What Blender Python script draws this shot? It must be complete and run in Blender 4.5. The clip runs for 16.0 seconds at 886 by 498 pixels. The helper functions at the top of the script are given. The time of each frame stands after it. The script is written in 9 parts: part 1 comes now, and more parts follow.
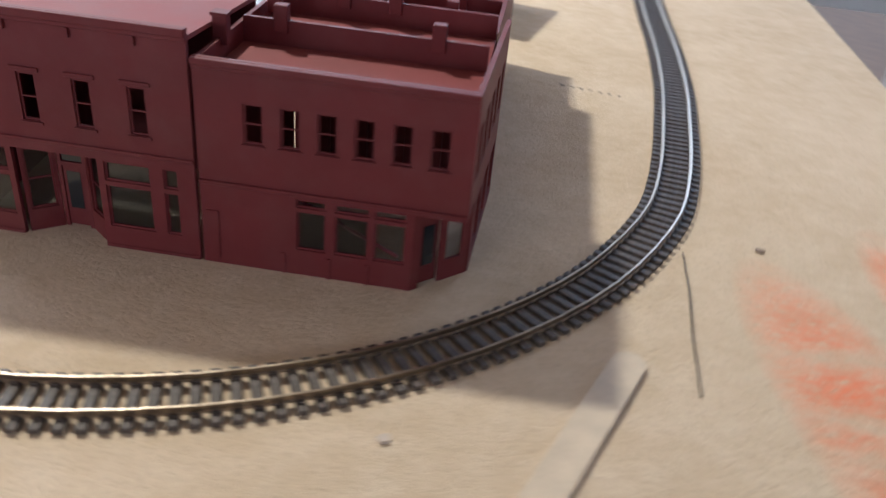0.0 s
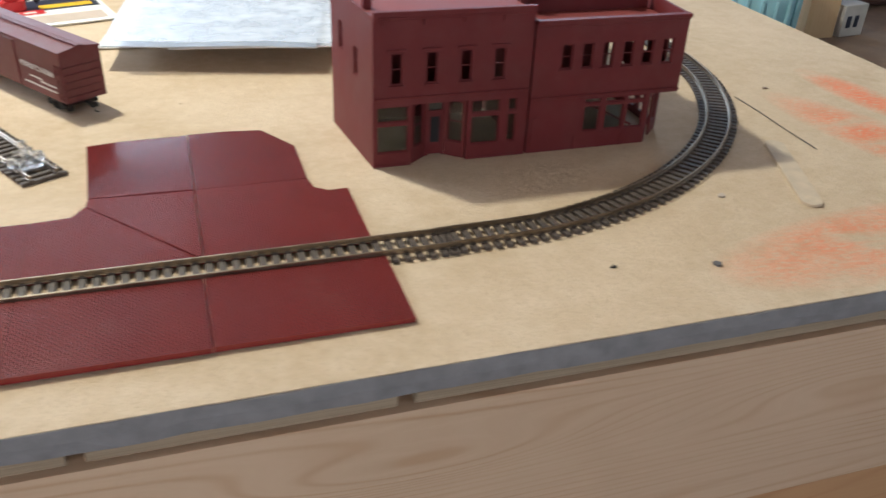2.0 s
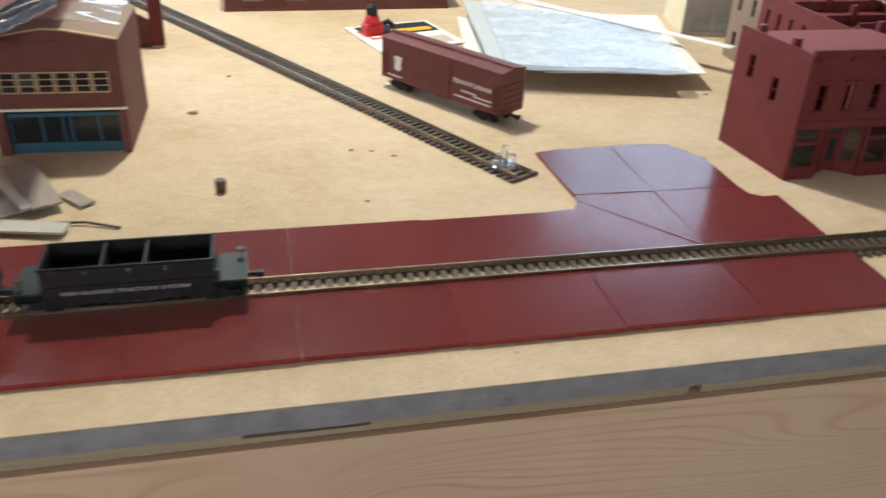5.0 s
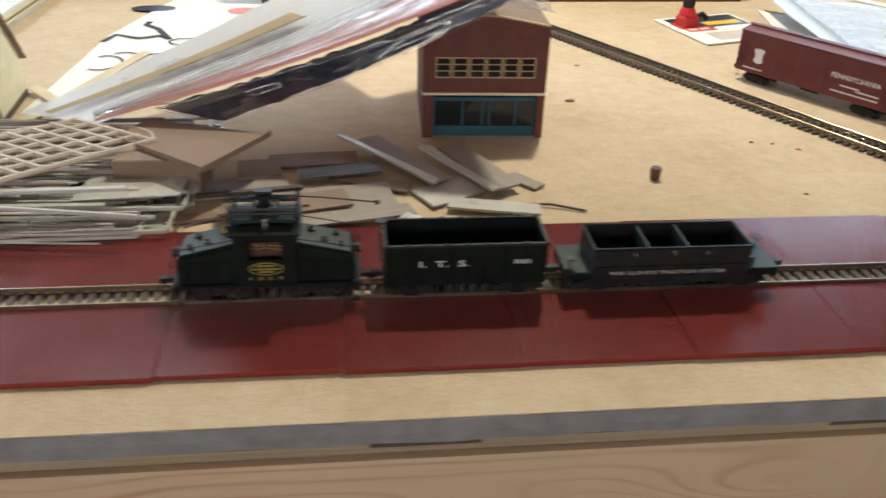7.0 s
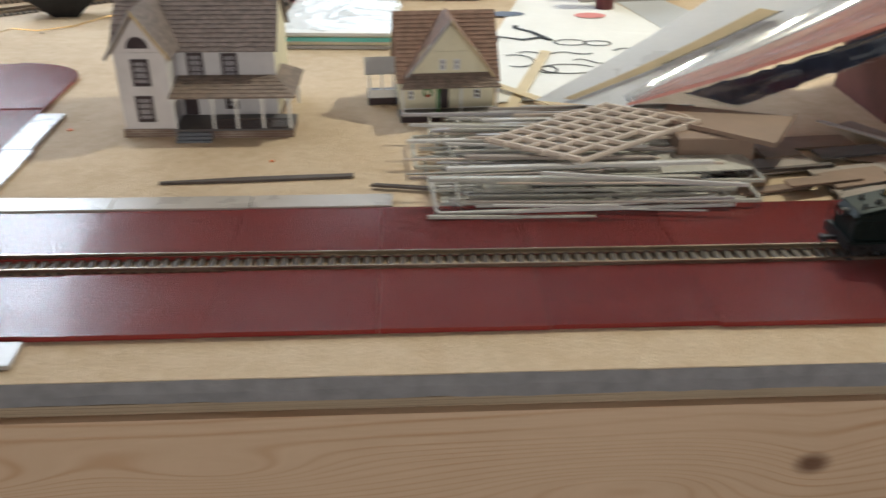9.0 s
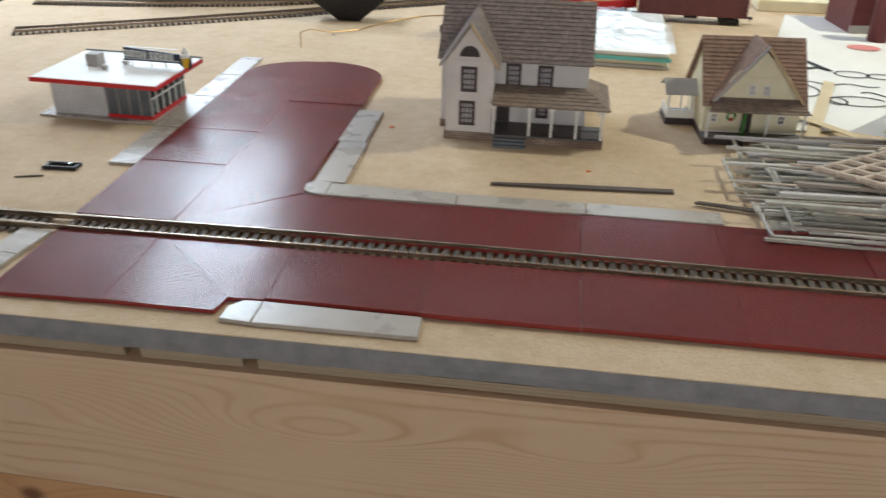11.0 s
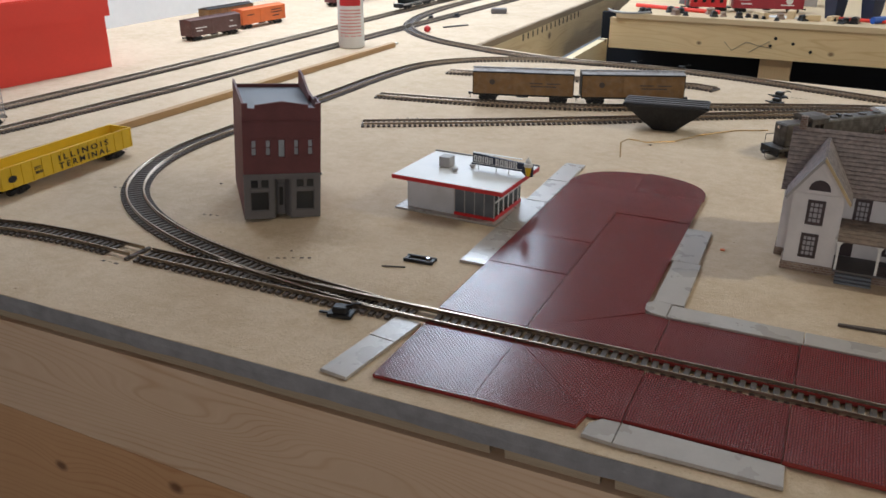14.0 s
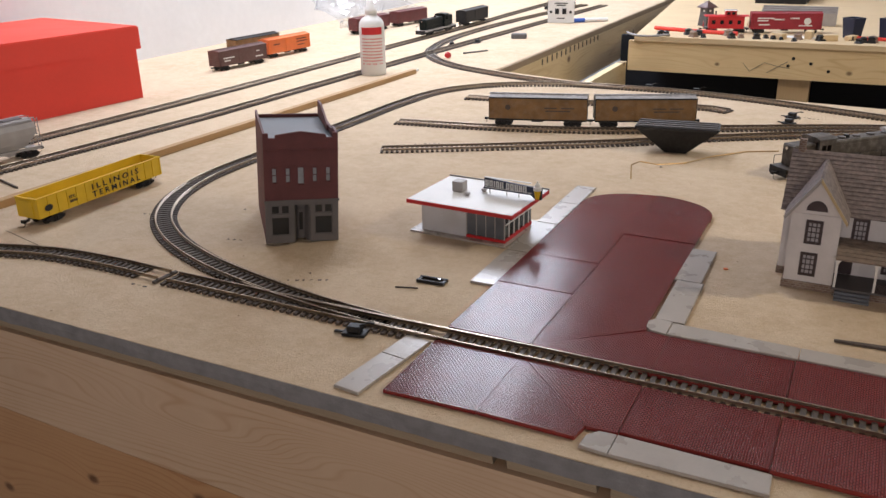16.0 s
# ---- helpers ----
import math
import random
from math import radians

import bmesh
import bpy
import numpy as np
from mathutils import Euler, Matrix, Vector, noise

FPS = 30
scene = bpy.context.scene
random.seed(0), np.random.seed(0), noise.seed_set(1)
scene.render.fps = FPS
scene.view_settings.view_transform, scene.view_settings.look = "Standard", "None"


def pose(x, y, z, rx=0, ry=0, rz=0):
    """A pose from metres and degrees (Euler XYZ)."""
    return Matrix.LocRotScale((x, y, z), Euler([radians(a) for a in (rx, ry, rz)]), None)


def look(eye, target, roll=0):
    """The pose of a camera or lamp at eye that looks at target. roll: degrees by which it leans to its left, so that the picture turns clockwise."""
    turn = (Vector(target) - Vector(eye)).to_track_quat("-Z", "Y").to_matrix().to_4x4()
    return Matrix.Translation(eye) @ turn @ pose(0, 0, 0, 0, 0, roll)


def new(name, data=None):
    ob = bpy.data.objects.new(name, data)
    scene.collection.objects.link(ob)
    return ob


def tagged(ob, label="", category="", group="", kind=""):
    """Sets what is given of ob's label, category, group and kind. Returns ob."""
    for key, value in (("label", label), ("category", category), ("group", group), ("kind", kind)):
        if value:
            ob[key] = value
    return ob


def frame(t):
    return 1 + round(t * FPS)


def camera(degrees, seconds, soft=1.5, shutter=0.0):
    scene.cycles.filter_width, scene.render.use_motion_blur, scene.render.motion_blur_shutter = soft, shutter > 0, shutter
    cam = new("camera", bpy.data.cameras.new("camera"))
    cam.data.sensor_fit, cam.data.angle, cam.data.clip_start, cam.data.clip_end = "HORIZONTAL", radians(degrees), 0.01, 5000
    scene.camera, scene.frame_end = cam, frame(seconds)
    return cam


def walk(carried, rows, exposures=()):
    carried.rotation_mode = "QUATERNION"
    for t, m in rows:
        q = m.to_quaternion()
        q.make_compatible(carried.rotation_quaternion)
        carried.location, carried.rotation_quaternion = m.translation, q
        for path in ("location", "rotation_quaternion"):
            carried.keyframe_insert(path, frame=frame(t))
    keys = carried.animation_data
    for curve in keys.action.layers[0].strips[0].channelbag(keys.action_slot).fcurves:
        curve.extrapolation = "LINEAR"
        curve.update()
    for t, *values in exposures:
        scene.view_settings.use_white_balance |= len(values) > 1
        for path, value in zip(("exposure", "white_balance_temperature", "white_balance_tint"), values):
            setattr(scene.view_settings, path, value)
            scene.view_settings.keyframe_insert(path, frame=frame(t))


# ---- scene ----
cam = camera(55.3, 16.0, shutter=0.55)
PATH = [
    (0, (1.491, -0.094, 0.214), (1.342, 1.609, -0.824), 5.8),
    (0.2, (1.429, -0.099, 0.209), (1.521, 1.597, -0.835), 5.9),
    (0.5, (1.36, -0.122, 0.208), (1.701, 1.551, -0.833), 6.1),
    (1, (1.243, -0.218, 0.229), (1.881, 1.348, -0.839), 2.5),
    (1.2, (1.217, -0.245, 0.247), (1.862, 1.314, -0.826), 2.6),
    (1.5, (1.176, -0.274, 0.246), (1.772, 1.332, -0.786), 3.2),
    (2, (1.121, -0.298, 0.25), (1.675, 1.332, -0.769), 2.5),
    (2.5, (1.053, -0.298, 0.259), (1.642, 1.332, -0.739), 1.7),
    (3, (1.013, -0.307, 0.265), (1.632, 1.334, -0.697), 2.0),
    (3.2, (0.995, -0.307, 0.266), (1.61, 1.338, -0.691), 2.1),
    (5.5, (0.777, -0.34, 0.28), (1.068, 1.366, -0.722), 2.2),
    (6, (0.718, -0.342, 0.277), (0.883, 1.374, -0.736), 1.7),
    (6.2, (0.696, -0.339, 0.276), (0.832, 1.381, -0.736), 1.7),
    (6.5, (0.658, -0.324, 0.27), (0.789, 1.41, -0.717), 1.5),
    (6.7, (0.615, -0.312, 0.267), (0.805, 1.41, -0.733), 2.0),
    (7, (0.576, -0.303, 0.27), (0.78, 1.413, -0.737), 1.9),
    (7.2, (0.53, -0.303, 0.269), (0.79, 1.43, -0.702), 2.9),
    (7.5, (0.479, -0.316, 0.284), (0.78, 1.401, -0.698), 2.8),
    (7.7, (0.439, -0.319, 0.272), (0.762, 1.391, -0.717), 2.8),
    (8, (0.373, -0.331, 0.272), (0.695, 1.369, -0.732), 2.4),
    (8.2, (0.325, -0.335, 0.27), (0.655, 1.36, -0.736), 3.0),
    (8.5, (0.275, -0.337, 0.261), (0.565, 1.38, -0.724), 2.6),
    (8.6, (0.261, -0.337, 0.257), (0.506, 1.391, -0.72), 2.0),
    (11, (0.079, -0.372, 0.266), (-0.151, 1.377, -0.678), 1.1),
    (11.5, (0.061, -0.384, 0.271), (-0.308, 1.347, -0.662), 0.5),
    (12, (0.043, -0.387, 0.276), (-0.458, 1.316, -0.646), 0.5),
    (12.5, (0.018, -0.39, 0.283), (-0.609, 1.283, -0.618), 0.3),
    (13, (0.005, -0.391, 0.291), (-0.692, 1.276, -0.566), 0.3),
    (13.5, (0.002, -0.399, 0.298), (-0.74, 1.268, -0.52), 0.3),
    (14, (0.005, -0.408, 0.305), (-0.774, 1.258, -0.481), 0.1),
    (14.5, (0.007, -0.418, 0.31), (-0.808, 1.24, -0.456), -0.2),
    (15, (0.016, -0.421, 0.315), (-0.821, 1.231, -0.44), -0.7),
    (15.5, (0.024, -0.423, 0.317), (-0.82, 1.23, -0.428), -0.9),
    (16, (0.033, -0.428, 0.318), (-0.816, 1.225, -0.421), -1.2),
]
walk(cam, [(t, look(eye, target, roll)) for t, eye, target, roll in PATH],
     exposures=[(0.0, 0.84, 5080, 10), (0.5, 0.94, 5060, 8), (1.0, 0.42, 5550, 11), (1.5, 0.76, 5250, 6), (3.2, 0.64, 5330, 4), (5.5, 0.56, 5450, 2), (6.6, 0.43, 5620, 3), (7.0, 0.43, 5650, 3), (7.5, 0.12, 5750, 4),
                (8.7, 0.22, 5620, 3), (11.0, 0.15, 5520, 1), (12.5, 0.30, 5450, 2), (14.0, -0.37, 5500, 5), (15.0, -0.24, 5780, 9), (16.0, -0.23, 5920, 12)])

# ---- light: one bare work lamp over the layout, ceiling tubes, added fill lamps ----
world = bpy.data.worlds.new("room_air")
world.use_nodes = True
world.node_tree.nodes["Background"].inputs[0].default_value = (0.9, 0.93, 1.0, 1)
world.node_tree.nodes["Background"].inputs[1].default_value = 0.08
scene.world = world


def lamp(name, kind, where, energy, color, size=0.1, size_y=None, target=None):
    data = bpy.data.lights.new(name, kind)
    data.energy, data.color = energy, color
    ob = new(name, data)
    if kind == "AREA":
        data.shape = "RECTANGLE"
        data.size, data.size_y = size, size_y or size
        ob.matrix_world = look(where, target)
    else:
        data.shadow_soft_size = size
        ob.location = where
    return ob


def narrowed(ob, degrees):
    """Limits a lamp's light to a cone of so many degrees."""
    ob.data.spread = math.radians(degrees)


WARM, COOL = (1.0, 0.85, 0.60), (0.88, 0.94, 1.0)
lamp("work_lamp", "POINT", (0.865, 0.72, 0.92), 31.0, WARM, 0.035)
lamp("tube_lamp_back", "AREA", (-1.25, 2.60, 1.35), 35.0, (0.95, 0.96, 1.0), 0.40, 1.2, (-1.22, 2.35, 0))
# Unseen fill added over the yard, its spread cut to spare the packet
narrowed(lamp("tube_lamp_yard", "AREA", (-1.15, 1.05, 1.5), 13.5, (0.97, 0.96, 0.97), 0.45, 1.0, (-1.10, 1.30, 0)), 112)
lamp("window_light_far", "AREA", (0.45, 4.08, 1.15), 14.0, (0.88, 0.94, 1.0), 1.5, 0.8, (0.45, 0.0, 1.0))
lamp("tube_lamp_middle", "AREA", (-0.15, 1.90, 1.56), 2.2, (0.95, 0.96, 1.0), 0.5, 0.4, (-0.15, 1.80, 0))
lamp("window_light_north", "AREA", (2.45, 2.75, 1.15), 10.5, (0.72, 0.86, 1.0), 0.8, 0.7, (1.2, 0.3, 0))
# Cool fill added off the east front; no window stands here
lamp("window_light_east", "AREA", (2.5, -1.5, 0.7), 1.8, COOL, 0.9, 0.9, (1.1, 0.0, -0.1))
# Low unseen fill added in front so the fascia is lit
lamp("tube_lamp_west", "AREA", (0.2, -1.6, 0.45), 9.0, (1.0, 0.83, 0.69), 1.2, 0.3, (0.1, 0.0, -0.1))


# ---- materials ----
def nodes_of(name, rough, metal=0.0, spec=0.5):
    m = bpy.data.materials.new(name)
    m.use_nodes = True
    nt = m.node_tree
    b = nt.nodes["Principled BSDF"]
    b.inputs["Roughness"].default_value = rough
    b.inputs["Metallic"].default_value = metal
    b.inputs["Specular IOR Level"].default_value = spec
    return m, nt, b


def node(nt, kind, **values):
    n = nt.nodes.new(kind)
    for k, v in values.items():
        n.inputs[k.replace("_", " ")].default_value = v
    return n


def noise_node(nt, vec, scale, detail=4.0, rough=0.55):
    n = node(nt, "ShaderNodeTexNoise", Scale=scale, Detail=detail, Roughness=rough)
    nt.links.new(vec, n.inputs["Vector"])
    return n.outputs["Fac"]


def math_node(nt, op, a, b=None, c=None):
    n = nt.nodes.new("ShaderNodeMath")
    n.operation = op
    for i, v in enumerate((a, b, c)):
        if v is None:
            continue
        if isinstance(v, (int, float)):
            n.inputs[i].default_value = v
        else:
            nt.links.new(v, n.inputs[i])
    return n.outputs[0]


def mix_node(nt, fac, a, b, blend="MIX"):
    n = nt.nodes.new("ShaderNodeMix")
    n.data_type, n.blend_type = "RGBA", blend
    for i, v in ((0, fac), (6, a), (7, b)):
        if isinstance(v, (int, float)):
            n.inputs[i].default_value = v
        elif isinstance(v, tuple):
            n.inputs[i].default_value = (*v, 1) if len(v) == 3 else v
        else:
            nt.links.new(v, n.inputs[i])
    return n.outputs[2]


def ramp_node(nt, fac, lo, hi):
    n = nt.nodes.new("ShaderNodeMapRange")
    nt.links.new(fac, n.inputs[0])
    n.inputs[1].default_value, n.inputs[2].default_value = lo, hi
    return n.outputs[0]


def bump_node(nt, b, height, strength, dist=0.001):
    n = node(nt, "ShaderNodeBump", Strength=strength, Distance=dist)
    nt.links.new(height, n.inputs["Height"])
    nt.links.new(n.outputs[0], b.inputs["Normal"])


def shade(c, k):
    return tuple(min(1.0, v * k) for v in c)


def plain(name, color, rough=0.5, metal=0.0, var=0.22, scale=40.0, fine=350.0, bump=0.15, spec=0.5, dist=0.0006, dust=0.0):
    """A painted, moulded or cast surface: broad unevenness, fine grain, a little dust."""
    m, nt, b = nodes_of(name, rough, metal, spec)
    co = nt.nodes.new("ShaderNodeTexCoord").outputs["Object"]
    info = nt.nodes.new("ShaderNodeObjectInfo").outputs["Random"]
    big, small = noise_node(nt, co, scale), noise_node(nt, co, fine, 3.0)
    col = mix_node(nt, ramp_node(nt, big, 0.3, 0.7), shade(color, 1 - var), shade(color, 1 + var))
    col = mix_node(nt, math_node(nt, "MULTIPLY", small, 0.35), col, shade(color, 0.75))
    col = mix_node(nt, math_node(nt, "MULTIPLY", info, var * 0.6), col, shade(color, 1.35))
    if dust:
        col = mix_node(nt, math_node(nt, "MULTIPLY", ramp_node(nt, noise_node(nt, co, scale * 2.3, 6.0), 0.45, 0.75), dust), col, (0.42, 0.38, 0.34))
    nt.links.new(col, b.inputs["Base Color"])
    r = math_node(nt, "ADD", math_node(nt, "MULTIPLY", big, 0.25), rough - 0.12)
    nt.links.new(r, b.inputs["Roughness"])
    bump_node(nt, b, small, bump, dist)
    return m


def timber(name, dark, light, along="X", rings=55.0, rough=0.55, knots=(), stretch=0.07, bump=0.2, eyes=(), warp_by=0.42):
    """Sawn pine: stretched bands that bend round the knots."""
    m, nt, b = nodes_of(name, rough)
    co = nt.nodes.new("ShaderNodeTexCoord").outputs["Object"]
    sep = nt.nodes.new("ShaderNodeSeparateXYZ")
    nt.links.new(co, sep.inputs[0])
    x, y, z = sep.outputs
    run = {"X": x, "Y": y, "Z": z}[along]
    across = {"X": z, "Y": z, "Z": x}[along]
    other = {"X": y, "Y": x, "Z": y}[along]
    mask = None
    for kx, kz, size in knots:
        dx = math_node(nt, "MULTIPLY", math_node(nt, "SUBTRACT", run, kx), 0.75)
        dz = math_node(nt, "SUBTRACT", across, kz)
        d = math_node(nt, "SQRT", math_node(nt, "ADD", math_node(nt, "MULTIPLY", dx, dx), math_node(nt, "MULTIPLY", dz, dz)))
        near = ramp_node(nt, d, size * 6.5, 0.0)
        across = math_node(nt, "ADD", across, math_node(nt, "MULTIPLY", math_node(nt, "MULTIPLY", near, near), size * 2.2))
        core = ramp_node(nt, d, size * 0.95, size * 0.35)
        mask = core if mask is None else math_node(nt, "MAXIMUM", mask, core)
    # long oval figures, where the saw cut across the curve of the rings
    for ex, ez, wide, high, lift in eyes:
        ux = math_node(nt, "MULTIPLY", math_node(nt, "SUBTRACT", run, ex), 1.0 / wide)
        uz = math_node(nt, "MULTIPLY", math_node(nt, "SUBTRACT", {"X": z, "Y": z, "Z": x}[along], ez), 1.0 / high)
        q = math_node(nt, "ADD", math_node(nt, "MULTIPLY", ux, ux), math_node(nt, "MULTIPLY", uz, uz))
        across = math_node(nt, "MULTIPLY_ADD", math_node(nt, "EXPONENT", math_node(nt, "MULTIPLY", q, -1.0)), lift, across)
    comb = nt.nodes.new("ShaderNodeCombineXYZ")
    nt.links.new(math_node(nt, "MULTIPLY", run, stretch), comb.inputs[0])
    nt.links.new(across, comb.inputs[1])
    nt.links.new(other, comb.inputs[2])
    warp = noise_node(nt, comb.outputs[0], 14.0, 2.0, 0.4)
    comb2 = nt.nodes.new("ShaderNodeCombineXYZ")
    nt.links.new(math_node(nt, "MULTIPLY", run, stretch * 5), comb2.inputs[0])
    nt.links.new(across, comb2.inputs[1])
    wobble = noise_node(nt, comb2.outputs[0], 45.0, 3.0, 0.5)
    wave = math_node(nt, "SINE", math_node(nt, "MULTIPLY", math_node(nt, "ADD", across, math_node(nt, "MULTIPLY_ADD", wobble, 0.25 / rings, math_node(nt, "MULTIPLY", warp, warp_by))), rings * 6.28))
    band = math_node(nt, "POWER", math_node(nt, "MULTIPLY_ADD", wave, 0.5, 0.5), 6.0)
    band = math_node(nt, "MULTIPLY", band, ramp_node(nt, noise_node(nt, comb2.outputs[0], 16.0, 3.0), 0.25, 0.68))
    fibre = noise_node(nt, comb.outputs[0], 420.0, 4.0, 0.6)
    tone = noise_node(nt, co, 5.0, 3.0)
    col = mix_node(nt, math_node(nt, "MULTIPLY", band, 0.68), light, dark)
    col = mix_node(nt, math_node(nt, "MULTIPLY", fibre, 0.45), col, shade(dark, 0.9))
    col = mix_node(nt, math_node(nt, "MULTIPLY", ramp_node(nt, tone, 0.4, 0.7), 0.3), col, shade(light, 1.12))
    if mask is not None:
        col = mix_node(nt, math_node(nt, "MULTIPLY", mask, 0.85), col, (0.09, 0.034, 0.017))
    info = nt.nodes.new("ShaderNodeObjectInfo").outputs["Random"]
    col = mix_node(nt, math_node(nt, "MULTIPLY", info, 0.2), col, dark)
    nt.links.new(col, b.inputs["Base Color"])
    bump_node(nt, b, math_node(nt, "ADD", fibre, band), bump, 0.0006)
    return m


def board_top(name):
    """Pressed fibre board: felted flecks, orange chalk rubbed over one end, small pits."""
    m, nt, b = nodes_of(name, 0.92, 0.0, 0.2)
    co = nt.nodes.new("ShaderNodeTexCoord").outputs["Object"]
    sep = nt.nodes.new("ShaderNodeSeparateXYZ")
    nt.links.new(co, sep.inputs[0])
    big = noise_node(nt, co, 9.0, 5.0)
    mid = noise_node(nt, co, 95.0, 6.0, 0.65)
    fine = noise_node(nt, co, 380.0, 5.0, 0.75)
    col = mix_node(nt, ramp_node(nt, big, 0.3, 0.7), (0.53, 0.405, 0.265), (0.63, 0.50, 0.35))
    blot = noise_node(nt, co, 34.0, 6.0, 0.6)
    col = mix_node(nt, math_node(nt, "MULTIPLY", ramp_node(nt, blot, 0.42, 0.66), 0.45), col, (0.71, 0.585, 0.435))
    col = mix_node(nt, math_node(nt, "MULTIPLY", ramp_node(nt, mid, 0.42, 0.66), 0.45), col, (0.71, 0.59, 0.44))
    col = mix_node(nt, math_node(nt, "MULTIPLY", ramp_node(nt, fine, 0.48, 0.72), 0.55), col, (0.40, 0.29, 0.20))
    # dark specks
    vor = node(nt, "ShaderNodeTexVoronoi", Scale=34.0)
    nt.links.new(co, vor.inputs["Vector"])
    spot = ramp_node(nt, vor.outputs["Distance"], 0.05, 0.03)
    col = mix_node(nt, math_node(nt, "MULTIPLY", math_node(nt, "MULTIPLY", spot, ramp_node(nt, mid, 0.50, 0.54)), 0.75), col, (0.22, 0.12, 0.07))
    # orange chalk
    streak = node(nt, "ShaderNodeMapping")
    streak.inputs["Scale"].default_value = (1.0, 2.6, 1.0)
    streak.inputs["Rotation"].default_value = (0, 0, 0.35)
    nt.links.new(co, streak.inputs["Vector"])
    patch = noise_node(nt, streak.outputs[0], 9.0, 5.0, 0.6)
    scratch = noise_node(nt, streak.outputs[0], 160.0, 3.0, 0.6)
    def rubbed(cx, cy, turn, long, wide):
        ca, sa = math.cos(turn), math.sin(turn)
        dx, dy = math_node(nt, "SUBTRACT", sep.outputs[0], cx), math_node(nt, "SUBTRACT", sep.outputs[1], cy)
        u = math_node(nt, "ADD", math_node(nt, "MULTIPLY", dx, ca / long), math_node(nt, "MULTIPLY", dy, sa / long))
        v = math_node(nt, "ADD", math_node(nt, "MULTIPLY", dx, -sa / wide), math_node(nt, "MULTIPLY", dy, ca / wide))
        q = math_node(nt, "ADD", math_node(nt, "MULTIPLY", u, u), math_node(nt, "MULTIPLY", v, v))
        return ramp_node(nt, q, 1.6, 0.1)

    where = None
    for at in ((1.545, 0.047, 0.08, 0.120, 0.034), (1.648, 0.160, -1.33, 0.110, 0.030), (1.650, 0.075, 0.3, 0.070, 0.034), (1.697, 0.262, -1.45, 0.066, 0.020)):
        where = rubbed(*at) if where is None else math_node(nt, "MAXIMUM", where, rubbed(*at))
    chalk = math_node(nt, "MULTIPLY", where, math_node(nt, "MULTIPLY", ramp_node(nt, patch, 0.30, 0.50), ramp_node(nt, scratch, 0.25, 0.55)))
    col = mix_node(nt, math_node(nt, "MULTIPLY", chalk, 0.9), col, (0.78, 0.22, 0.10))
    nt.links.new(col, b.inputs["Base Color"])
    bump_node(nt, b, math_node(nt, "ADD", mid, math_node(nt, "MULTIPLY", fine, 0.7)), 0.7, 0.0016)
    return m


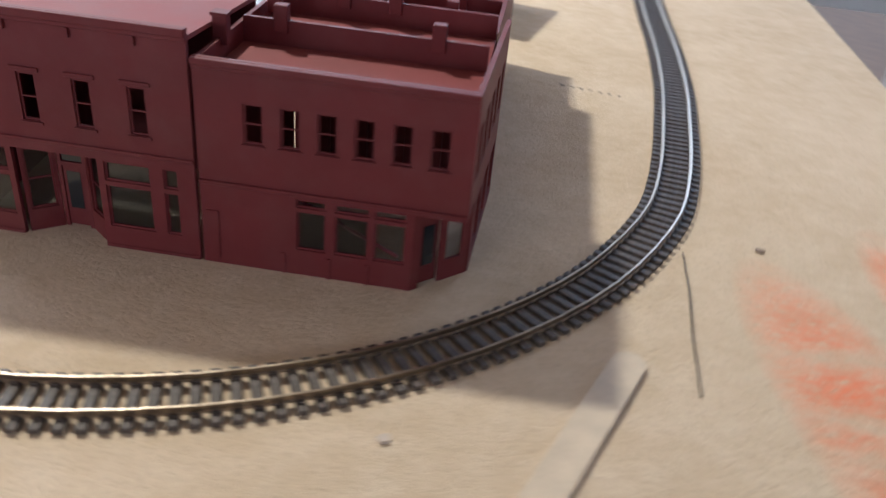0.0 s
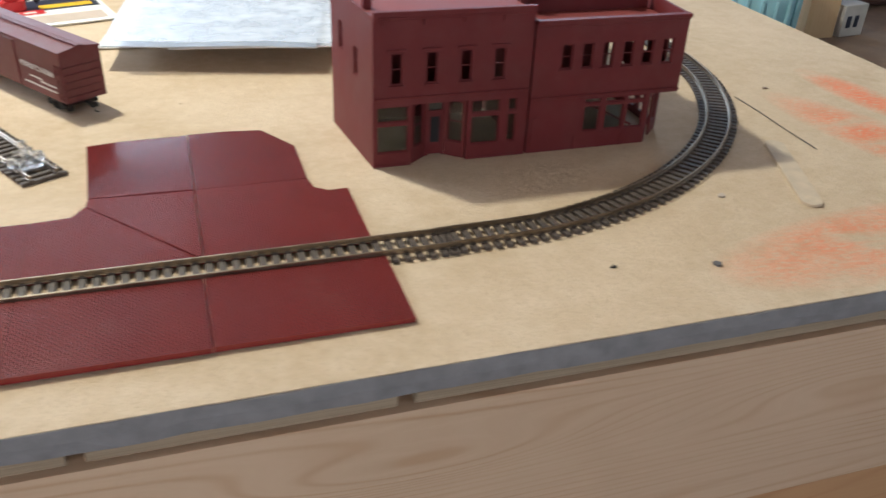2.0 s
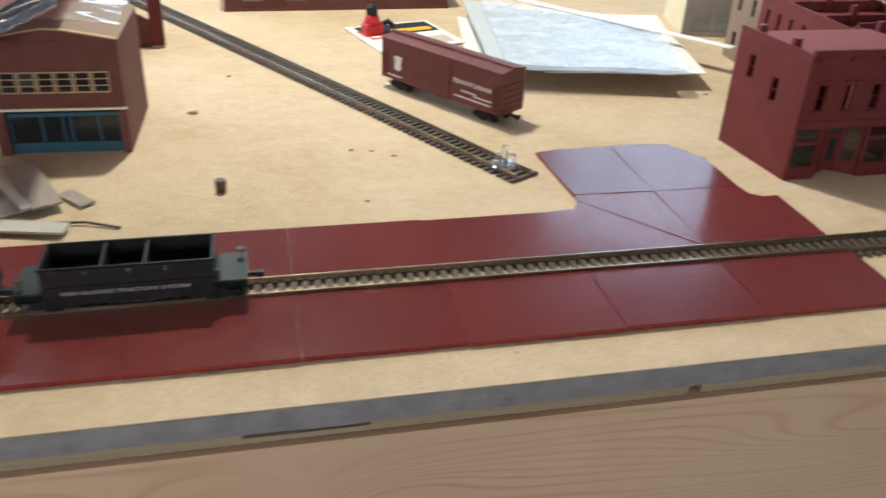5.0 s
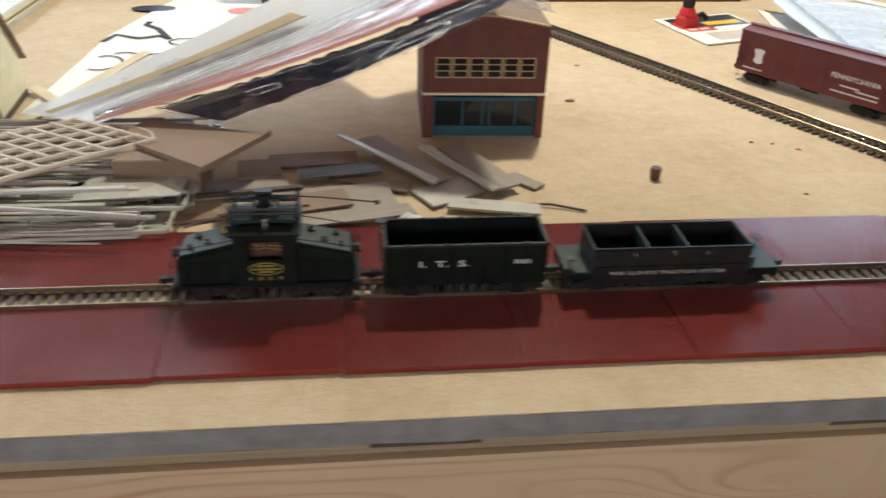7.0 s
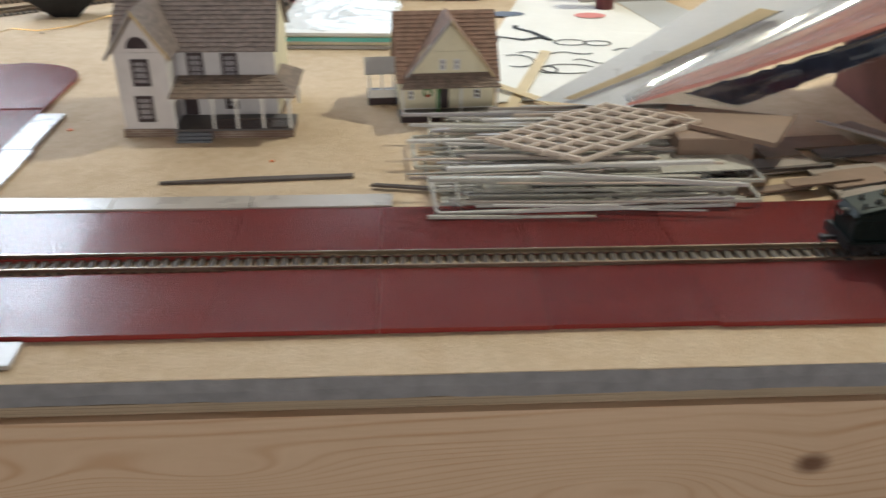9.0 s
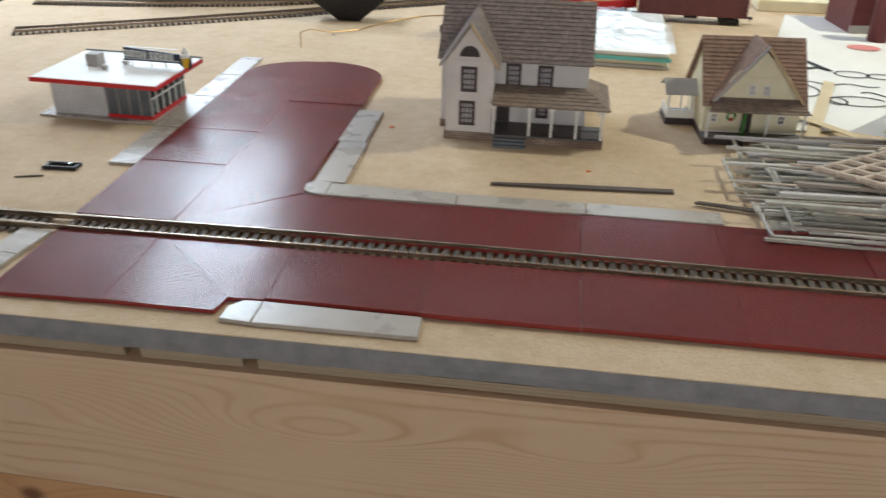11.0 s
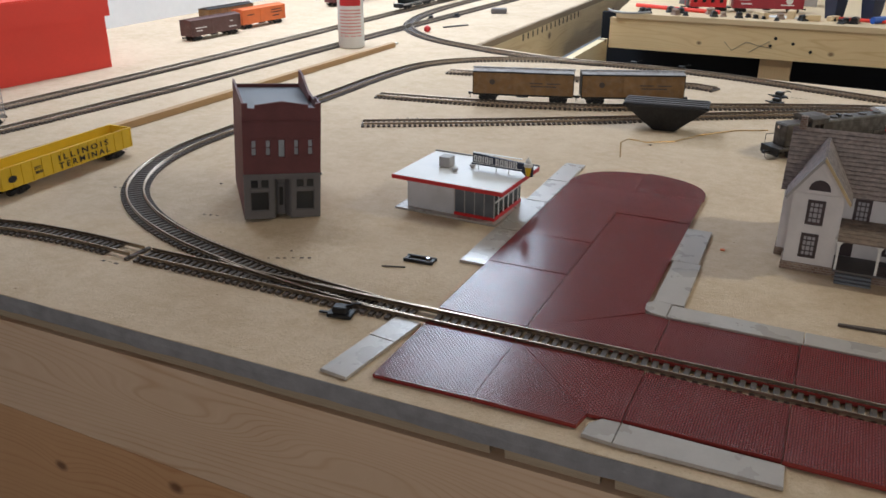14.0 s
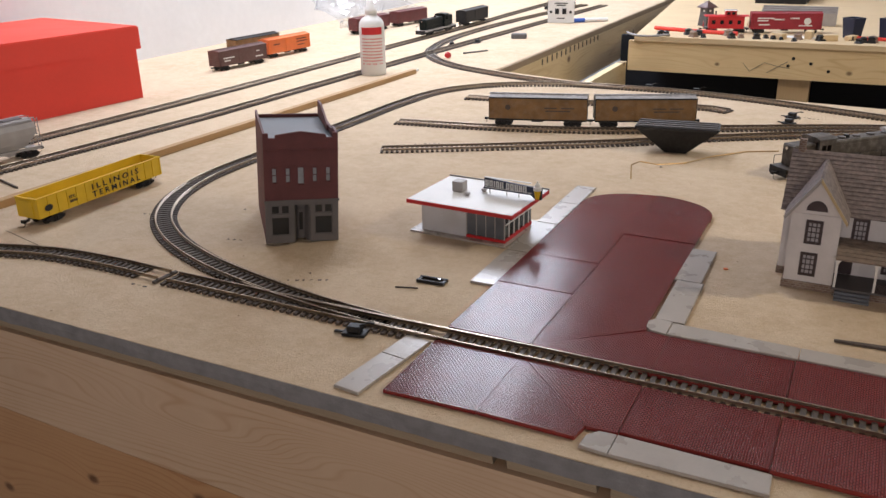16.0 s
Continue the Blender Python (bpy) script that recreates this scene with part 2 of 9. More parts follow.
def brick_street(name, across=False):
    """Glossy red moulded plastic with fine rows of bricks in relief, each tile a little warped."""
    m, nt, b = nodes_of(name, 0.3)
    co = nt.nodes.new("ShaderNodeTexCoord").outputs["Object"]
    info = nt.nodes.new("ShaderNodeObjectInfo").outputs["Random"]
    br = nt.nodes.new("ShaderNodeTexBrick")
    br.inputs["Scale"].default_value = 152.0
    br.inputs["Mortar Size"].default_value = 0.060
    br.inputs["Mortar Smooth"].default_value = 1.0
    turn = node(nt, "ShaderNodeMapping")
    turn.inputs["Rotation"].default_value = (0, 0, math.pi / 2 if across else 0.0)
    nt.links.new(co, turn.inputs["Vector"])
    nt.links.new(turn.outputs[0], br.inputs["Vector"])
    facing = nt.nodes.new("ShaderNodeSeparateXYZ")
    nt.links.new(nt.nodes.new("ShaderNodeNewGeometry").outputs["True Normal"], facing.inputs[0])
    joint = math_node(nt, "MULTIPLY", br.outputs["Fac"], ramp_node(nt, facing.outputs[2], 0.4, 0.8))
    big = noise_node(nt, co, 16.0, 4.0)
    fine = noise_node(nt, co, 900.0, 2.0)
    col = mix_node(nt, ramp_node(nt, big, 0.3, 0.7), (0.165, 0.015, 0.015), (0.212, 0.025, 0.023))
    col = mix_node(nt, math_node(nt, "MULTIPLY", info, 0.5), col, (0.262, 0.038, 0.031))
    col = mix_node(nt, math_node(nt, "MULTIPLY", joint, 0.80), col, (0.030, 0.005, 0.006))
    smear = ramp_node(nt, noise_node(nt, co, 30.0, 6.0, 0.65), 0.52, 0.8)
    col = mix_node(nt, math_node(nt, "MULTIPLY", smear, 0.03), col, (0.5, 0.36, 0.32))
    nt.links.new(col, b.inputs["Base Color"])
    dull = ramp_node(nt, noise_node(nt, co, 14.0, 2.0, 0.5), 0.15, 0.9)
    nt.links.new(math_node(nt, "MULTIPLY_ADD", dull, 0.08, 0.21), b.inputs["Roughness"])
    # the joints between the moulded bricks are matt
    nt.links.new(math_node(nt, "MULTIPLY_ADD", joint, -0.28, 0.30), b.inputs["Specular IOR Level"])
    nt.links.new(math_node(nt, "MULTIPLY_ADD", joint, -0.28, 0.30), b.inputs["Coat Weight"])
    b.inputs["Coat Roughness"].default_value = 0.09
    # per-tile warp: the tile's own random number shifts the slow noise
    shift = nt.nodes.new("ShaderNodeVectorMath")
    shift.operation = "ADD"
    comb = nt.nodes.new("ShaderNodeCombineXYZ")
    nt.links.new(math_node(nt, "MULTIPLY", info, 9.0), comb.inputs[2])
    nt.links.new(co, shift.inputs[0])
    nt.links.new(comb.outputs[0], shift.inputs[1])
    warp = noise_node(nt, shift.outputs[0], 9.0, 2.0, 0.4)
    slow = node(nt, "ShaderNodeBump", Strength=1.0, Distance=0.0014)
    nt.links.new(warp, slow.inputs["Height"])
    h = math_node(nt, "ADD", math_node(nt, "MULTIPLY", joint, -1.0), math_node(nt, "MULTIPLY", fine, 0.06))
    relief = node(nt, "ShaderNodeBump", Strength=1.0, Distance=0.00075)
    nt.links.new(h, relief.inputs["Height"])
    nt.links.new(slow.outputs[0], relief.inputs["Normal"])
    nt.links.new(relief.outputs[0], b.inputs["Normal"])
    skin = node(nt, "ShaderNodeBump", Strength=1.0, Distance=0.0006)
    nt.links.new(h, skin.inputs["Height"])
    nt.links.new(slow.outputs[0], skin.inputs["Normal"])
    nt.links.new(skin.outputs[0], b.inputs["Coat Normal"])
    return m


def glassy(name, color=(0.9, 0.95, 0.95), rough=0.05, alpha=0.25):
    m, nt, b = nodes_of(name, rough)
    b.inputs["Base Color"].default_value = (*color, 1)
    b.inputs["Transmission Weight"].default_value = 1.0 - alpha
    b.inputs["IOR"].default_value = 1.3
    return m


def film_sheet(name, gloss=0.38, rough=0.09, tint=(0.96, 0.97, 0.98), milky=0.0):
    """Thin clear film: mostly see-through with a hard sheen, a little milky where it is creased."""
    m = bpy.data.materials.new(name)
    m.use_nodes = True
    nt = m.node_tree
    nt.nodes.remove(nt.nodes["Principled BSDF"])
    clear, sheen = nt.nodes.new("ShaderNodeBsdfTransparent"), nt.nodes.new("ShaderNodeBsdfGlossy")
    sheen.inputs["Roughness"].default_value = rough
    clear.inputs["Color"].default_value = (*tint, 1)
    mixer = nt.nodes.new("ShaderNodeMixShader")
    mixer.inputs[0].default_value = gloss
    nt.links.new(clear.outputs[0], mixer.inputs[1])
    nt.links.new(sheen.outputs[0], mixer.inputs[2])
    last = mixer
    if milky:
        cloud = nt.nodes.new("ShaderNodeBsdfDiffuse")
        cloud.inputs["Color"].default_value = (0.86, 0.89, 0.95, 1)
        last = nt.nodes.new("ShaderNodeMixShader")
        co = nt.nodes.new("ShaderNodeTexCoord").outputs["Object"]
        nt.links.new(math_node(nt, "MULTIPLY", ramp_node(nt, noise_node(nt, co, 38.0, 4.0), 0.0, 1.0), milky), last.inputs[0])
        nt.links.new(mixer.outputs[0], last.inputs[1])
        nt.links.new(cloud.outputs[0], last.inputs[2])
    nt.links.new(last.outputs[0], nt.nodes["Material Output"].inputs["Surface"])
    return m


def brickwork(name, brick_a, brick_b, mortar, scale, rough=0.75):
    m, nt, b = nodes_of(name, rough)
    geo = nt.nodes.new("ShaderNodeTexCoord").outputs["Object"]
    sep = nt.nodes.new("ShaderNodeSeparateXYZ")
    nt.links.new(geo, sep.inputs[0])
    comb = nt.nodes.new("ShaderNodeCombineXYZ")
    nt.links.new(math_node(nt, "ADD", sep.outputs[0], sep.outputs[1]), comb.inputs[0])
    nt.links.new(sep.outputs[2], comb.inputs[1])
    br = nt.nodes.new("ShaderNodeTexBrick")
    br.inputs["Scale"].default_value = scale
    br.inputs["Mortar Size"].default_value = 0.05
    br.inputs["Color1"].default_value, br.inputs["Color2"].default_value, br.inputs["Mortar"].default_value = (*brick_a, 1), (*brick_b, 1), (*mortar, 1)
    nt.links.new(comb.outputs[0], br.inputs["Vector"])
    big = noise_node(nt, geo, 45.0)
    col = mix_node(nt, ramp_node(nt, big, 0.3, 0.8), br.outputs["Color"], shade(brick_a, 0.6))
    nt.links.new(col, b.inputs["Base Color"])
    bump_node(nt, b, math_node(nt, "MULTIPLY", br.outputs["Fac"], -1.0), 0.3, 0.0004)
    return m


M_TOP = board_top("pressed_fibre_board")
M_EDGE = plain("cut_fibre_edge", (0.265, 0.255, 0.26), 0.95, var=0.18, scale=70, fine=500, bump=0.45, dist=0.0015, spec=0.1)
M_PLY = timber("plywood_edge", (0.17, 0.115, 0.07), (0.44, 0.34, 0.23), "X", 620.0, 0.8, bump=0.6, warp_by=0.02)
KNOTS = ((-0.683, -0.211, 0.007), (-0.553, -0.160, 0.007), (-0.422, -0.139, 0.0075), (-0.237, -0.140, 0.009), (0.432, -0.066, 0.010), (-0.12, -0.19, 0.006), (1.05, -0.16, 0.008))
EYES = ((-0.043, -0.062, 0.085, 0.020, 0.040), (-0.253, -0.057, 0.10, 0.016, -0.022), (0.115, -0.060, 0.06, 0.014, 0.022), (0.800, -0.057, 0.075, 0.020, 0.038), (0.628, -0.062, 0.05, 0.014, 0.024), (0.887, -0.064, 0.05, 0.012, -0.016),
        (-0.412, -0.061, 0.10, 0.016, 0.028), (-0.60, -0.052, 0.09, 0.016, -0.022), (1.203, -0.062, 0.12, 0.018, 0.032), (1.48, -0.060, 0.10, 0.016, -0.024), (0.33, -0.075, 0.09, 0.018, -0.026))
M_PINE = timber("pine_fascia", (0.45, 0.240, 0.112), (0.67, 0.500, 0.345), "X", 140.0, 0.5, KNOTS, eyes=EYES, warp_by=0.10)
M_PINELOW = timber("orange_pine", (0.40, 0.18, 0.07), (0.57, 0.345, 0.175), "X", 150.0, 0.5, KNOTS, warp_by=0.14)
M_PINE2 = timber("pine_frame", (0.56, 0.36, 0.15), (0.80, 0.62, 0.35), "X", 60.0, 0.55, ((-0.32, -0.045, 0.006), (-0.02, -0.05, 0.007)))
M_PINEY = timber("pine_side", (0.57, 0.39, 0.18), (0.83, 0.68, 0.42), "Y", 50.0, 0.55, ((1.75, -0.05, 0.012), (2.4, -0.06, 0.010)))
M_PLYTOP = timber("plywood_face", (0.55, 0.40, 0.22), (0.72, 0.56, 0.34), "X", 22.0, 0.6)
M_STRIP = timber("wooden_strip", (0.30, 0.17, 0.07), (0.46, 0.29, 0.13), "Y", 120.0, 0.6)
M_POST = timber("post_timber", (0.48, 0.32, 0.16), (0.66, 0.48, 0.28), "Z", 50.0, 0.6)
M_STREET = brick_street("red_brick_street", True)
M_STREETX = brick_street("red_brick_side_street")
M_WALK = plain("grey_moulded_pavement", (0.40, 0.36, 0.325), 0.28, var=0.12, scale=30, fine=500, bump=0.1, dist=0.0002)
M_TIE = plain("brown_plastic_sleeper", (0.062, 0.045, 0.036), 0.6, var=0.3, scale=200, fine=900, bump=0.4, dust=0.15)
M_RAIL = plain("weathered_rail", (0.38, 0.31, 0.235), 0.33, 1.0, var=0.15, scale=60, fine=400, bump=0.05)
M_WALL = plain("white_wall", (0.78, 0.78, 0.79), 0.8, var=0.05, scale=3, fine=60, bump=0.2)
M_CEIL = plain("bare_ceiling_boards", (0.26, 0.21, 0.17), 0.9, var=0.05, scale=3, fine=60)
M_FLOOR = plain("dark_concrete", (0.13, 0.115, 0.10), 0.8, var=0.3, scale=3, fine=40, bump=0.3)
M_DARK = plain("well_shade_dark", (0.012, 0.013, 0.018), 0.95, var=0.4, scale=9, fine=80)
M_RED = plain("brick_red_moulding", (0.124, 0.016, 0.018), 0.55, var=0.14, scale=25, fine=700, bump=0.25, dist=0.0003, spec=0.35, dust=0.03)
# Moulding red made lighter: the light on the roofs is in the colour
M_REDLIT = plain("brick_red_lit_tint", (0.19, 0.032, 0.031), 0.72, var=0.12, scale=30, fine=500, bump=0.2)
M_SMOKE = plain("smoked_window", (0.018, 0.020, 0.024), 0.08, var=0.2, scale=30, bump=0.0)
M_CLEAR = glassy("clear_window", (0.16, 0.18, 0.18), 0.04, 0.05)
M_BLUEGLASS = plain("pale_window_sheet", (0.34, 0.37, 0.40), 0.15, var=0.15, scale=90, bump=0.02)
M_GREEN = plain("dark_green_paint", (0.006, 0.010, 0.009), 0.42, var=0.25, scale=90, fine=700, bump=0.1, dist=0.0002, spec=0.14, dust=0.012)
M_GREENROOF = plain("grey_green_paint", (0.022, 0.032, 0.030), 0.42, var=0.2, scale=90, fine=700, bump=0.1, spec=0.25)
M_BLACK = plain("black_plastic", (0.010, 0.010, 0.012), 0.45, var=0.3, scale=80, fine=500, bump=0.1, dust=0.03, spec=0.35)
M_STEEL = plain("blackened_wheel", (0.07, 0.066, 0.062), 0.30, 0.8, var=0.2, scale=90, bump=0.05)
M_BRASS = plain("brass", (0.75, 0.55, 0.20), 0.25, 1.0, var=0.1, scale=90, bump=0.0)
M_CHROME = plain("bright_metal", (0.75, 0.75, 0.76), 0.22, 1.0, var=0.05, scale=90, bump=0.0)
M_WHITEINK = plain("white_lettering", (0.78, 0.77, 0.75), 0.6, var=0.06, scale=200, bump=0.0)
M_DIMINK = plain("faded_white_lettering", (0.46, 0.44, 0.40), 0.6, var=0.15, scale=300, bump=0.0)
M_BLACKINK = plain("black_lettering", (0.015, 0.015, 0.016), 0.6, var=0.1, scale=200, bump=0.0)
M_YELLOWINK = plain("yellow_lettering", (0.30, 0.24, 0.055), 0.55, var=0.1, scale=200, bump=0.0)
M_ORANGE = plain("orange_paint", (0.70, 0.16, 0.03), 0.5, var=0.1, scale=60, bump=0.1)
M_BOXCAR = plain("oxide_red_paint", (0.122, 0.024, 0.027), 0.48, var=0.15, scale=50, fine=600, bump=0.12, dust=0.04)
M_BROWNCAR = plain("brown_car_paint", (0.10, 0.045, 0.040), 0.5, var=0.15, scale=50, fine=600, bump=0.12, dust=0.06)
M_TAN = plain("weathered_tan_boards", (0.225, 0.125, 0.045), 0.6, var=0.25, scale=60, fine=500, bump=0.2, dust=0.15)
M_YELLOW = plain("yellow_paint", (0.72, 0.47, 0.012), 0.45, var=0.08, scale=50, fine=500, bump=0.08)
M_GREYCAR = plain("grey_car_paint", (0.36, 0.34, 0.33), 0.5, var=0.12, scale=50, fine=500, bump=0.1, dust=0.1)
M_WHITE = plain("white_plastic", (0.76, 0.75, 0.73), 0.45, var=0.05, scale=40, fine=400, bump=0.08)
M_CREAM = plain("cream_paint", (0.75, 0.69, 0.50), 0.6, var=0.08, scale=60, fine=500, bump=0.15)
M_SIDING = plain("white_card_siding", (0.66, 0.63, 0.63), 0.7, var=0.08, scale=60, fine=400, bump=0.12)
M_GREYROOF = plain("grey_shingle_card", (0.195, 0.158, 0.150), 0.8, var=0.55, scale=240, fine=600, bump=0.3)
M_VERANDA = plain("grey_brown_shingle_card", (0.215, 0.165, 0.135), 0.8, var=0.4, scale=160, fine=600, bump=0.3)
M_BROWNROOF = plain("brown_shingle_card", (0.25, 0.16, 0.122), 0.8, var=0.4, scale=160, fine=600, bump=0.3)
M_STONE = brickwork("brown_stone_card", (0.17, 0.095, 0.062), (0.30, 0.21, 0.15), (0.36, 0.31, 0.27), 120.0)
M_GABLE = plain("yellow_card_edge", (0.50, 0.385, 0.225), 0.75, var=0.15, scale=60)
M_DARKWIN = plain("dark_window_card", (0.045, 0.030, 0.034), 0.35, var=0.2, scale=90, bump=0.0)
M_LIGHTPANE = plain("pale_pane_card", (0.40, 0.38, 0.40), 0.4, var=0.15, scale=120, bump=0.0)
M_GREYPAINT = plain("dark_grey_plastic", (0.115, 0.105, 0.105), 0.6, var=0.15, scale=60, fine=400, bump=0.2)
M_ROOFGREY = plain("slate_grey_plastic", (0.15, 0.16, 0.185), 0.45, var=0.12, scale=40, bump=0.08)
M_MAROON = brickwork("maroon_moulded_brick", (0.125, 0.033, 0.036), (0.155, 0.040, 0.042), (0.11, 0.030, 0.033), 320.0, 0.6)
M_FIREBRICK = brickwork("dull_red_brick", (0.150, 0.044, 0.034), (0.178, 0.054, 0.041), (0.132, 0.043, 0.036), 300.0, 0.7)
M_WHITEBRICK = brickwork("white_moulded_brick", (0.74, 0.74, 0.76), (0.70, 0.70, 0.72), (0.40, 0.40, 0.44), 150.0, 0.5)
M_TEAL = plain("faded_teal_paint", (0.022, 0.085, 0.125), 0.6, var=0.25, scale=60, bump=0.1)
M_DQRED = plain("bright_red_trim", (0.52, 0.018, 0.022), 0.4, var=0.08, scale=60, bump=0.05)
M_CARD = plain("grey_card", (0.31, 0.265, 0.235), 0.75, var=0.12, scale=30, fine=400, bump=0.1)
M_PALECARD = plain("pale_grey_styrene", (0.56, 0.54, 0.52), 0.32, var=0.1, scale=40, fine=400, bump=0.08)
M_BROWNCARD = plain("brown_card", (0.25, 0.175, 0.13), 0.8, var=0.15, scale=30, fine=300, bump=0.15)
M_SPRUE = plain("beige_grey_sprue", (0.47, 0.455, 0.41), 0.26, var=0.15, scale=50, fine=400, bump=0.08)
M_SPRUEPINK = plain("pinkish_sprue", (0.54, 0.45, 0.375), 0.5, var=0.12, scale=50, bump=0.08)
M_PAPER = plain("white_paper", (0.80, 0.79, 0.77), 0.7, var=0.05, scale=15, fine=200, bump=0.08)
M_TRACING = film_sheet("milky_tracing_film", 0.05, 0.25, (0.93, 0.95, 0.99), 0.55)
M_PLANPAPER = plain("printed_plan_paper", (0.55, 0.57, 0.61), 0.4, var=0.06, scale=16, fine=120, bump=0.1)
M_FILM = film_sheet("clear_wrapping_film", 0.32, 0.11, milky=0.14)
M_WRAPWHITE = plain("white_glossy_sheet", (0.84, 0.85, 0.88), 0.3, var=0.04, scale=15, fine=200, bump=0.04)
M_STANDGLASS = plain("dark_tinted_glazing", (0.10, 0.11, 0.13), 0.14, var=0.3, scale=60, bump=0.02)
M_CRIMSON = plain("crimson_car_paint", (0.30, 0.016, 0.030), 0.5, var=0.12, scale=50, fine=500, bump=0.1)
M_PINKDOT = plain("pale_red_paint", (0.66, 0.26, 0.25), 0.6, var=0.1, scale=60, bump=0.0)
M_GLAZE = film_sheet("thin_clear_glazing", 0.06, 0.2, (0.60, 0.64, 0.66))
M_SHOEBOX = plain("red_card_box", (0.80, 0.055, 0.030), 0.5, var=0.06, scale=6, fine=200, bump=0.08)
M_BAGFILM = film_sheet("crinkled_bag_film", 0.24, 0.12)
M_CLEARPLASTIC = glassy("clear_moulded_plastic", (0.95, 0.97, 0.98), 0.06, 0.10)
M_PACKRED = plain("dull_red_print", (0.50, 0.17, 0.12), 0.5, var=0.12, scale=20, fine=300, bump=0.05)
M_TAPE = plain("masking_tape", (0.62, 0.51, 0.33), 0.7, var=0.1, scale=40, bump=0.1)
M_WRAPDARK = plain("dark_wrap_and_slit", (0.052, 0.064, 0.115), 0.18, var=0.3, scale=90, fine=250, bump=0.6, dist=0.002)
M_SPECKROOF = plain("speckled_grey_roof", (0.26, 0.245, 0.24), 0.7, var=0.6, scale=140, fine=500, bump=0.3, dust=0.4)
M_TWIG = plain("dark_stained_stick", (0.085, 0.066, 0.058), 0.7, var=0.3, scale=120, bump=0.3)
M_GOLD = plain("wooden_splint", (0.58, 0.47, 0.34), 0.65, var=0.15, scale=80, bump=0.2)
M_WIRE = plain("copper_wire", (0.55, 0.36, 0.16), 0.35, 0.8, var=0.1, scale=80, bump=0.0)
M_NAVY = plain("navy_sign", (0.018, 0.024, 0.055), 0.45, var=0.1, scale=60, bump=0.05)
M_TURQ = plain("turquoise_lid", (0.16, 0.56, 0.52), 0.4, var=0.08, scale=20, bump=0.05)
M_TUB = plain("translucent_tub", (0.36, 0.62, 0.70), 0.3, var=0.08, scale=20, bump=0.05)
M_LEAF = plain("green_bin", (0.05, 0.22, 0.04), 0.6, var=0.3, scale=15, bump=0.3)
M_BLUE = plain("blue_plastic", (0.03, 0.10, 0.45), 0.4, var=0.1, scale=60, bump=0.05)


# ---- mesh helpers ----
def box(bm, x0, y0, z0, x1, y1, z1, bev=0.0):
    v = [bm.verts.new(p) for p in ((x0, y0, z0), (x1, y0, z0), (x1, y1, z0), (x0, y1, z0), (x0, y0, z1), (x1, y0, z1), (x1, y1, z1), (x0, y1, z1))]
    f = [bm.faces.new([v[i] for i in q]) for q in ((3, 2, 1, 0), (4, 5, 6, 7), (0, 1, 5, 4), (1, 2, 6, 5), (2, 3, 7, 6), (3, 0, 4, 7))]
    if bev:
        edges = {e for q in f for e in q.edges}
        bmesh.ops.bevel(bm, geom=list(edges), offset=bev, segments=1, affect="EDGES", profile=0.5)
    return bm


def block(x0, y0, z0, x1, y1, z1, bev=0.0):
    return box(bmesh.new(), x0, y0, z0, x1, y1, z1, bev)


def sweep(bm, pts, r, n=6, cap=True, radii=None):
    """A round bar along points."""
    pts = [Vector(p) for p in pts]
    rows = []
    for i, p in enumerate(pts):
        d = (pts[min(i + 1, len(pts) - 1)] - pts[max(i - 1, 0)]).normalized()
        up = Vector((0, 0, 1)) if abs(d.z) < 0.9 else Vector((1, 0, 0))
        a = d.cross(up).normalized()
        b = a.cross(d)
        rr = radii[i] if radii else r
        rows.append([bm.verts.new(p + a * (rr * math.cos(6.28318 * k / n)) + b * (rr * math.sin(6.28318 * k / n))) for k in range(n)])
    for u, w in zip(rows, rows[1:]):
        for k in range(n):
            bm.faces.new((u[k], u[(k + 1) % n], w[(k + 1) % n], w[k]))
    if cap:
        bm.faces.new(rows[0][::-1])
        bm.faces.new(rows[-1])
    return bm


def prism(bm, pts, a, b, axis="z"):
    """A polygon pushed from a to b along an axis."""
    put = {"z": lambda p, h: (p[0], p[1], h), "y": lambda p, h: (p[0], h, p[1]), "x": lambda p, h: (h, p[0], p[1])}[axis]
    lo = [bm.verts.new(put(p, a)) for p in pts]
    hi = [bm.verts.new(put(p, b)) for p in pts]
    bm.faces.new(lo[::-1])
    bm.faces.new(hi)
    for i in range(len(pts)):
        j = (i + 1) % len(pts)
        bm.faces.new((lo[i], lo[j], hi[j], hi[i]))
    return bm


def lathe(bm, profile, n=20, at=(0, 0, 0)):
    rows = [[bm.verts.new((at[0] + r * math.cos(6.28318 * k / n), at[1] + r * math.sin(6.28318 * k / n), at[2] + z)) for k in range(n)] for r, z in profile]
    for u, w in zip(rows, rows[1:]):
        for k in range(n):
            bm.faces.new((u[k], u[(k + 1) % n], w[(k + 1) % n], w[k]))
    bm.faces.new(rows[0][::-1])
    bm.faces.new(rows[-1])
    return bm


def slab(bm, quad, thick, down=True):
    """A sheet of some thickness from a ring of 3D points."""
    n = (Vector(quad[1]) - Vector(quad[0])).cross(Vector(quad[-1]) - Vector(quad[0])).normalized() * thick
    lo = [bm.verts.new(Vector(p) - n) for p in quad]
    hi = [bm.verts.new(p) for p in quad]
    bm.faces.new(lo[::-1])
    bm.faces.new(hi)
    for i in range(len(quad)):
        j = (i + 1) % len(quad)
        bm.faces.new((lo[i], lo[j], hi[j], hi[i]))
    return bm


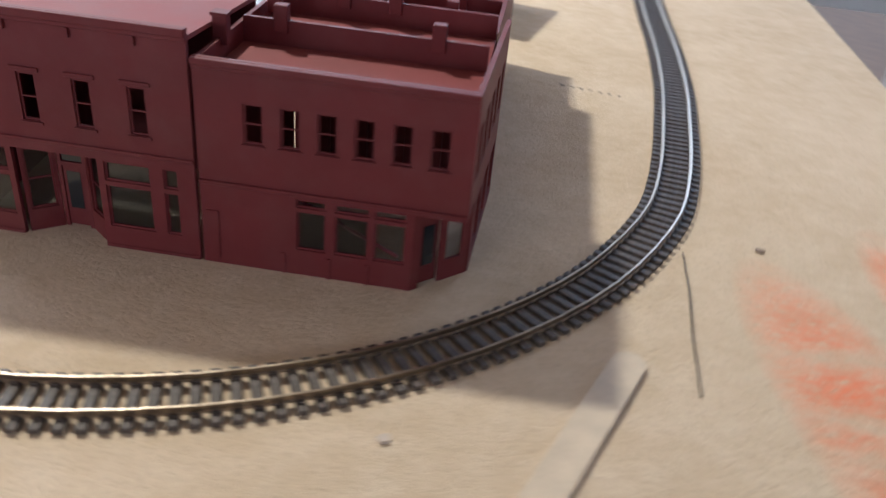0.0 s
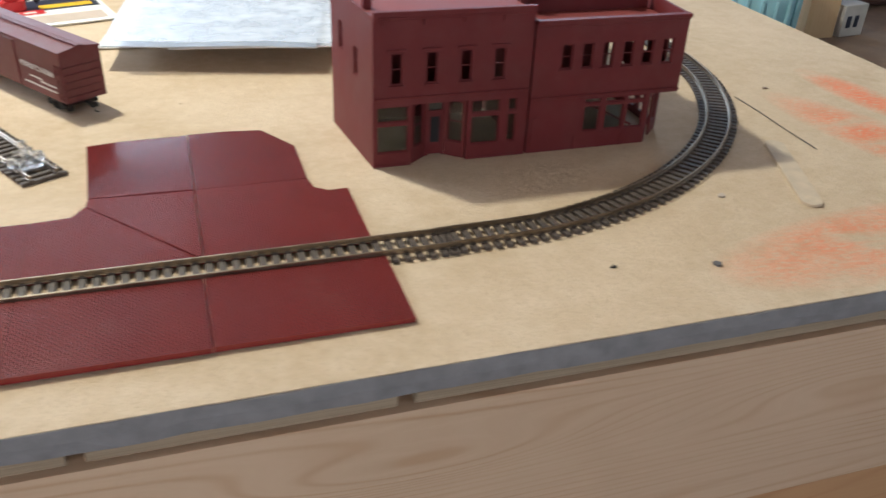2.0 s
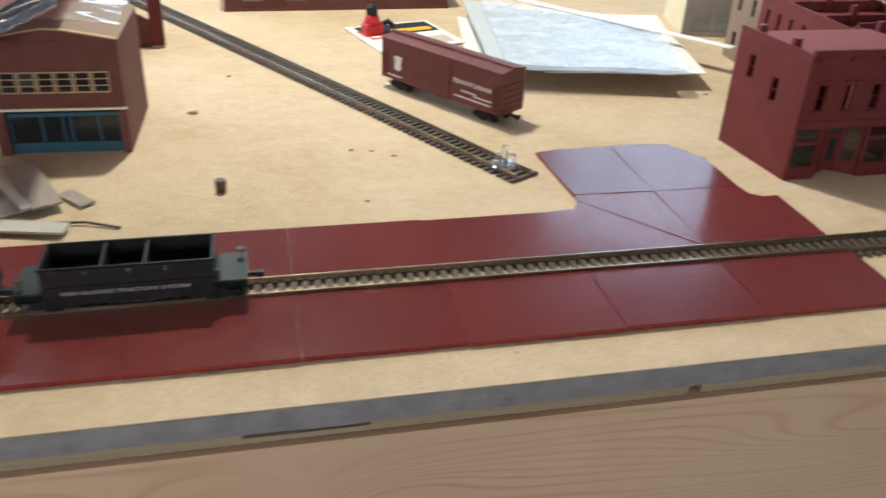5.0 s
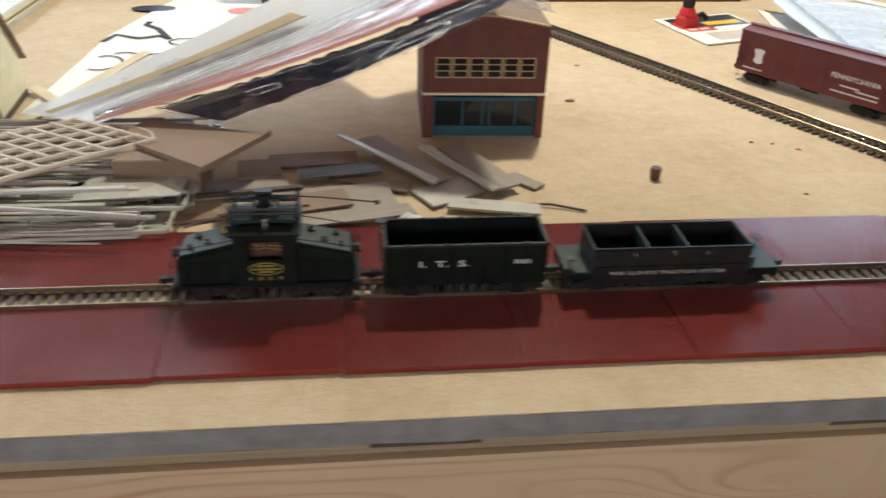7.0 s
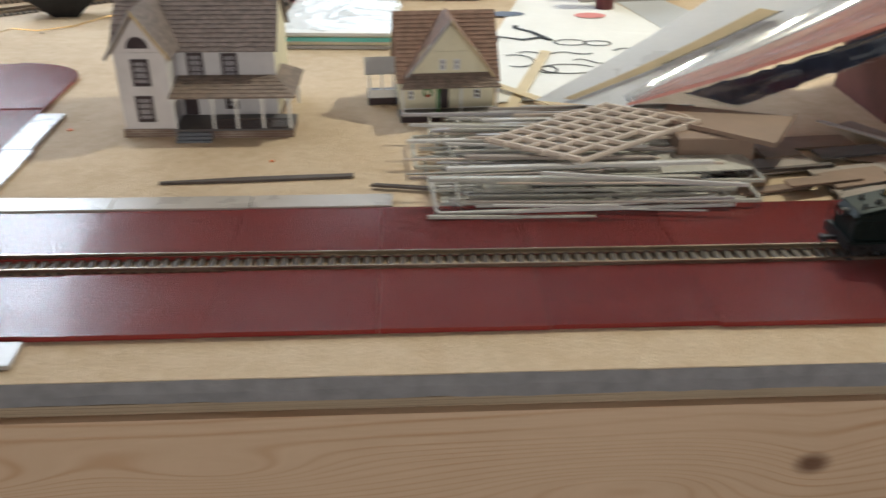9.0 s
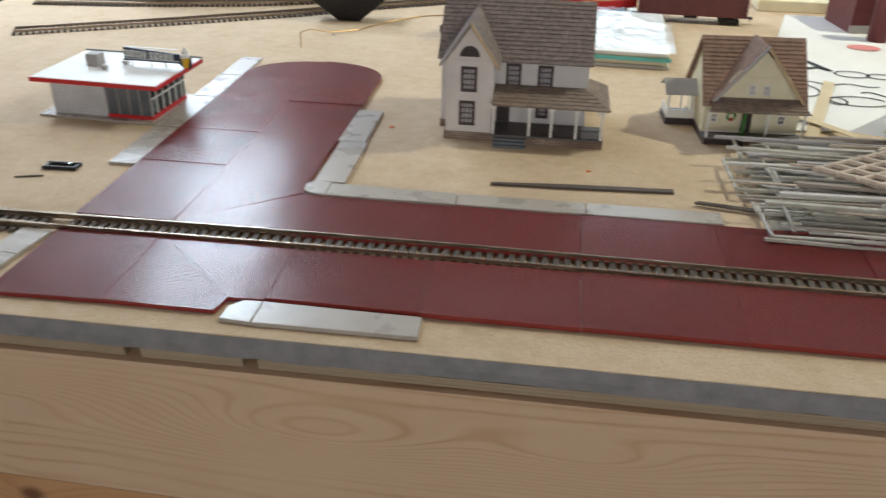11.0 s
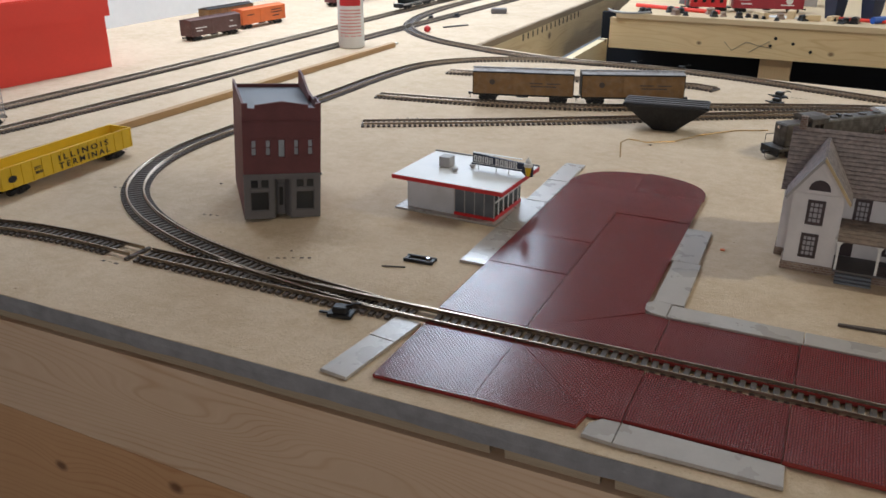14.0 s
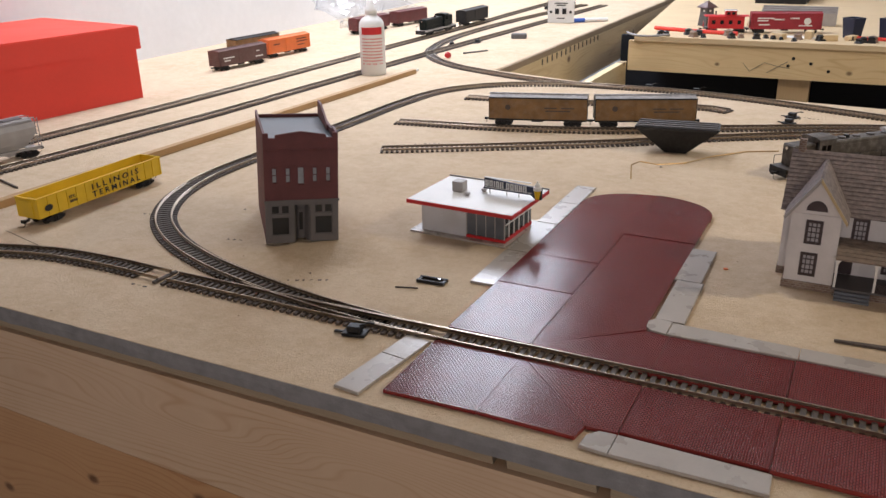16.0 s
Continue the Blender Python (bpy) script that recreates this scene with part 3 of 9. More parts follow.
def pierced(bm, m, length, height, thick, holes):
    """A wall in x and z with real openings (x0, z0, x1, z1), set by the pose m; it grows to +y."""
    xs = sorted({0.0, length, *[v for h in holes for v in (h[0], h[2])]})
    zs = sorted({0.0, height, *[v for h in holes for v in (h[1], h[3])]})
    solid = {}
    for i in range(len(xs) - 1):
        for k in range(len(zs) - 1):
            cx, cz = (xs[i] + xs[i + 1]) / 2, (zs[k] + zs[k + 1]) / 2
            solid[i, k] = not any(h[0] < cx < h[2] and h[1] < cz < h[3] for h in holes)
    vert = {}

    def at(i, k, y):
        if (i, k, y) not in vert:
            vert[i, k, y] = bm.verts.new(m @ Vector((xs[i], y, zs[k])))
        return vert[i, k, y]

    for (i, k), full in solid.items():
        if not full:
            continue
        bm.faces.new((at(i, k, 0), at(i + 1, k, 0), at(i + 1, k + 1, 0), at(i, k + 1, 0)))
        bm.faces.new((at(i, k + 1, thick), at(i + 1, k + 1, thick), at(i + 1, k, thick), at(i, k, thick)))
        for di, dk, a, b in ((-1, 0, (i, k), (i, k + 1)), (1, 0, (i + 1, k + 1), (i + 1, k)), (0, -1, (i + 1, k), (i, k)), (0, 1, (i, k + 1), (i + 1, k + 1))):
            if not solid.get((i + di, k + dk), False):
                bm.faces.new((at(*b, 0), at(*a, 0), at(*a, thick), at(*b, thick)))
    return bm


def part(name, bm, material, parent=None, label="", smooth=False, m=None):
    me = bpy.data.meshes.new(name)
    bmesh.ops.recalc_face_normals(bm, faces=bm.faces)
    bm.to_mesh(me)
    bm.free()
    me.materials.append(material)
    if smooth:
        for p in me.polygons:
            p.use_smooth = True
    ob = new(name, me)
    if parent:
        ob.parent = parent
    if m is not None:
        ob.matrix_basis = m
    return tagged(ob, label)


def thing(name, label, category, x=0.0, y=0.0, z=0.0, rz=0.0, group="", kind="", rx=0.0, ry=0.0):
    ob = new(name)
    ob.empty_display_size = 0.01
    ob.matrix_basis = pose(x, y, z, rx, ry, rz)
    return tagged(ob, label, category, group, kind)


def solo(name, bm, material, label, category, group="", kind="", smooth=False, m=None):
    return tagged(part(name, bm, material, None, label, smooth, m), label, category, group, kind)


def lettering(text, size, material, parent, m, width=None, name="lettering", bold=0.0):
    cu = bpy.data.curves.new(name, "FONT")
    cu.body, cu.size, cu.resolution_u, cu.offset, cu.extrude = text, size, 2, bold, 0.00008
    tmp = bpy.data.objects.new(name, cu)
    scene.collection.objects.link(tmp)
    deps = bpy.context.evaluated_depsgraph_get()
    me = bpy.data.meshes.new_from_object(tmp.evaluated_get(deps))
    bpy.data.objects.remove(tmp)
    me.materials.clear()
    me.materials.append(material)
    xs = [v.co.x for v in me.vertices]
    if width and xs:
        k = width / (max(xs) - min(xs))
        for v in me.vertices:
            v.co.x = (v.co.x - min(xs)) * k
    ob = new(name, me)
    ob.parent = parent
    ob.matrix_basis = m
    return ob


def bars(spans, height, depth, material, parent, m, name="lettering"):
    """Unreadable writing as plain bars: spans of (x0, x1, z)."""
    for x0, x1, z in spans:
        part(name, block(x0, 0, z, x1, depth, z + height), material, parent, m=m)

# ---- room ----
def structure(name, bm, material, label, category="structure"):
    return solo(name, bm, material, label, category, kind="structure")


structure("floor", block(-1.75, -2.6, -1.0, 3.4, 4.2, -0.95), M_FLOOR, "dark concrete floor of the hobby room", "floor")
structure("wall_west", block(-1.66, -2.6, -0.95, -1.56, 4.2, 1.6), M_WALL, "plain white painted wall beside the layout", "wall")
structure("wall_east", block(3.3, -2.6, -0.95, 3.4, 4.2, 1.6), M_WALL, "plain white painted wall", "wall")
structure("wall_north", pierced(bmesh.new(), pose(-1.56, 4.1, -0.95), 4.86, 2.55, 0.1, [(1.25, 1.69, 2.77, 2.51)]), M_WALL, "plain white painted wall with a window at the far end", "wall")
far_window = thing("window_1", "white painted window in the far wall", "window", -0.31, 4.12, 0.74, kind="structure")
part("window_frame", pierced(bmesh.new(), pose(0, 0, 0), 1.52, 0.82, 0.05, [(0.04, 0.04, 0.745, 0.78), (0.775, 0.04, 1.48, 0.78)]), M_WHITE, far_window)
part("window_sill", block(-0.03, -0.06, -0.02, 1.55, 0.0, 0.0), M_WHITE, far_window)
structure("wall_south", block(-1.56, -2.6, -0.95, 3.3, -2.5, 1.6), M_WALL, "plain white painted wall behind the bench", "wall")
structure("ceiling", block(-1.75, -2.6, 1.6, 3.4, 4.2, 1.66), M_CEIL, "bare boarded ceiling", "ceiling")

# ---- bench: fibre board on plywood on pine frames ----
X0, X1 = -1.56, 1.775
BACK = 1.20
bm = bmesh.new()
OUTLINE = [(X0, 0), (X1, 0), (X1, BACK + 0.25), (0.9, BACK + 0.25), (0.9, 1.060), (-0.48, 1.196), (-0.70, 1.262), (-0.70, 3.4), (X0, 3.4)]
prism(bm, OUTLINE, -0.0135, 0.0)
top = structure("bench_top", bm, M_TOP, "tan pressed fibre board top with orange chalk marks", "bench top")
# rough grey cut edge set just proud of the board
bm = bmesh.new()
rng = random.Random(4)
n = 220
rows = []
for i in range(n + 1):
    x = X0 + (X1 - X0) * i / n
    j = lambda k: rng.uniform(-k, k)
    rows.append([bm.verts.new(p) for p in ((x, 0.004, -0.0002), (x, -0.0006 + j(0.0005), -0.0006 + j(0.0004)), (x, -0.0016 + j(0.0005), -0.007 + j(0.001)), (x, -0.0010 + j(0.0006), -0.0142 + j(0.0006)), (x, 0.004, -0.0145))])
for u, w in zip(rows, rows[1:]):
    for a in range(4):
        bm.faces.new((u[a], w[a], w[a + 1], u[a + 1]))
part("board_edge", bm, M_EDGE, top, "rough grey cut edge of the fibre board")
ply = thing("plywood_layer", "thin plywood layer with dark voids in its edge", "plywood", kind="structure")
for a, b in ((X0, -0.1535), (-0.1435, -0.083), (-0.074, 0.580), (0.634, 0.812), (0.877, 1.056), (1.064, 1.203), (1.212, X1)):
    part("plywood_strip", block(a, 0.0, -0.0180, b, 0.0398, -0.0147), M_PLY, ply)
for a, b in ((X0, -0.1535), (-0.1435, -0.083), (-0.074, 1.056), (1.064, 1.203), (1.212, X1)):
    part("plywood_strip", block(a, 0.0008, -0.0215, b, 0.0398, -0.0182), M_PLY, ply)
part("plywood_core", block(X0, 0.040, -0.0214, X1, 0.06, -0.0148), M_PLY, ply)
bm = bmesh.new()
prism(bm, [(X0, -0.0235), (X1, -0.0235), (X1, -0.145), (0.5, -0.145), (X0, -0.085)], -0.002, 0.018, "y")
structure("fascia_board_upper", bm, M_PINE, "smooth pine fascia board with dark knots", "fascia board")
bm = bmesh.new()
prism(bm, [(X0, -0.0865), (0.5, -0.1465), (X1, -0.1465), (X1, -0.33), (X0, -0.33)], -0.001, 0.018, "y")
structure("fascia_board_lower", bm, M_PINELOW, "pine board under the fascia with knots", "fascia board")
structure("fascia_board_end", block(X1 - 0.018, 0.018, -0.16, X1 + 0.002, BACK + 0.2, -0.0145), M_PINEY, "pine board closing the bench end", "fascia board")
bm = block(X0, 0.02, -0.36, X1 - 0.02, 0.04, -0.02)
structure("bench_frame", bm, M_PINE2, "pine frame under the bench", "bench frame")
for i, (x, y) in enumerate(((X0 + 0.1, 0.08), (0.2, 0.08), (X1 - 0.1, 0.08), (X1 - 0.1, 1.1), (0.2, 1.1), (-0.75, 3.2))):
    structure("bench_leg", block(x - 0.04, y - 0.02, -0.95, x + 0.04, y + 0.02, -0.10), M_POST, "square pine bench leg", "bench leg")

# side board of the far arm and the cross arm beyond the well
bm = bmesh.new()
box(bm, -0.722, BACK + 0.03, -0.016, -0.695, 3.4, -0.0015)
structure("arm_plywood_edge", bm, M_PLY, "layered plywood edge of the far arm", "plywood")
structure("arm_side_board", block(-0.72, BACK + 0.03, -0.125, -0.698, 3.4, -0.0165), M_PINEY, "pale pine board with a long dark grain line", "fascia board")
structure("arm_side_board_lower", block(-0.566, 1.22, -0.230, -0.548, 1.769, -0.050), M_PINEY, "second pine board set back below the first", "fascia board")
structure("back_frame", prism(bmesh.new(), [(-0.66, 1.160), (0.9, 1.010), (0.9, 1.030), (-0.66, 1.180)], -0.16, -0.0145), M_PINE2, "pine board along the bench back", "fascia board")
structure("cross_arm_top", prism(bmesh.new(), [(-0.530, 1.765), (0.9, 1.765), (0.9, 2.95), (-0.66, 2.95)], 0.0035, 0.0160), M_PLYTOP, "bare plywood top of the cross arm", "bench top")
structure("cross_arm_board", block(-0.545, 1.77, -0.072, 0.9, 1.79, 0.0030), M_PINE2, "pine front board of the cross arm with knots and nail holes", "fascia board")
for x in (-0.139, 0.62):
    structure("cross_arm_leg", block(x - 0.036, 1.792, -0.95, x + 0.036, 1.832, -0.001), M_POST, "square pine leg of the cross arm", "bench leg")
# Near-black sheet added for the shade in the well below the arm
structure("well_curtain", block(-0.60, 1.90, -0.95, 0.9, 1.92, -0.001), M_DARK, "dark sheet standing in for the shade under the cross arm", "curtain")
structure("backdrop_board", block(-0.55, 2.86, 0.0162, 1.2, 2.88, 0.55), M_WALL, "white board standing behind the cross arm", "board")
structure("backdrop_rail", block(-0.36, 2.66, 0.0162, -0.20, 2.86, 0.075), M_BLACK, "dark box behind the cross arm", "box")


# ---- street of red moulded tiles ----
street = thing("brick_street", "glossy dark red moulded brick street tiles laid loose", "street", kind="structure")
TH = 0.0030
tip = random.Random(19)


def tile(pts, z=0.0004, material=None):
    bm = bmesh.new()
    prism(bm, pts, z, z + TH)
    cx, cy = sum(p[0] for p in pts) / len(pts), sum(p[1] for p in pts) / len(pts)
    a, b = tip.uniform(-0.007, 0.007), tip.uniform(-0.007, 0.007)
    for v in bm.verts:
        v.co.z += max(-0.0003, a * (v.co.x - cx) + b * (v.co.y - cy)) if v.co.z > z + TH / 2 else 0.0
    return part("street_tile", bm, material or M_STREET, street)


def rect(x0, y0, x1, y1, g=0.0002):
    return [(x0 + g, y0 + g), (x1 - g, y0 + g), (x1 - g, y1 - g), (x0 + g, y1 - g)]


RN, RF = 0.0982, 0.1170     # near and far lips beside the rails
PITCH, FIRST = 0.0925, -0.080
seam = [FIRST + PITCH * i for i in range(15)]
seam[-1] = 1.222
tile([(-0.246, 0.017), (-0.1745, 0.019), (-0.1745, RN + 0.006), (-0.246, RN + 0.006)])
# crossing tiles change their brick bond along a mitre
tile([(-0.1738, 0.019), (-0.1045, 0.0185), (-0.1019, 0.0335), (-0.1738, RN + 0.0048)], 0.0006, M_STREETX)
tile([(-0.1015, 0.0337), (-0.0805, 0.0345), (-0.0805, RN), (-0.1732, RN + 0.005)], 0.0004)
lift = random.Random(8)
for a, b in zip(seam, seam[1:]):
    z = 0.0004 + lift.uniform(0, 0.0005)
    near = 0.0345 + lift.uniform(-0.0008, 0.0008)
    tile(rect(a, near, b, RN), z)
    if b < 1.04:
        tile(rect(a, RF, b, 0.1815 + lift.uniform(-0.0006, 0.0006)), z)
for y0, y1 in ((RF + 0.006, 0.225), (0.225, 0.301), (0.301, 0.389), (0.389, 0.466)):
    tile(rect(-0.247, y0, -0.1748, y1, 0.0003), 0.0004 + lift.uniform(0, 0.0009), M_STREETX if y0 > 0.15 else M_STREET)
tile([(-0.1740, RF + 0.006), (-0.0805, RF + 0.001), (-0.0805, 0.181), (-0.099, 0.184)], 0.0005)
tile([(-0.1744, RF + 0.0064), (-0.0994, 0.1845), (-0.1018, 0.2026), (-0.1018, 0.3007), (-0.1744, 0.3007)], 0.0009, M_STREETX)
for y0, y1 in ((0.301, 0.389), (0.389, 0.466)):
    tile(rect(-0.1748, y0, -0.1015, y1, 0.0003), 0.0004 + lift.uniform(0, 0.0009), M_STREETX)
arc = [(-0.1745 + 0.0735 * math.cos(math.radians(a)), 0.467 + 0.063 * math.sin(math.radians(a)) ** 0.8) for a in range(0, 91, 9)]
tile([(-0.1741, 0.4666)] + arc[:-1] + [(-0.1741, 0.53)], 0.0007, M_STREETX)
tile([(2 * -0.1745 - x, y) for x, y in ([(-0.1741, 0.4666)] + arc[:-1] + [(-0.1741, 0.53)])][::-1], 0.0004, M_STREETX)
# stub at the east end
tile([(1.030, RF), (1.1230, RF), (1.0592, 0.196), (1.052, 0.184), (1.030, 0.1815)])
tile([(1.1235, RF + 0.0005), (1.1235, 0.2035), (1.0605, 0.2055), (1.0596, 0.1964)], 0.0005, M_STREETX)
tile([(1.1242, RF), (1.2185, RF), (1.2185, 0.185), (1.206, 0.1845), (1.1975, 0.191), (1.1955, 0.2040), (1.1242, 0.2035)], 0.0006)
tile([(1.0605, 0.2065), (1.1238, 0.2045), (1.1238, 0.294), (1.075, 0.2925), (1.0565, 0.289)], 0.0004, M_STREETX)
tile([(1.1244, 0.2045), (1.1955, 0.2050), (1.1955, 0.258), (1.176, 0.2915), (1.150, 0.2945), (1.1244, 0.294)], 0.0007, M_STREETX)

# ---- pavements ----
pavement = thing("pavement", "pale grey moulded pavement strips beside the street", "pavement", kind="structure")


def flag(pts, z=0.0004, h=0.0024):
    bm = bmesh.new()
    prism(bm, pts, z, z + h)
    edges = [e for e in bm.edges if all(v.co.z > z + h / 2 for v in e.verts)]
    bmesh.ops.bevel(bm, geom=edges, offset=0.0004, segments=1, affect="EDGES")
    return part("paving_flag", bm, M_WALK, pavement)


def along(a, b, w, cuts):
    """Flags along a line from a to b, w wide to its left."""
    a, b = Vector(a), Vector(b)
    side = Vector((-(b - a).y, (b - a).x)).normalized() * w
    for s, t in zip(cuts, cuts[1:]):
        p, q = a.lerp(b, s + 0.002), a.lerp(b, t - 0.002)
        flag([p, q, q + side, p + side])


along((-0.2605, 0.006), (-0.2495, 0.0975), 0.0222, (0, 0.62, 1.0))
along((-0.2475, 0.217), (-0.2495, 0.535), 0.0235, (0, 0.27, 0.55, 0.78, 1.0))
for i, (y0, y1, o) in enumerate(((0.2085, 0.295, 0.0), (0.2955, 0.378, -0.0035))):
    flag([(-0.0985 + o, y0), (-0.0745 + o, y0), (-0.0755 + o, y1), (-0.0995 + o, y1)], 0.0010)
flag([(-0.101, 0.189), (-0.096, 0.1845), (-0.0835, 0.1825), (-0.0835, 0.2055), (-0.096, 0.207), (-0.102, 0.201)], 0.0022)
for x0, x1 in ((-0.0829, 0.014), (0.0147, 0.108), (0.1087, 0.205)):
    flag([(x0, 0.1825), (x1, 0.1825), (x1, 0.2015), (x0, 0.204 if x0 < 0 else 0.2015)], 0.0022)
flag([(-0.0995, 0.012), (-0.0805, 0.0105), (-0.0805, 0.0335), (-0.092, 0.0330), (-0.0985, 0.0255)], 0.0004)
flag([(-0.080, 0.0105), (0.0155, 0.0110), (0.0145, 0.0318), (-0.080, 0.0335)], 0.0004)


# ---- railway track ----
def spline(pts, step=0.0072):
    """Even stations along a smooth line through the points: (x, y, heading)."""
    p = [Vector(q) for q in pts]
    p = [2 * p[0] - p[1]] + p + [2 * p[-1] - p[-2]]
    dense = []
    for i in range(1, len(p) - 2):
        for k in range(40):
            t = k / 40
            a, b, c, d = p[i - 1], p[i], p[i + 1], p[i + 2]
            dense.append(0.5 * (2 * b + (c - a) * t + (2 * a - 5 * b + 4 * c - d) * t * t + (3 * b - a - 3 * c + d) * t ** 3))
    dense.append(p[-2])
    out, gone = [], 0.0
    for u, w in zip(dense, dense[1:]):
        seg = (w - u).length
        while gone < seg:
            q = u.lerp(w, gone / seg)
            out.append((q.x, q.y, math.atan2(w.y - u.y, w.x - u.x)))
            gone += step
        gone -= seg
    return out


def tie_mesh():
    bm = block(-0.0020, -0.0150, 0.0, 0.0020, 0.0150, 0.0024, 0.0003)
    for s in (-1, 1):
        box(bm, -0.0016, s * 0.0088 - 0.0016, 0.0024, 0.0016, s * 0.0088 + 0.0016, 0.0031)
    me = bpy.data.meshes.new("sleeper")
    bm.to_mesh(me)
    bm.free()
    me.materials.append(M_TIE)
    return me


TIE = tie_mesh()
RAIL_PROFILE = ((-0.0011, 0.0025), (0.0011, 0.0025), (0.0010, 0.0030), (0.00035, 0.0034), (0.00035, 0.0046), (0.0007, 0.0049), (0.0007, 0.0057), (0.0004, 0.0059), (-0.0004, 0.0059), (-0.0007, 0.0057), (-0.0007, 0.0049), (-0.00035, 0.0046), (-0.00035, 0.0034), (-0.0010, 0.0030))


def rail(bm, stations, offset):
    rows = []
    for x, y, a in stations:
        nx, ny = -math.sin(a), math.cos(a)
        rows.append([bm.verts.new((x + nx * (offset + u), y + ny * (offset + u), z)) for u, z in RAIL_PROFILE])
    k = len(RAIL_PROFILE)
    for u, w in zip(rows, rows[1:]):
        for i in range(k):
            bm.faces.new((u[i], u[(i + 1) % k], w[(i + 1) % k], w[i]))
    bm.faces.new(rows[0])
    bm.faces.new(rows[-1][::-1])


def track(pts, label, singly=True, z=0.0, skip=()):
    st = spline(pts)
    top = thing("railway_track", label, "railway track", 0, 0, z, kind="structure")
    for off in (-0.0088, 0.0088):
        bm = bmesh.new()
        rail(bm, st[::3] + ([st[-1]] if (len(st) - 1) % 3 else []), off)
        part("rail", bm, M_RAIL, top)
    wob = random.Random(len(st))
    keep = [(x, y, a) for x, y, a in st if not any(u <= x <= w for u, w in skip)]
    if singly:
        for x, y, a in keep:
            ob = new("sleeper", TIE)
            ob.parent = top
            ob.matrix_basis = pose(x, y, 0.0002, 0, 0, math.degrees(a) + wob.uniform(-1.5, 1.5))
    else:
        bm = bmesh.new()
        for x, y, a in keep:
            m = pose(x, y, 0.0002, 0, 0, math.degrees(a) + wob.uniform(-1.5, 1.5))
            first = len(bm.verts)
            box(bm, -0.0020, -0.0150, 0.0, 0.0020, 0.0150, 0.0026)
            bm.verts.ensure_lookup_table()
            for v in bm.verts[first:]:
                v.co = m @ v.co
        tagged(part("sleepers", bm, M_TIE, top), kind="stuff")
    return top


YC = 0.1075
track([(-0.53, 0.1085), (-0.35, 0.1085), (-0.2, YC + 0.002), (0.0, YC + 0.003), (0.3, YC), (0.7, YC), (1.0, YC), (1.268, YC)], "straight track with brown sleepers and worn bronze rails", True, skip=((-0.262, -0.247),))
CX, CY, RR = 1.281, YC + 0.304, 0.304
curve = [(CX + RR * math.sin(math.radians(a)), CY - RR * math.cos(math.radians(a))) for a in (-3.9, 10, 25, 40, 55, 70, 82)]
track(curve + [(1.592, 0.46), (1.598, 0.56), (1.597, 0.70), (1.585, 0.95), (1.52, 1.2), (1.40, 1.4)], "curved track turning round the bench end")
track([(-0.54, 0.1085), (-0.61, 0.1105), (-0.684, 0.106), (-0.747, 0.090), (-0.82, 0.062), (-0.90, 0.022)], "branch track with dark sleepers and a sleeper gap", skip=((-0.565, -0.541),))
track([(-0.30, 0.1105), (-0.38, 0.119), (-0.465, 0.136), (-0.54, 0.158), (-0.610, 0.192), (-0.668, 0.240), (-0.708, 0.305), (-0.728, 0.385), (-0.730, 0.47), (-0.724, 0.60), (-0.720, 0.74), (-0.718, 0.87), (-0.700, 1.0), (-0.634, 1.09), (-0.52, 1.145), (-0.40, 1.158), (-0.27, 1.155), (-0.134, 1.127), (0.06, 1.062), (0.3, 0.985)], "curved loop track leaving a set of points")
track([(-0.40, 1.158), (-0.52, 1.166), (-0.66, 1.205), (-0.80, 1.270), (-0.905, 1.365), (-0.965, 1.48), (-0.995, 1.62), (-1.005, 1.80), (-0.99, 2.1), (-0.93, 2.6)], "curved track sweeping onto the far arm")
track([(-1.045, 0.05), (-1.015, 0.293), (-0.990, 0.527), (-0.974, 0.711), (-0.954, 1.128), (-0.934, 1.466), (-0.90, 2.0), (-0.86, 2.6)], "straight yard track beside the wooden strip")
track([(-1.150, 0.05), (-1.118, 0.444), (-1.100, 0.75), (-1.088, 1.154), (-1.083, 1.5), (-1.072, 1.925), (-1.07, 2.5), (-1.05, 3.1)], "straight yard track in front of the stored wagons")
track([(-0.585, 0.590), (-0.43, 0.672), (-0.28, 0.757), (-0.137, 0.850), (0.06, 0.955), (0.3, 1.05)], "loose siding track ending on bare board")
track([(-0.650, 0.752), (-0.52, 0.768), (-0.40, 0.795), (-0.299, 0.828), (-0.147, 0.905), (0.06, 0.99), (0.3, 1.04)], "siding track under two reefer wagons")
track([(-0.628, 0.970), (-0.50, 0.985), (-0.36, 1.012), (-0.222, 1.035), (-0.170, 1.022)], "short loose siding track")
track([(1.0325, 0.2465), (0.905, 0.468), (0.726, 0.776), (0.606, 0.979), (0.506, 1.15)], "long straight spur track with dark sleepers", True)

# point frog and closure rails
bm = bmesh.new()
rail(bm, spline([(-0.24, 0.1005), (-0.33, 0.104), (-0.42, 0.1155), (-0.47, 0.125)], 0.02), 0.0)
rail(bm, spline([(-0.20, 0.1175), (-0.33, 0.1155), (-0.44, 0.1165)], 0.02), 0.0)
tagged(part("point_blades", bm, M_RAIL), "bright moving rails of the points", "points", kind="structure")


# ---- rolling stock ----
RAILTOP = 0.0059


def oval(bm, cx, cz, rx, rz, y0, y1, n=28):
    return prism(bm, [(cx + rx * math.cos(6.28318 * k / n), cz + rz * math.sin(6.28318 * k / n)) for k in range(n)], y0, y1, "y")


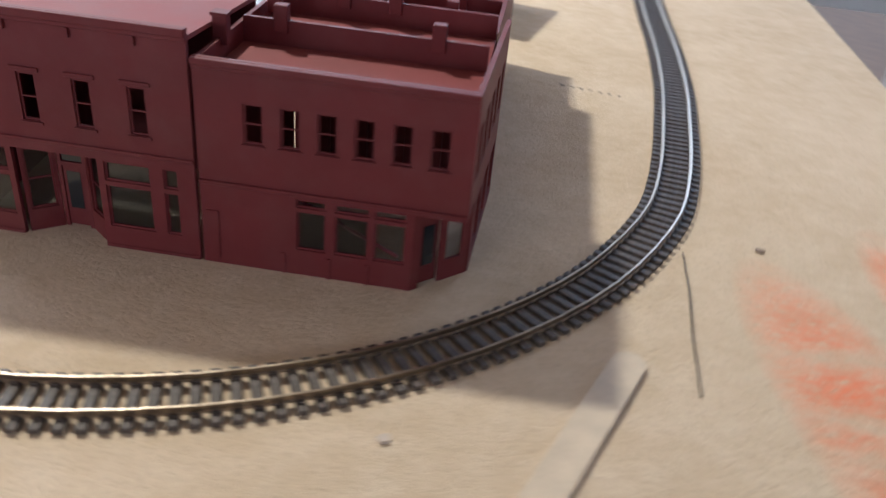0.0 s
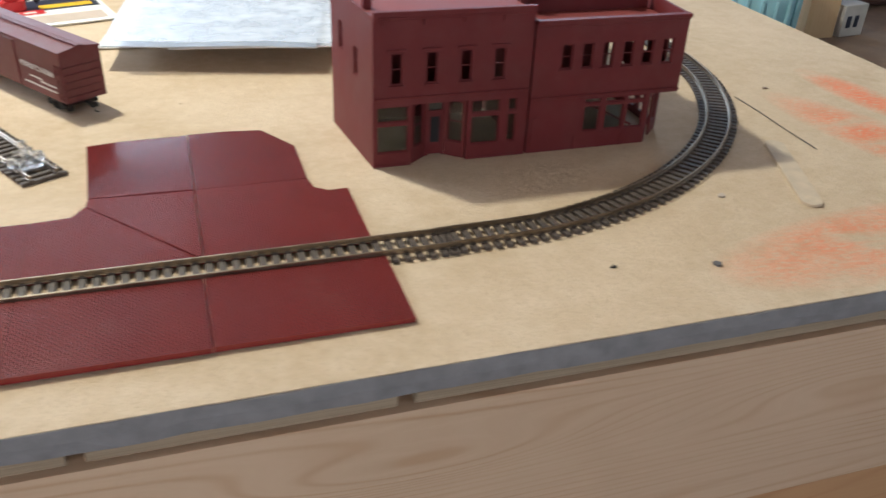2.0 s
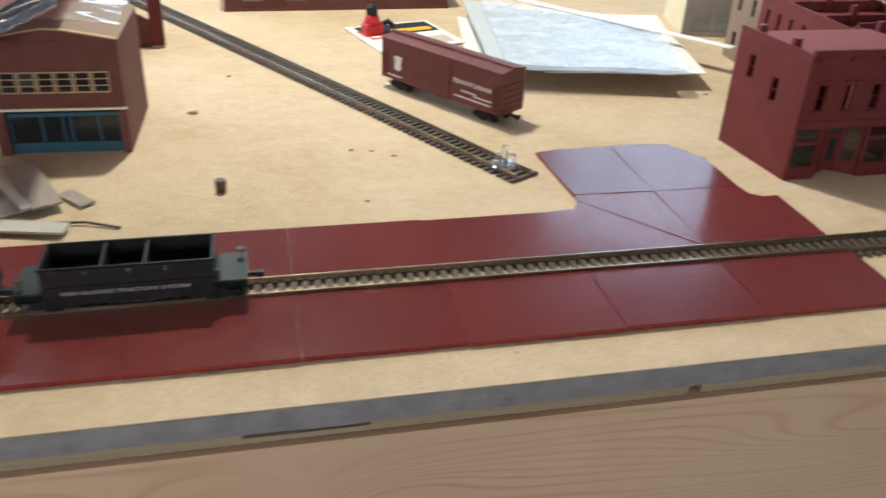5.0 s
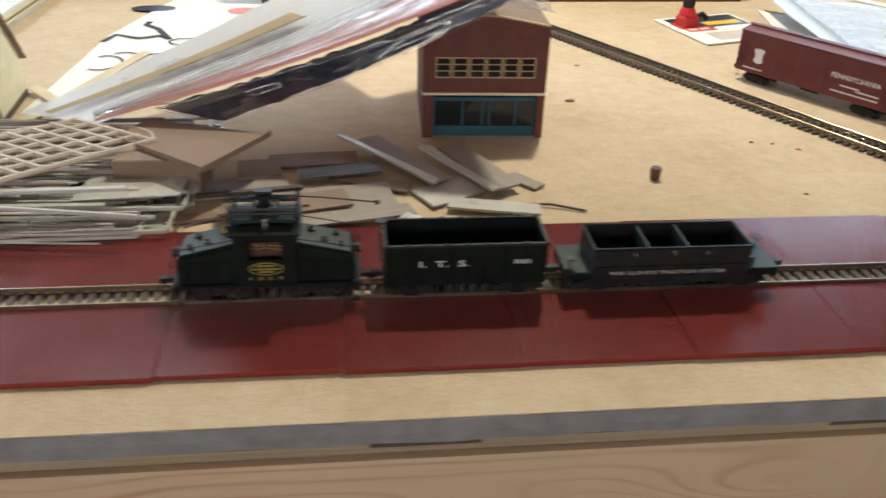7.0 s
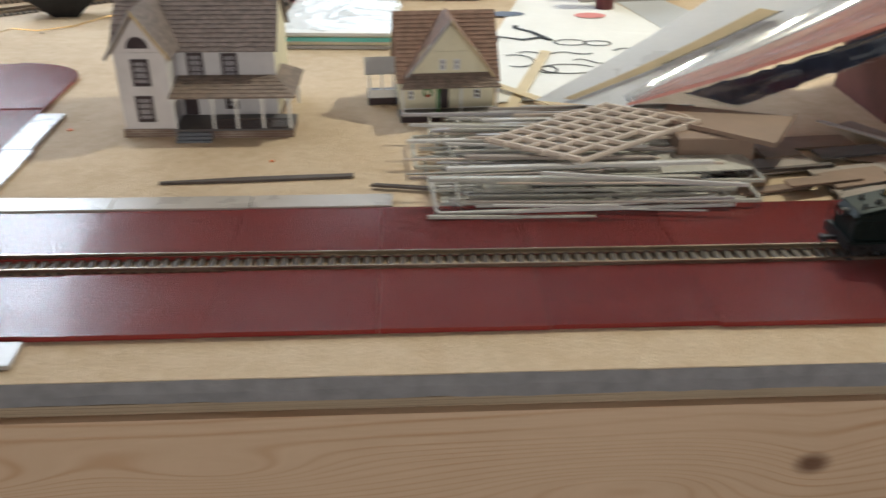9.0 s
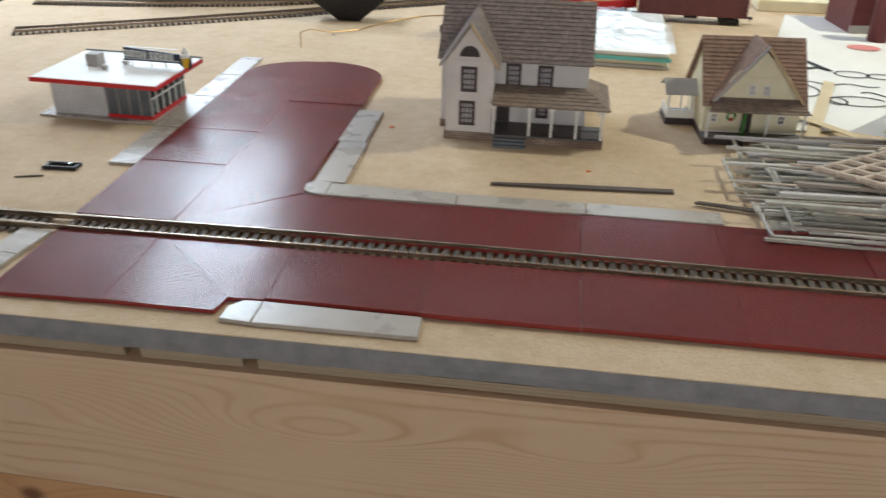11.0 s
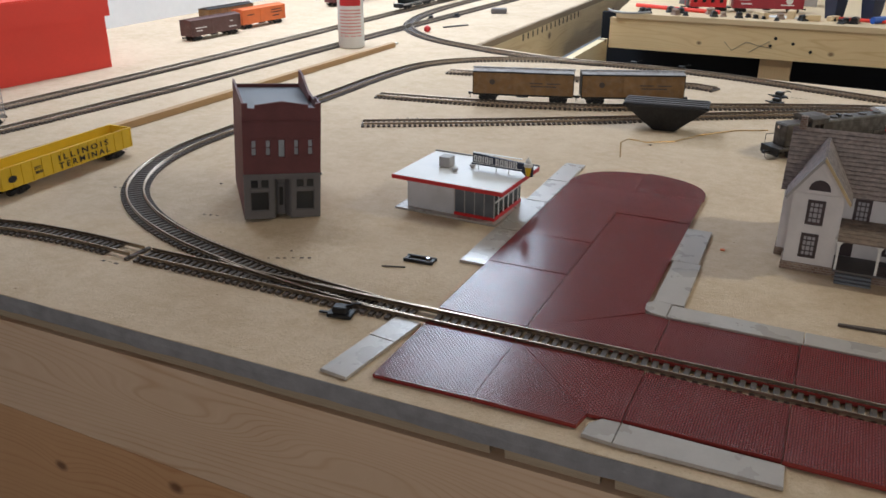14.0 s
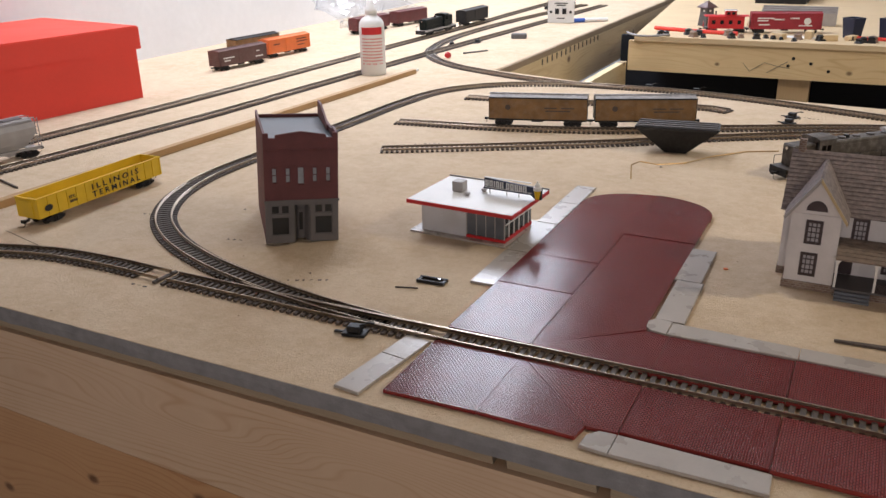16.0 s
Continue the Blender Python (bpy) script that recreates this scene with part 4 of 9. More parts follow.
def wheel(parent, x, y, r, z0=0.0, width=0.0024):
    bm = bmesh.new()
    s = 1 if y > 0 else -1
    prof = ((r * 1.12, 0.0), (r * 1.12, 0.0006), (r, 0.0008), (r, width), (r * 0.8, width), (r * 0.72, width * 0.7), (r * 0.25, width * 0.7), (r * 0.25, width * 1.15), (0.0002, width * 1.15))
    rows = [[bm.verts.new((x + q * math.cos(6.28318 * k / 16), y + s * d, z0 + r + q * math.sin(6.28318 * k / 16))) for k in range(16)] for q, d in prof]
    for u, w in zip(rows, rows[1:]):
        for k in range(16):
            bm.faces.new((u[k], u[(k + 1) % 16], w[(k + 1) % 16], w[k]))
    bm.faces.new(rows[0])
    bm.faces.new(rows[-1])
    return part("wheel", bm, M_STEEL, parent, smooth=False)


def truck(parent, x, r=0.0048, base=0.0095, z0=RAILTOP):
    bm = bmesh.new()
    for s in (-1, 1):
        y0, y1 = (0.0112, 0.0136) if s > 0 else (-0.0136, -0.0112)
        zc = z0 + r
        prism(bm, [(x - base * 1.45, zc - 0.001), (x - base * 0.7, zc - 0.001), (x - base * 0.4, zc - 0.0035), (x + base * 0.4, zc - 0.0035), (x + base * 0.7, zc - 0.001), (x + base * 1.45, zc - 0.001), (x + base * 1.45, zc + 0.0016), (x + base * 0.5, zc + 0.0036), (x - base * 0.5, zc + 0.0036), (x - base * 1.45, zc + 0.0016)], y0, y1, "y")
        for k in (-1, 1):
            box(bm, x + k * base - 0.0016, y1 if s > 0 else y0 - 0.0007, zc - 0.0016, x + k * base + 0.0016, y1 + 0.0007 if s > 0 else y0, zc + 0.0016)
            sweep(bm, [(x + k * 0.0016, s * 0.0140, zc - 0.0025), (x + k * 0.0016, s * 0.0140, zc + 0.0025)], 0.0009, 6)
    box(bm, x - 0.002, -0.0115, z0 + r - 0.001, x + 0.002, 0.0115, z0 + r + 0.004)
    t = part("truck", bm, M_BLACK, parent, "black bogie side frames")
    for k in (-1, 1):
        bm = bmesh.new()
        sweep(bm, [(x + k * base, -0.0112, z0 + r), (x + k * base, 0.0112, z0 + r)], 0.0011, 8)
        part("axle", bm, M_STEEL, t)
        for s in (-1, 1):
            wheel(t, x + k * base, s * 0.0076, r, z0)
    return t


def driving_truck(parent, x, r=0.0053, base=0.0115, z0=RAILTOP):
    """Inside-framed truck: the glossy wheel faces show in front of the frame."""
    bm = bmesh.new()
    for s in (-1, 1):
        y0, y1 = sorted((s * 0.0052, s * 0.0068))
        box(bm, x - base * 1.5, y0, z0 + r - 0.0012, x + base * 1.5, y1, z0 + r + 0.0022)
    box(bm, x - 0.006, -0.0051, z0 + r - 0.001, x + 0.006, 0.0051, 0.0168)
    t = part("truck", bm, M_BLACK, parent, "black truck frame")
    for k in (-1, 1):
        part("axle", sweep(bmesh.new(), [(x + k * base, -0.0112, z0 + r), (x + k * base, 0.0112, z0 + r)], 0.0011, 8), M_STEEL, t)
        for s in (-1, 1):
            wheel(t, x + k * base, s * 0.0076, r, z0, 0.0030)
    for s in (-1, 1):
        part("brake_hanger", block(x - 0.0052, s * 0.0098 - 0.0006, z0 + 0.0040, x + 0.0052, s * 0.0098 + 0.0006, 0.0150), M_BLACK, t)


def coupler(parent, x, s, z=0.0145):
    bm = bmesh.new()
    box(bm, min(x, x + s * 0.006), -0.0013, z - 0.0012, max(x, x + s * 0.006), 0.0013, z + 0.0012, 0.0003)
    box(bm, min(x + s * 0.0055, x + s * 0.0095), -0.0026, z - 0.0018, max(x + s * 0.0055, x + s * 0.0095), 0.0012, z + 0.0018, 0.0004)
    box(bm, min(x + s * 0.0075, x + s * 0.0098), 0.0008, z - 0.0018, max(x + s * 0.0075, x + s * 0.0098), 0.0027, z + 0.0018, 0.0004)
    sweep(bm, [(x + s * 0.006, 0, z - 0.001), (x + s * 0.0065, 0.001, z - 0.006), (x + s * 0.0065, 0.004, z - 0.0075)], 0.0004, 5)
    return part("coupler", bm, M_BLACK, parent)


def side_text(text, size, material, parent, x, y, z, width=None, flip=False, bold=0.0):
    return lettering(text, size, material, parent, pose(x, y, z, 90, 0, 180 if flip else 0), width, bold=bold)


def rod(name, pts, r, material, parent, label="", n=6):
    return part(name, sweep(bmesh.new(), pts, r, n), material, parent, label)


def electric_locomotive(x, y):
    t = thing("electric_locomotive", "dark green model electric locomotive with trolley pole and sloping hoods", "locomotive", x, y, 0)
    part("footplate", block(-0.0495, -0.0155, 0.0170, 0.0495, 0.0155, 0.0188, 0.0004), M_GREEN, t)
    bm = bmesh.new()
    for s in (-1, 1):
        box(bm, -0.046, s * 0.0120 - 0.0009, 0.0150, 0.046, s * 0.0120 + 0.0009, 0.0170)
    part("side_sill", bm, M_BLACK, t)
    for s in (-1, 1):
        hood = bmesh.new()
        prism(hood, [(s * 0.0475, 0.0188), (s * 0.0475, 0.0325), (s * 0.0455, 0.0352), (s * 0.0168, 0.0418), (s * 0.0168, 0.0188)], -0.0128, 0.0128, "y")
        e = [q for q in hood.edges if abs(q.verts[0].co.y - q.verts[1].co.y) < 1e-6 and min(v.co.z for v in q.verts) > 0.03]
        bmesh.ops.bevel(hood, geom=e, offset=0.0014, segments=2, affect="EDGES")
        h = part("hood", hood, M_GREEN, t)
        for k in range(5):
            xa = s * (0.0195 + k * 0.0056)
            for q in (-1, 1):
                box_bm = block(min(xa, xa + s * 0.0042), q * 0.0131 - 0.0003, 0.0212, max(xa, xa + s * 0.0042), q * 0.0131 + 0.0003, 0.0318)
                part("hood_panel", box_bm, M_GREEN, h)
        top = bmesh.new()
        slab(top, [(s * 0.0172, -0.0112, 0.0424), (s * 0.0452, -0.0112, 0.0359), (s * 0.0452, 0.0112, 0.0359), (s * 0.0172, 0.0112, 0.0424)], 0.0004 * s)
        part("hood_lid", top, M_GREENROOF, h, "grey-green hood lid")
        for fx, fy, fr in ((0.024, 0.005, 0.0022), (0.0315, -0.004, 0.0019), (0.0375, 0.005, 0.0017), (0.0405, -0.006, 0.0015)):
            zz = 0.0424 - (fx - 0.0172) * 0.232
            bm = lathe(bmesh.new(), ((fr, 0), (fr, 0.0013), (fr * 0.6, 0.0016), (fr * 0.5, 0.003), (0.0002, 0.0033)), 12, (s * fx, fy, zz))
            part("filler_cap", bm, M_BLACK, h)
        rod("handrail", [(s * 0.0475, 0.0125, 0.0365), (s * 0.046, 0.0128, 0.0398), (s * 0.030, 0.0132, 0.0432), (s * 0.0175, 0.0135, 0.0455)], 0.00035, M_BLACK, t)
        rod("handrail", [(s * 0.0475, -0.0125, 0.0365), (s * 0.046, -0.0128, 0.0398), (s * 0.030, -0.0132, 0.0432), (s * 0.0175, -0.0135, 0.0455)], 0.00035, M_BLACK, t)
        for q in (-1, 1):
            rod("handrail", [(s * 0.0492, q * 0.0135, 0.0185), (s * 0.0505, q * 0.0138, 0.0240), (s * 0.0500, q * 0.0138, 0.0325), (s * 0.0476, q * 0.012, 0.0365)], 0.00035, M_BLACK, t)
            st = bmesh.new()
            box(st, min(s * 0.0455, s * 0.0495), q * 0.0152 - 0.0014, 0.0070, max(s * 0.0455, s * 0.0495), q * 0.0152 + 0.0014, 0.0077)
            box(st, s * 0.0475 - 0.0003, q * 0.0152 - 0.0003, 0.0072, s * 0.0475 + 0.0003, q * 0.0152 + 0.0003, 0.0172)
            part("step", st, M_BLACK, t)
        lamp_bm = bmesh.new()
        sweep(lamp_bm, [(s * 0.0465, 0, 0.0318), (s * 0.0512, 0, 0.0318)], 0.0026, 12)
        hl = part("headlight", lamp_bm, M_BLACK, h)
        part("lens", sweep(bmesh.new(), [(s * 0.0512, 0, 0.0318), (s * 0.0515, 0, 0.0318)], 0.0020, 12), M_CHROME, hl)
        part("end_beam", block(min(s * 0.0492, s * 0.0508), -0.0150, 0.0128, max(s * 0.0492, s * 0.0508), 0.0150, 0.0190), M_BLACK, t)
        coupler(t, s * 0.0505, s)
        rod("air_hose", [(s * 0.0508, 0.0055, 0.0135), (s * 0.0535, 0.0056, 0.0110), (s * 0.0545, 0.0058, 0.0080)], 0.0006, M_BLACK, t)
    # cab
    cab = bmesh.new()
    win = [(0.0075, 0.0155, 0.0255, 0.0265)]
    pierced(cab, pose(-0.0165, -0.0155, 0.0188), 0.033, 0.0307, 0.0009, win)
    pierced(cab, pose(0.0165, 0.0155, 0.0188, 0, 0, 180), 0.033, 0.0307, 0.0009, win)
    ends = [(0.0025, 0.0240, 0.0085, 0.0290), (0.0226, 0.0240, 0.0286, 0.0290)]
    pierced(cab, pose(-0.0165, 0.0146, 0.0188, 0, 0, -90), 0.0292, 0.0307, 0.0009, ends)
    pierced(cab, pose(0.0165, -0.0146, 0.0188, 0, 0, 90), 0.0292, 0.0307, 0.0009, ends)
    c = part("cab", cab, M_GREEN, t)
    part("cab_interior", block(-0.010, -0.008, 0.0190, 0.010, 0.008, 0.0415, 0.0008), M_BROWNCAR, c, "dark red cab fittings seen through the window")
    bm = bmesh.new()
    for k in range(3):
        sweep(bm, [(-0.009, -0.0083, 0.0365 + 0.0022 * k), (0.0, -0.0086, 0.0375 + 0.0022 * k), (0.009, -0.0083, 0.0362 + 0.0022 * k)], 0.0005, 5)
    part("cab_wiring", bm, M_BRASS, c)
    for q in (-1, 1):
        fr = bmesh.new()
        y0, y1 = (q * 0.0155 - 0.0003, q * 0.0155 + 0.0003)
        for a in ((-0.0098, 0.0335, -0.0088, 0.0458), (0.0088, 0.0335, 0.0098, 0.0458), (-0.0098, 0.0335, 0.0098, 0.0343), (-0.0098, 0.0450, 0.0098, 0.0458)):
            box(fr, a[0], y0, a[1], a[2], y1, a[3])
        part("window_frame", fr, M_GREEN, c)
    roof = bmesh.new()
    prism(roof, [(-0.0172, 0.0492), (0.0172, 0.0492), (0.0172, 0.0504), (0.011, 0.0523), (0.0, 0.0530), (-0.011, 0.0523), (-0.0172, 0.0504)], -0.0190, 0.0190, "x")
    part("roof", roof, M_GREEN, t)
    walk_top = part("roof_walk", block(-0.0150, -0.0093, 0.0524, -0.0130, 0.0125, 0.0536), M_GREENROOF, t, "grey slatted roof walk")
    part("walk_bearer", block(0.0130, -0.0093, 0.0524, 0.0150, 0.0125, 0.0536), M_GREENROOF, walk_top)
    for k in range(6):
        part("walk_board", block(-0.0165, -0.0095 + k * 0.0033, 0.0536, 0.0165, -0.0067 + k * 0.0033, 0.0552), M_GREENROOF, walk_top)
    base = bmesh.new()
    for yy in (-0.0075, 0.0085):
        sweep(base, [(-0.0185, yy, 0.0582), (0.0185, yy, 0.0582)], 0.0011, 8)
        sweep(base, [(-0.0185, yy, 0.0605), (0.0185, yy, 0.0605)], 0.0008, 8)
    for xx in (-0.0175, -0.006, 0.006, 0.0175):
        box(base, xx - 0.0009, -0.0085, 0.0552, xx + 0.0009, 0.0095, 0.0590)
    part("trolley_base", base, M_BLACK, t)
    part("trolley_turret", lathe(bmesh.new(), ((0.0042, 0), (0.0042, 0.0022), (0.0030, 0.0030), (0.0030, 0.0052), (0.0044, 0.0056), (0.0044, 0.0070), (0.001, 0.0074)), 14, (0, 0.0005, 0.0590)), M_BLACK, t)
    for s in (-1, 1):
        for yy in (-0.0075, 0.0085):
            rod("horn_post", [(s * 0.0182, yy, 0.0580), (s * 0.0182, yy, 0.0735 if yy < 0 else 0.0640)], 0.0005, M_BLACK, t)
        rod("spring", [(s * 0.003, 0.0005, 0.0645), (s * 0.012, 0.0005, 0.0628)], 0.0010, M_BLACK, t)
    pole = rod("trolley_pole", [(0.002, 0.0005, 0.0652), (0.030, 0.0010, 0.0630), (0.0600, 0.0018, 0.0590)], 0.00045, M_BLACK, t, "thin pole trailing behind")
    part("trolley_shoe", lathe(bmesh.new(), ((0.0012, -0.001), (0.0012, 0.001), (0.0003, 0.0016)), 8, (0.0605, 0.0018, 0.0588)), M_BLACK, pole)
    part("whistle", lathe(bmesh.new(), ((0.0008, 0), (0.0008, 0.0025), (0.0013, 0.0028), (0.0013, 0.0055), (0.0002, 0.0062)), 10, (0.0008, -0.0125, 0.0512)), M_CHROME, t, "bright metal whistle")
    part("bell", lathe(bmesh.new(), ((0.0021, 0), (0.0017, 0.0006), (0.0012, 0.0024), (0.0008, 0.0031), (0.0002, 0.0036)), 12, (-0.0225, 0.003, 0.0419)), M_BRASS, t, "small brass bell")
    # painted oval herald with bars of unreadable writing, and the road number
    for q in (-1, 1):
        her = part("herald", oval(bmesh.new(), 0, 0.0288, 0.0092, 0.0040, q * 0.0156, q * 0.0158), M_YELLOWINK, t, "yellow oval emblem")
        part("herald_field", oval(bmesh.new(), 0, 0.0288, 0.0085, 0.0034, q * 0.01581, q * 0.0159), M_GREEN, her)
        bars([(-0.0050, 0.0050, 0.0303), (-0.0072, 0.0072, 0.0283), (-0.004, 0.004, 0.0266)], 0.0010, 0.0001, M_YELLOWINK, her, pose(0, -0.01605 if q < 0 else 0.01595, 0))
    side_text("1 5 5 9", 0.0030, M_YELLOWINK, t, -0.0088, -0.0157, 0.0217, 0.0176)
    side_text("1 5 5 9", 0.0030, M_YELLOWINK, t, 0.0088, 0.0157, 0.0217, 0.0176, True)
    for xx in (-0.0255, 0.0255):
        driving_truck(t, xx)
    part("trolley_spring_box", block(-0.0048, -0.0022, 0.0665, 0.0048, 0.0032, 0.0682, 0.0004), M_STEEL, t, "dull steel spring plate")
    return t


def frame_rim(bm, x0, x1, y0, y1, z0, z1, w):
    for a in ((x0, y0, x1, y0 + w), (x0, y1 - w, x1, y1), (x0, y0 + w, x0 + w, y1 - w), (x1 - w, y0 + w, x1, y1 - w)):
        box(bm, a[0], a[1], z0, a[2], a[3], z1)
    return bm


def open_wagon(x, y):
    t = thing("open_wagon", "dark green high-sided open wagon with white lettering", "wagon", x, y, 0, group="train behind the locomotive")
    h0, h1, w, L = 0.0150, 0.0405, 0.0155, 0.0450
    bm = bmesh.new()
    frame_rim(bm, -L, L, -w, w, h0, h1, 0.0010)
    part("body", bm, M_GREEN, t)
    part("wagon_floor", block(-L + 0.001, -w + 0.001, h0 + 0.001, L - 0.001, w - 0.001, h0 + 0.003), M_BLACK, t)
    rim = bmesh.new()
    frame_rim(rim, -L - 0.0006, L + 0.0006, -w - 0.0006, w + 0.0006, h1 - 0.0010, h1 + 0.0003, 0.0014)
    part("top_rim", rim, M_GREENROOF, t, "worn paler top rim")
    for k in range(9):
        xx = -L + 0.0012 + k * (2 * L - 0.0024) / 8
        for s in (-1, 1):
            bm = block(xx - 0.0007, s * (w + 0.0005) - 0.0006, h0 + 0.0005, xx + 0.0007, s * (w + 0.0005) + 0.0006, h1 - 0.0010)
            part("rib", bm, M_GREEN, t)
            part("stake_peg", block(xx - 0.0006, s * w - 0.0006, h1 + 0.0003, xx + 0.0006, s * w + 0.0006, h1 + 0.0012), M_GREEN, t)
    part("underframe", block(-L - 0.0015, -0.008, 0.0120, L + 0.0015, 0.008, 0.0152), M_BLACK, t)
    for s in (-1, 1):
        for k in range(3):
            rod("grab_iron", [(s * (L + 0.0002), -0.012, 0.021 + k * 0.005), (s * (L + 0.0018), -0.012, 0.021 + k * 0.005), (s * (L + 0.0018), -0.006, 0.021 + k * 0.005), (s * (L + 0.0002), -0.006, 0.021 + k * 0.005)], 0.0003, M_BLACK, t, n=5)
        coupler(t, s * (L + 0.0005), s)
        truck(t, s * 0.030)
    rod("brake_staff", [(-L - 0.0014, 0.006, 0.018), (-L - 0.0014, 0.006, 0.0445)], 0.0004, M_BLACK, t)
    part("brake_wheel", lathe(bmesh.new(), ((0.0032, 0.0), (0.0036, 0.0004), (0.0032, 0.0008), (0.0006, 0.0006)), 14, (-L - 0.0014, 0.006, 0.0445)), M_BLACK, t)
    for q, f in ((-1, False), (1, True)):
        yy = q * (w + 0.0012)
        side_text("I.  T.  S.", 0.0054, M_WHITEINK, t, -q * -0.0265 if False else (-0.0262 if not f else 0.0262), yy, 0.0275, 0.0270, f, 0.00006)
        side_text("3065", 0.0035, M_WHITEINK, t, 0.0262 if not f else -0.0262, yy, 0.0285, 0.0095, f, 0.00004)
    return t


def dump_wagon(x, y):
    t = thing("dump_wagon", "dark green work wagon with end decks and a divided open box", "wagon", x, y, 0, group="train behind the locomotive")
    L, w = 0.0615, 0.0155
    part("underframe", block(-L, -w, 0.0150, L, w, 0.0192, 0.0003), M_GREEN, t)
    for s in (-1, 1):
        for k in range(7):
            a = s * (0.0475 + k * 0.00205)
            part("deck_board", block(min(a, a + s * 0.0018), -w - 0.0004, 0.0193, max(a, a + s * 0.0018), w + 0.0004, 0.0206), M_GREENROOF, t)
        part("end_sill", block(min(s * L, s * (L + 0.0012)), -w, 0.0140, max(s * L, s * (L + 0.0012)), w, 0.0203), M_BLACK, t)
        coupler(t, s * (L + 0.0008), s)
        truck(t, s * 0.043)
        rod("brake_staff", [(s * (L - 0.002), 0.010 * s, 0.0200), (s * (L - 0.002), 0.010 * s, 0.0260)], 0.0004, M_BLACK, t)
        part("brake_wheel", lathe(bmesh.new(), ((0.0026, 0.0), (0.0030, 0.0004), (0.0026, 0.0007), (0.0005, 0.0005)), 12, (s * (L - 0.002), 0.010 * s, 0.0260)), M_BLACK, t)
        q = bmesh.new()
        box(q, s * 0.0460 - 0.0014, -0.0150, 0.0205, s * 0.0460 + 0.0014, -0.0125, 0.0270)
        part("box_bracket", q, M_GREENROOF, t)
    bm = bmesh.new()
    x0, x1 = -0.0475, 0.0445
    frame_rim(bm, x0, x1, -0.0148, 0.0148, 0.0195, 0.0345, 0.0011)
    bx = part("dump_box", bm, M_BLACK, t)
    part("box_floor", block(x0 + 0.001, -0.0138, 0.0200, x1 - 0.001, 0.0138, 0.0216), M_BLACK, bx)
    rim = bmesh.new()
    frame_rim(rim, x0 - 0.0005, x1 + 0.0005, -0.0153, 0.0153, 0.0338, 0.0350, 0.0013)
    part("box_rim", rim, M_GREEN, bx)
    for xx in (-0.0155, 0.0075):
        part("divider", block(xx - 0.0005, -0.0138, 0.0215, xx + 0.0005, 0.0138, 0.0342), M_GREENROOF, bx)
    for q, f in ((-1, False), (1, True)):
        k = -1 if f else 1
        part("side_sill", block(x0, min(q * 0.0149, q * 0.0157), 0.0120, x1, max(q * 0.0149, q * 0.0157), 0.0232), M_BLACK, t)
        side_text("9003 ILLINOIS TRACTION SYSTEM", 0.0032, M_DIMINK, t, k * -0.0375, q * 0.0159, 0.0182, 0.068, f, 0.00002)
        for word, xx in (("I.", -0.0245), ("T.", -0.0020), ("S", 0.0180)):
            side_text(word, 0.0032, M_DIMINK, t, k * xx, q * 0.0155, 0.0303, None, f, 0.00002)
    rod("truss_rod", [(-0.030, -0.0142, 0.0150), (-0.012, -0.0142, 0.0105), (0.012, -0.0142, 0.0105), (0.030, -0.0142, 0.0150)], 0.0004, M_BLACK, t)
    rod("truss_rod", [(-0.030, 0.0142, 0.0150), (-0.012, 0.0142, 0.0105), (0.012, 0.0142, 0.0105), (0.030, 0.0142, 0.0150)], 0.0004, M_BLACK, t)
    return t


electric_locomotive(0.5275, YC)
open_wagon(0.6365, YC)
dump_wagon(0.7560, YC)


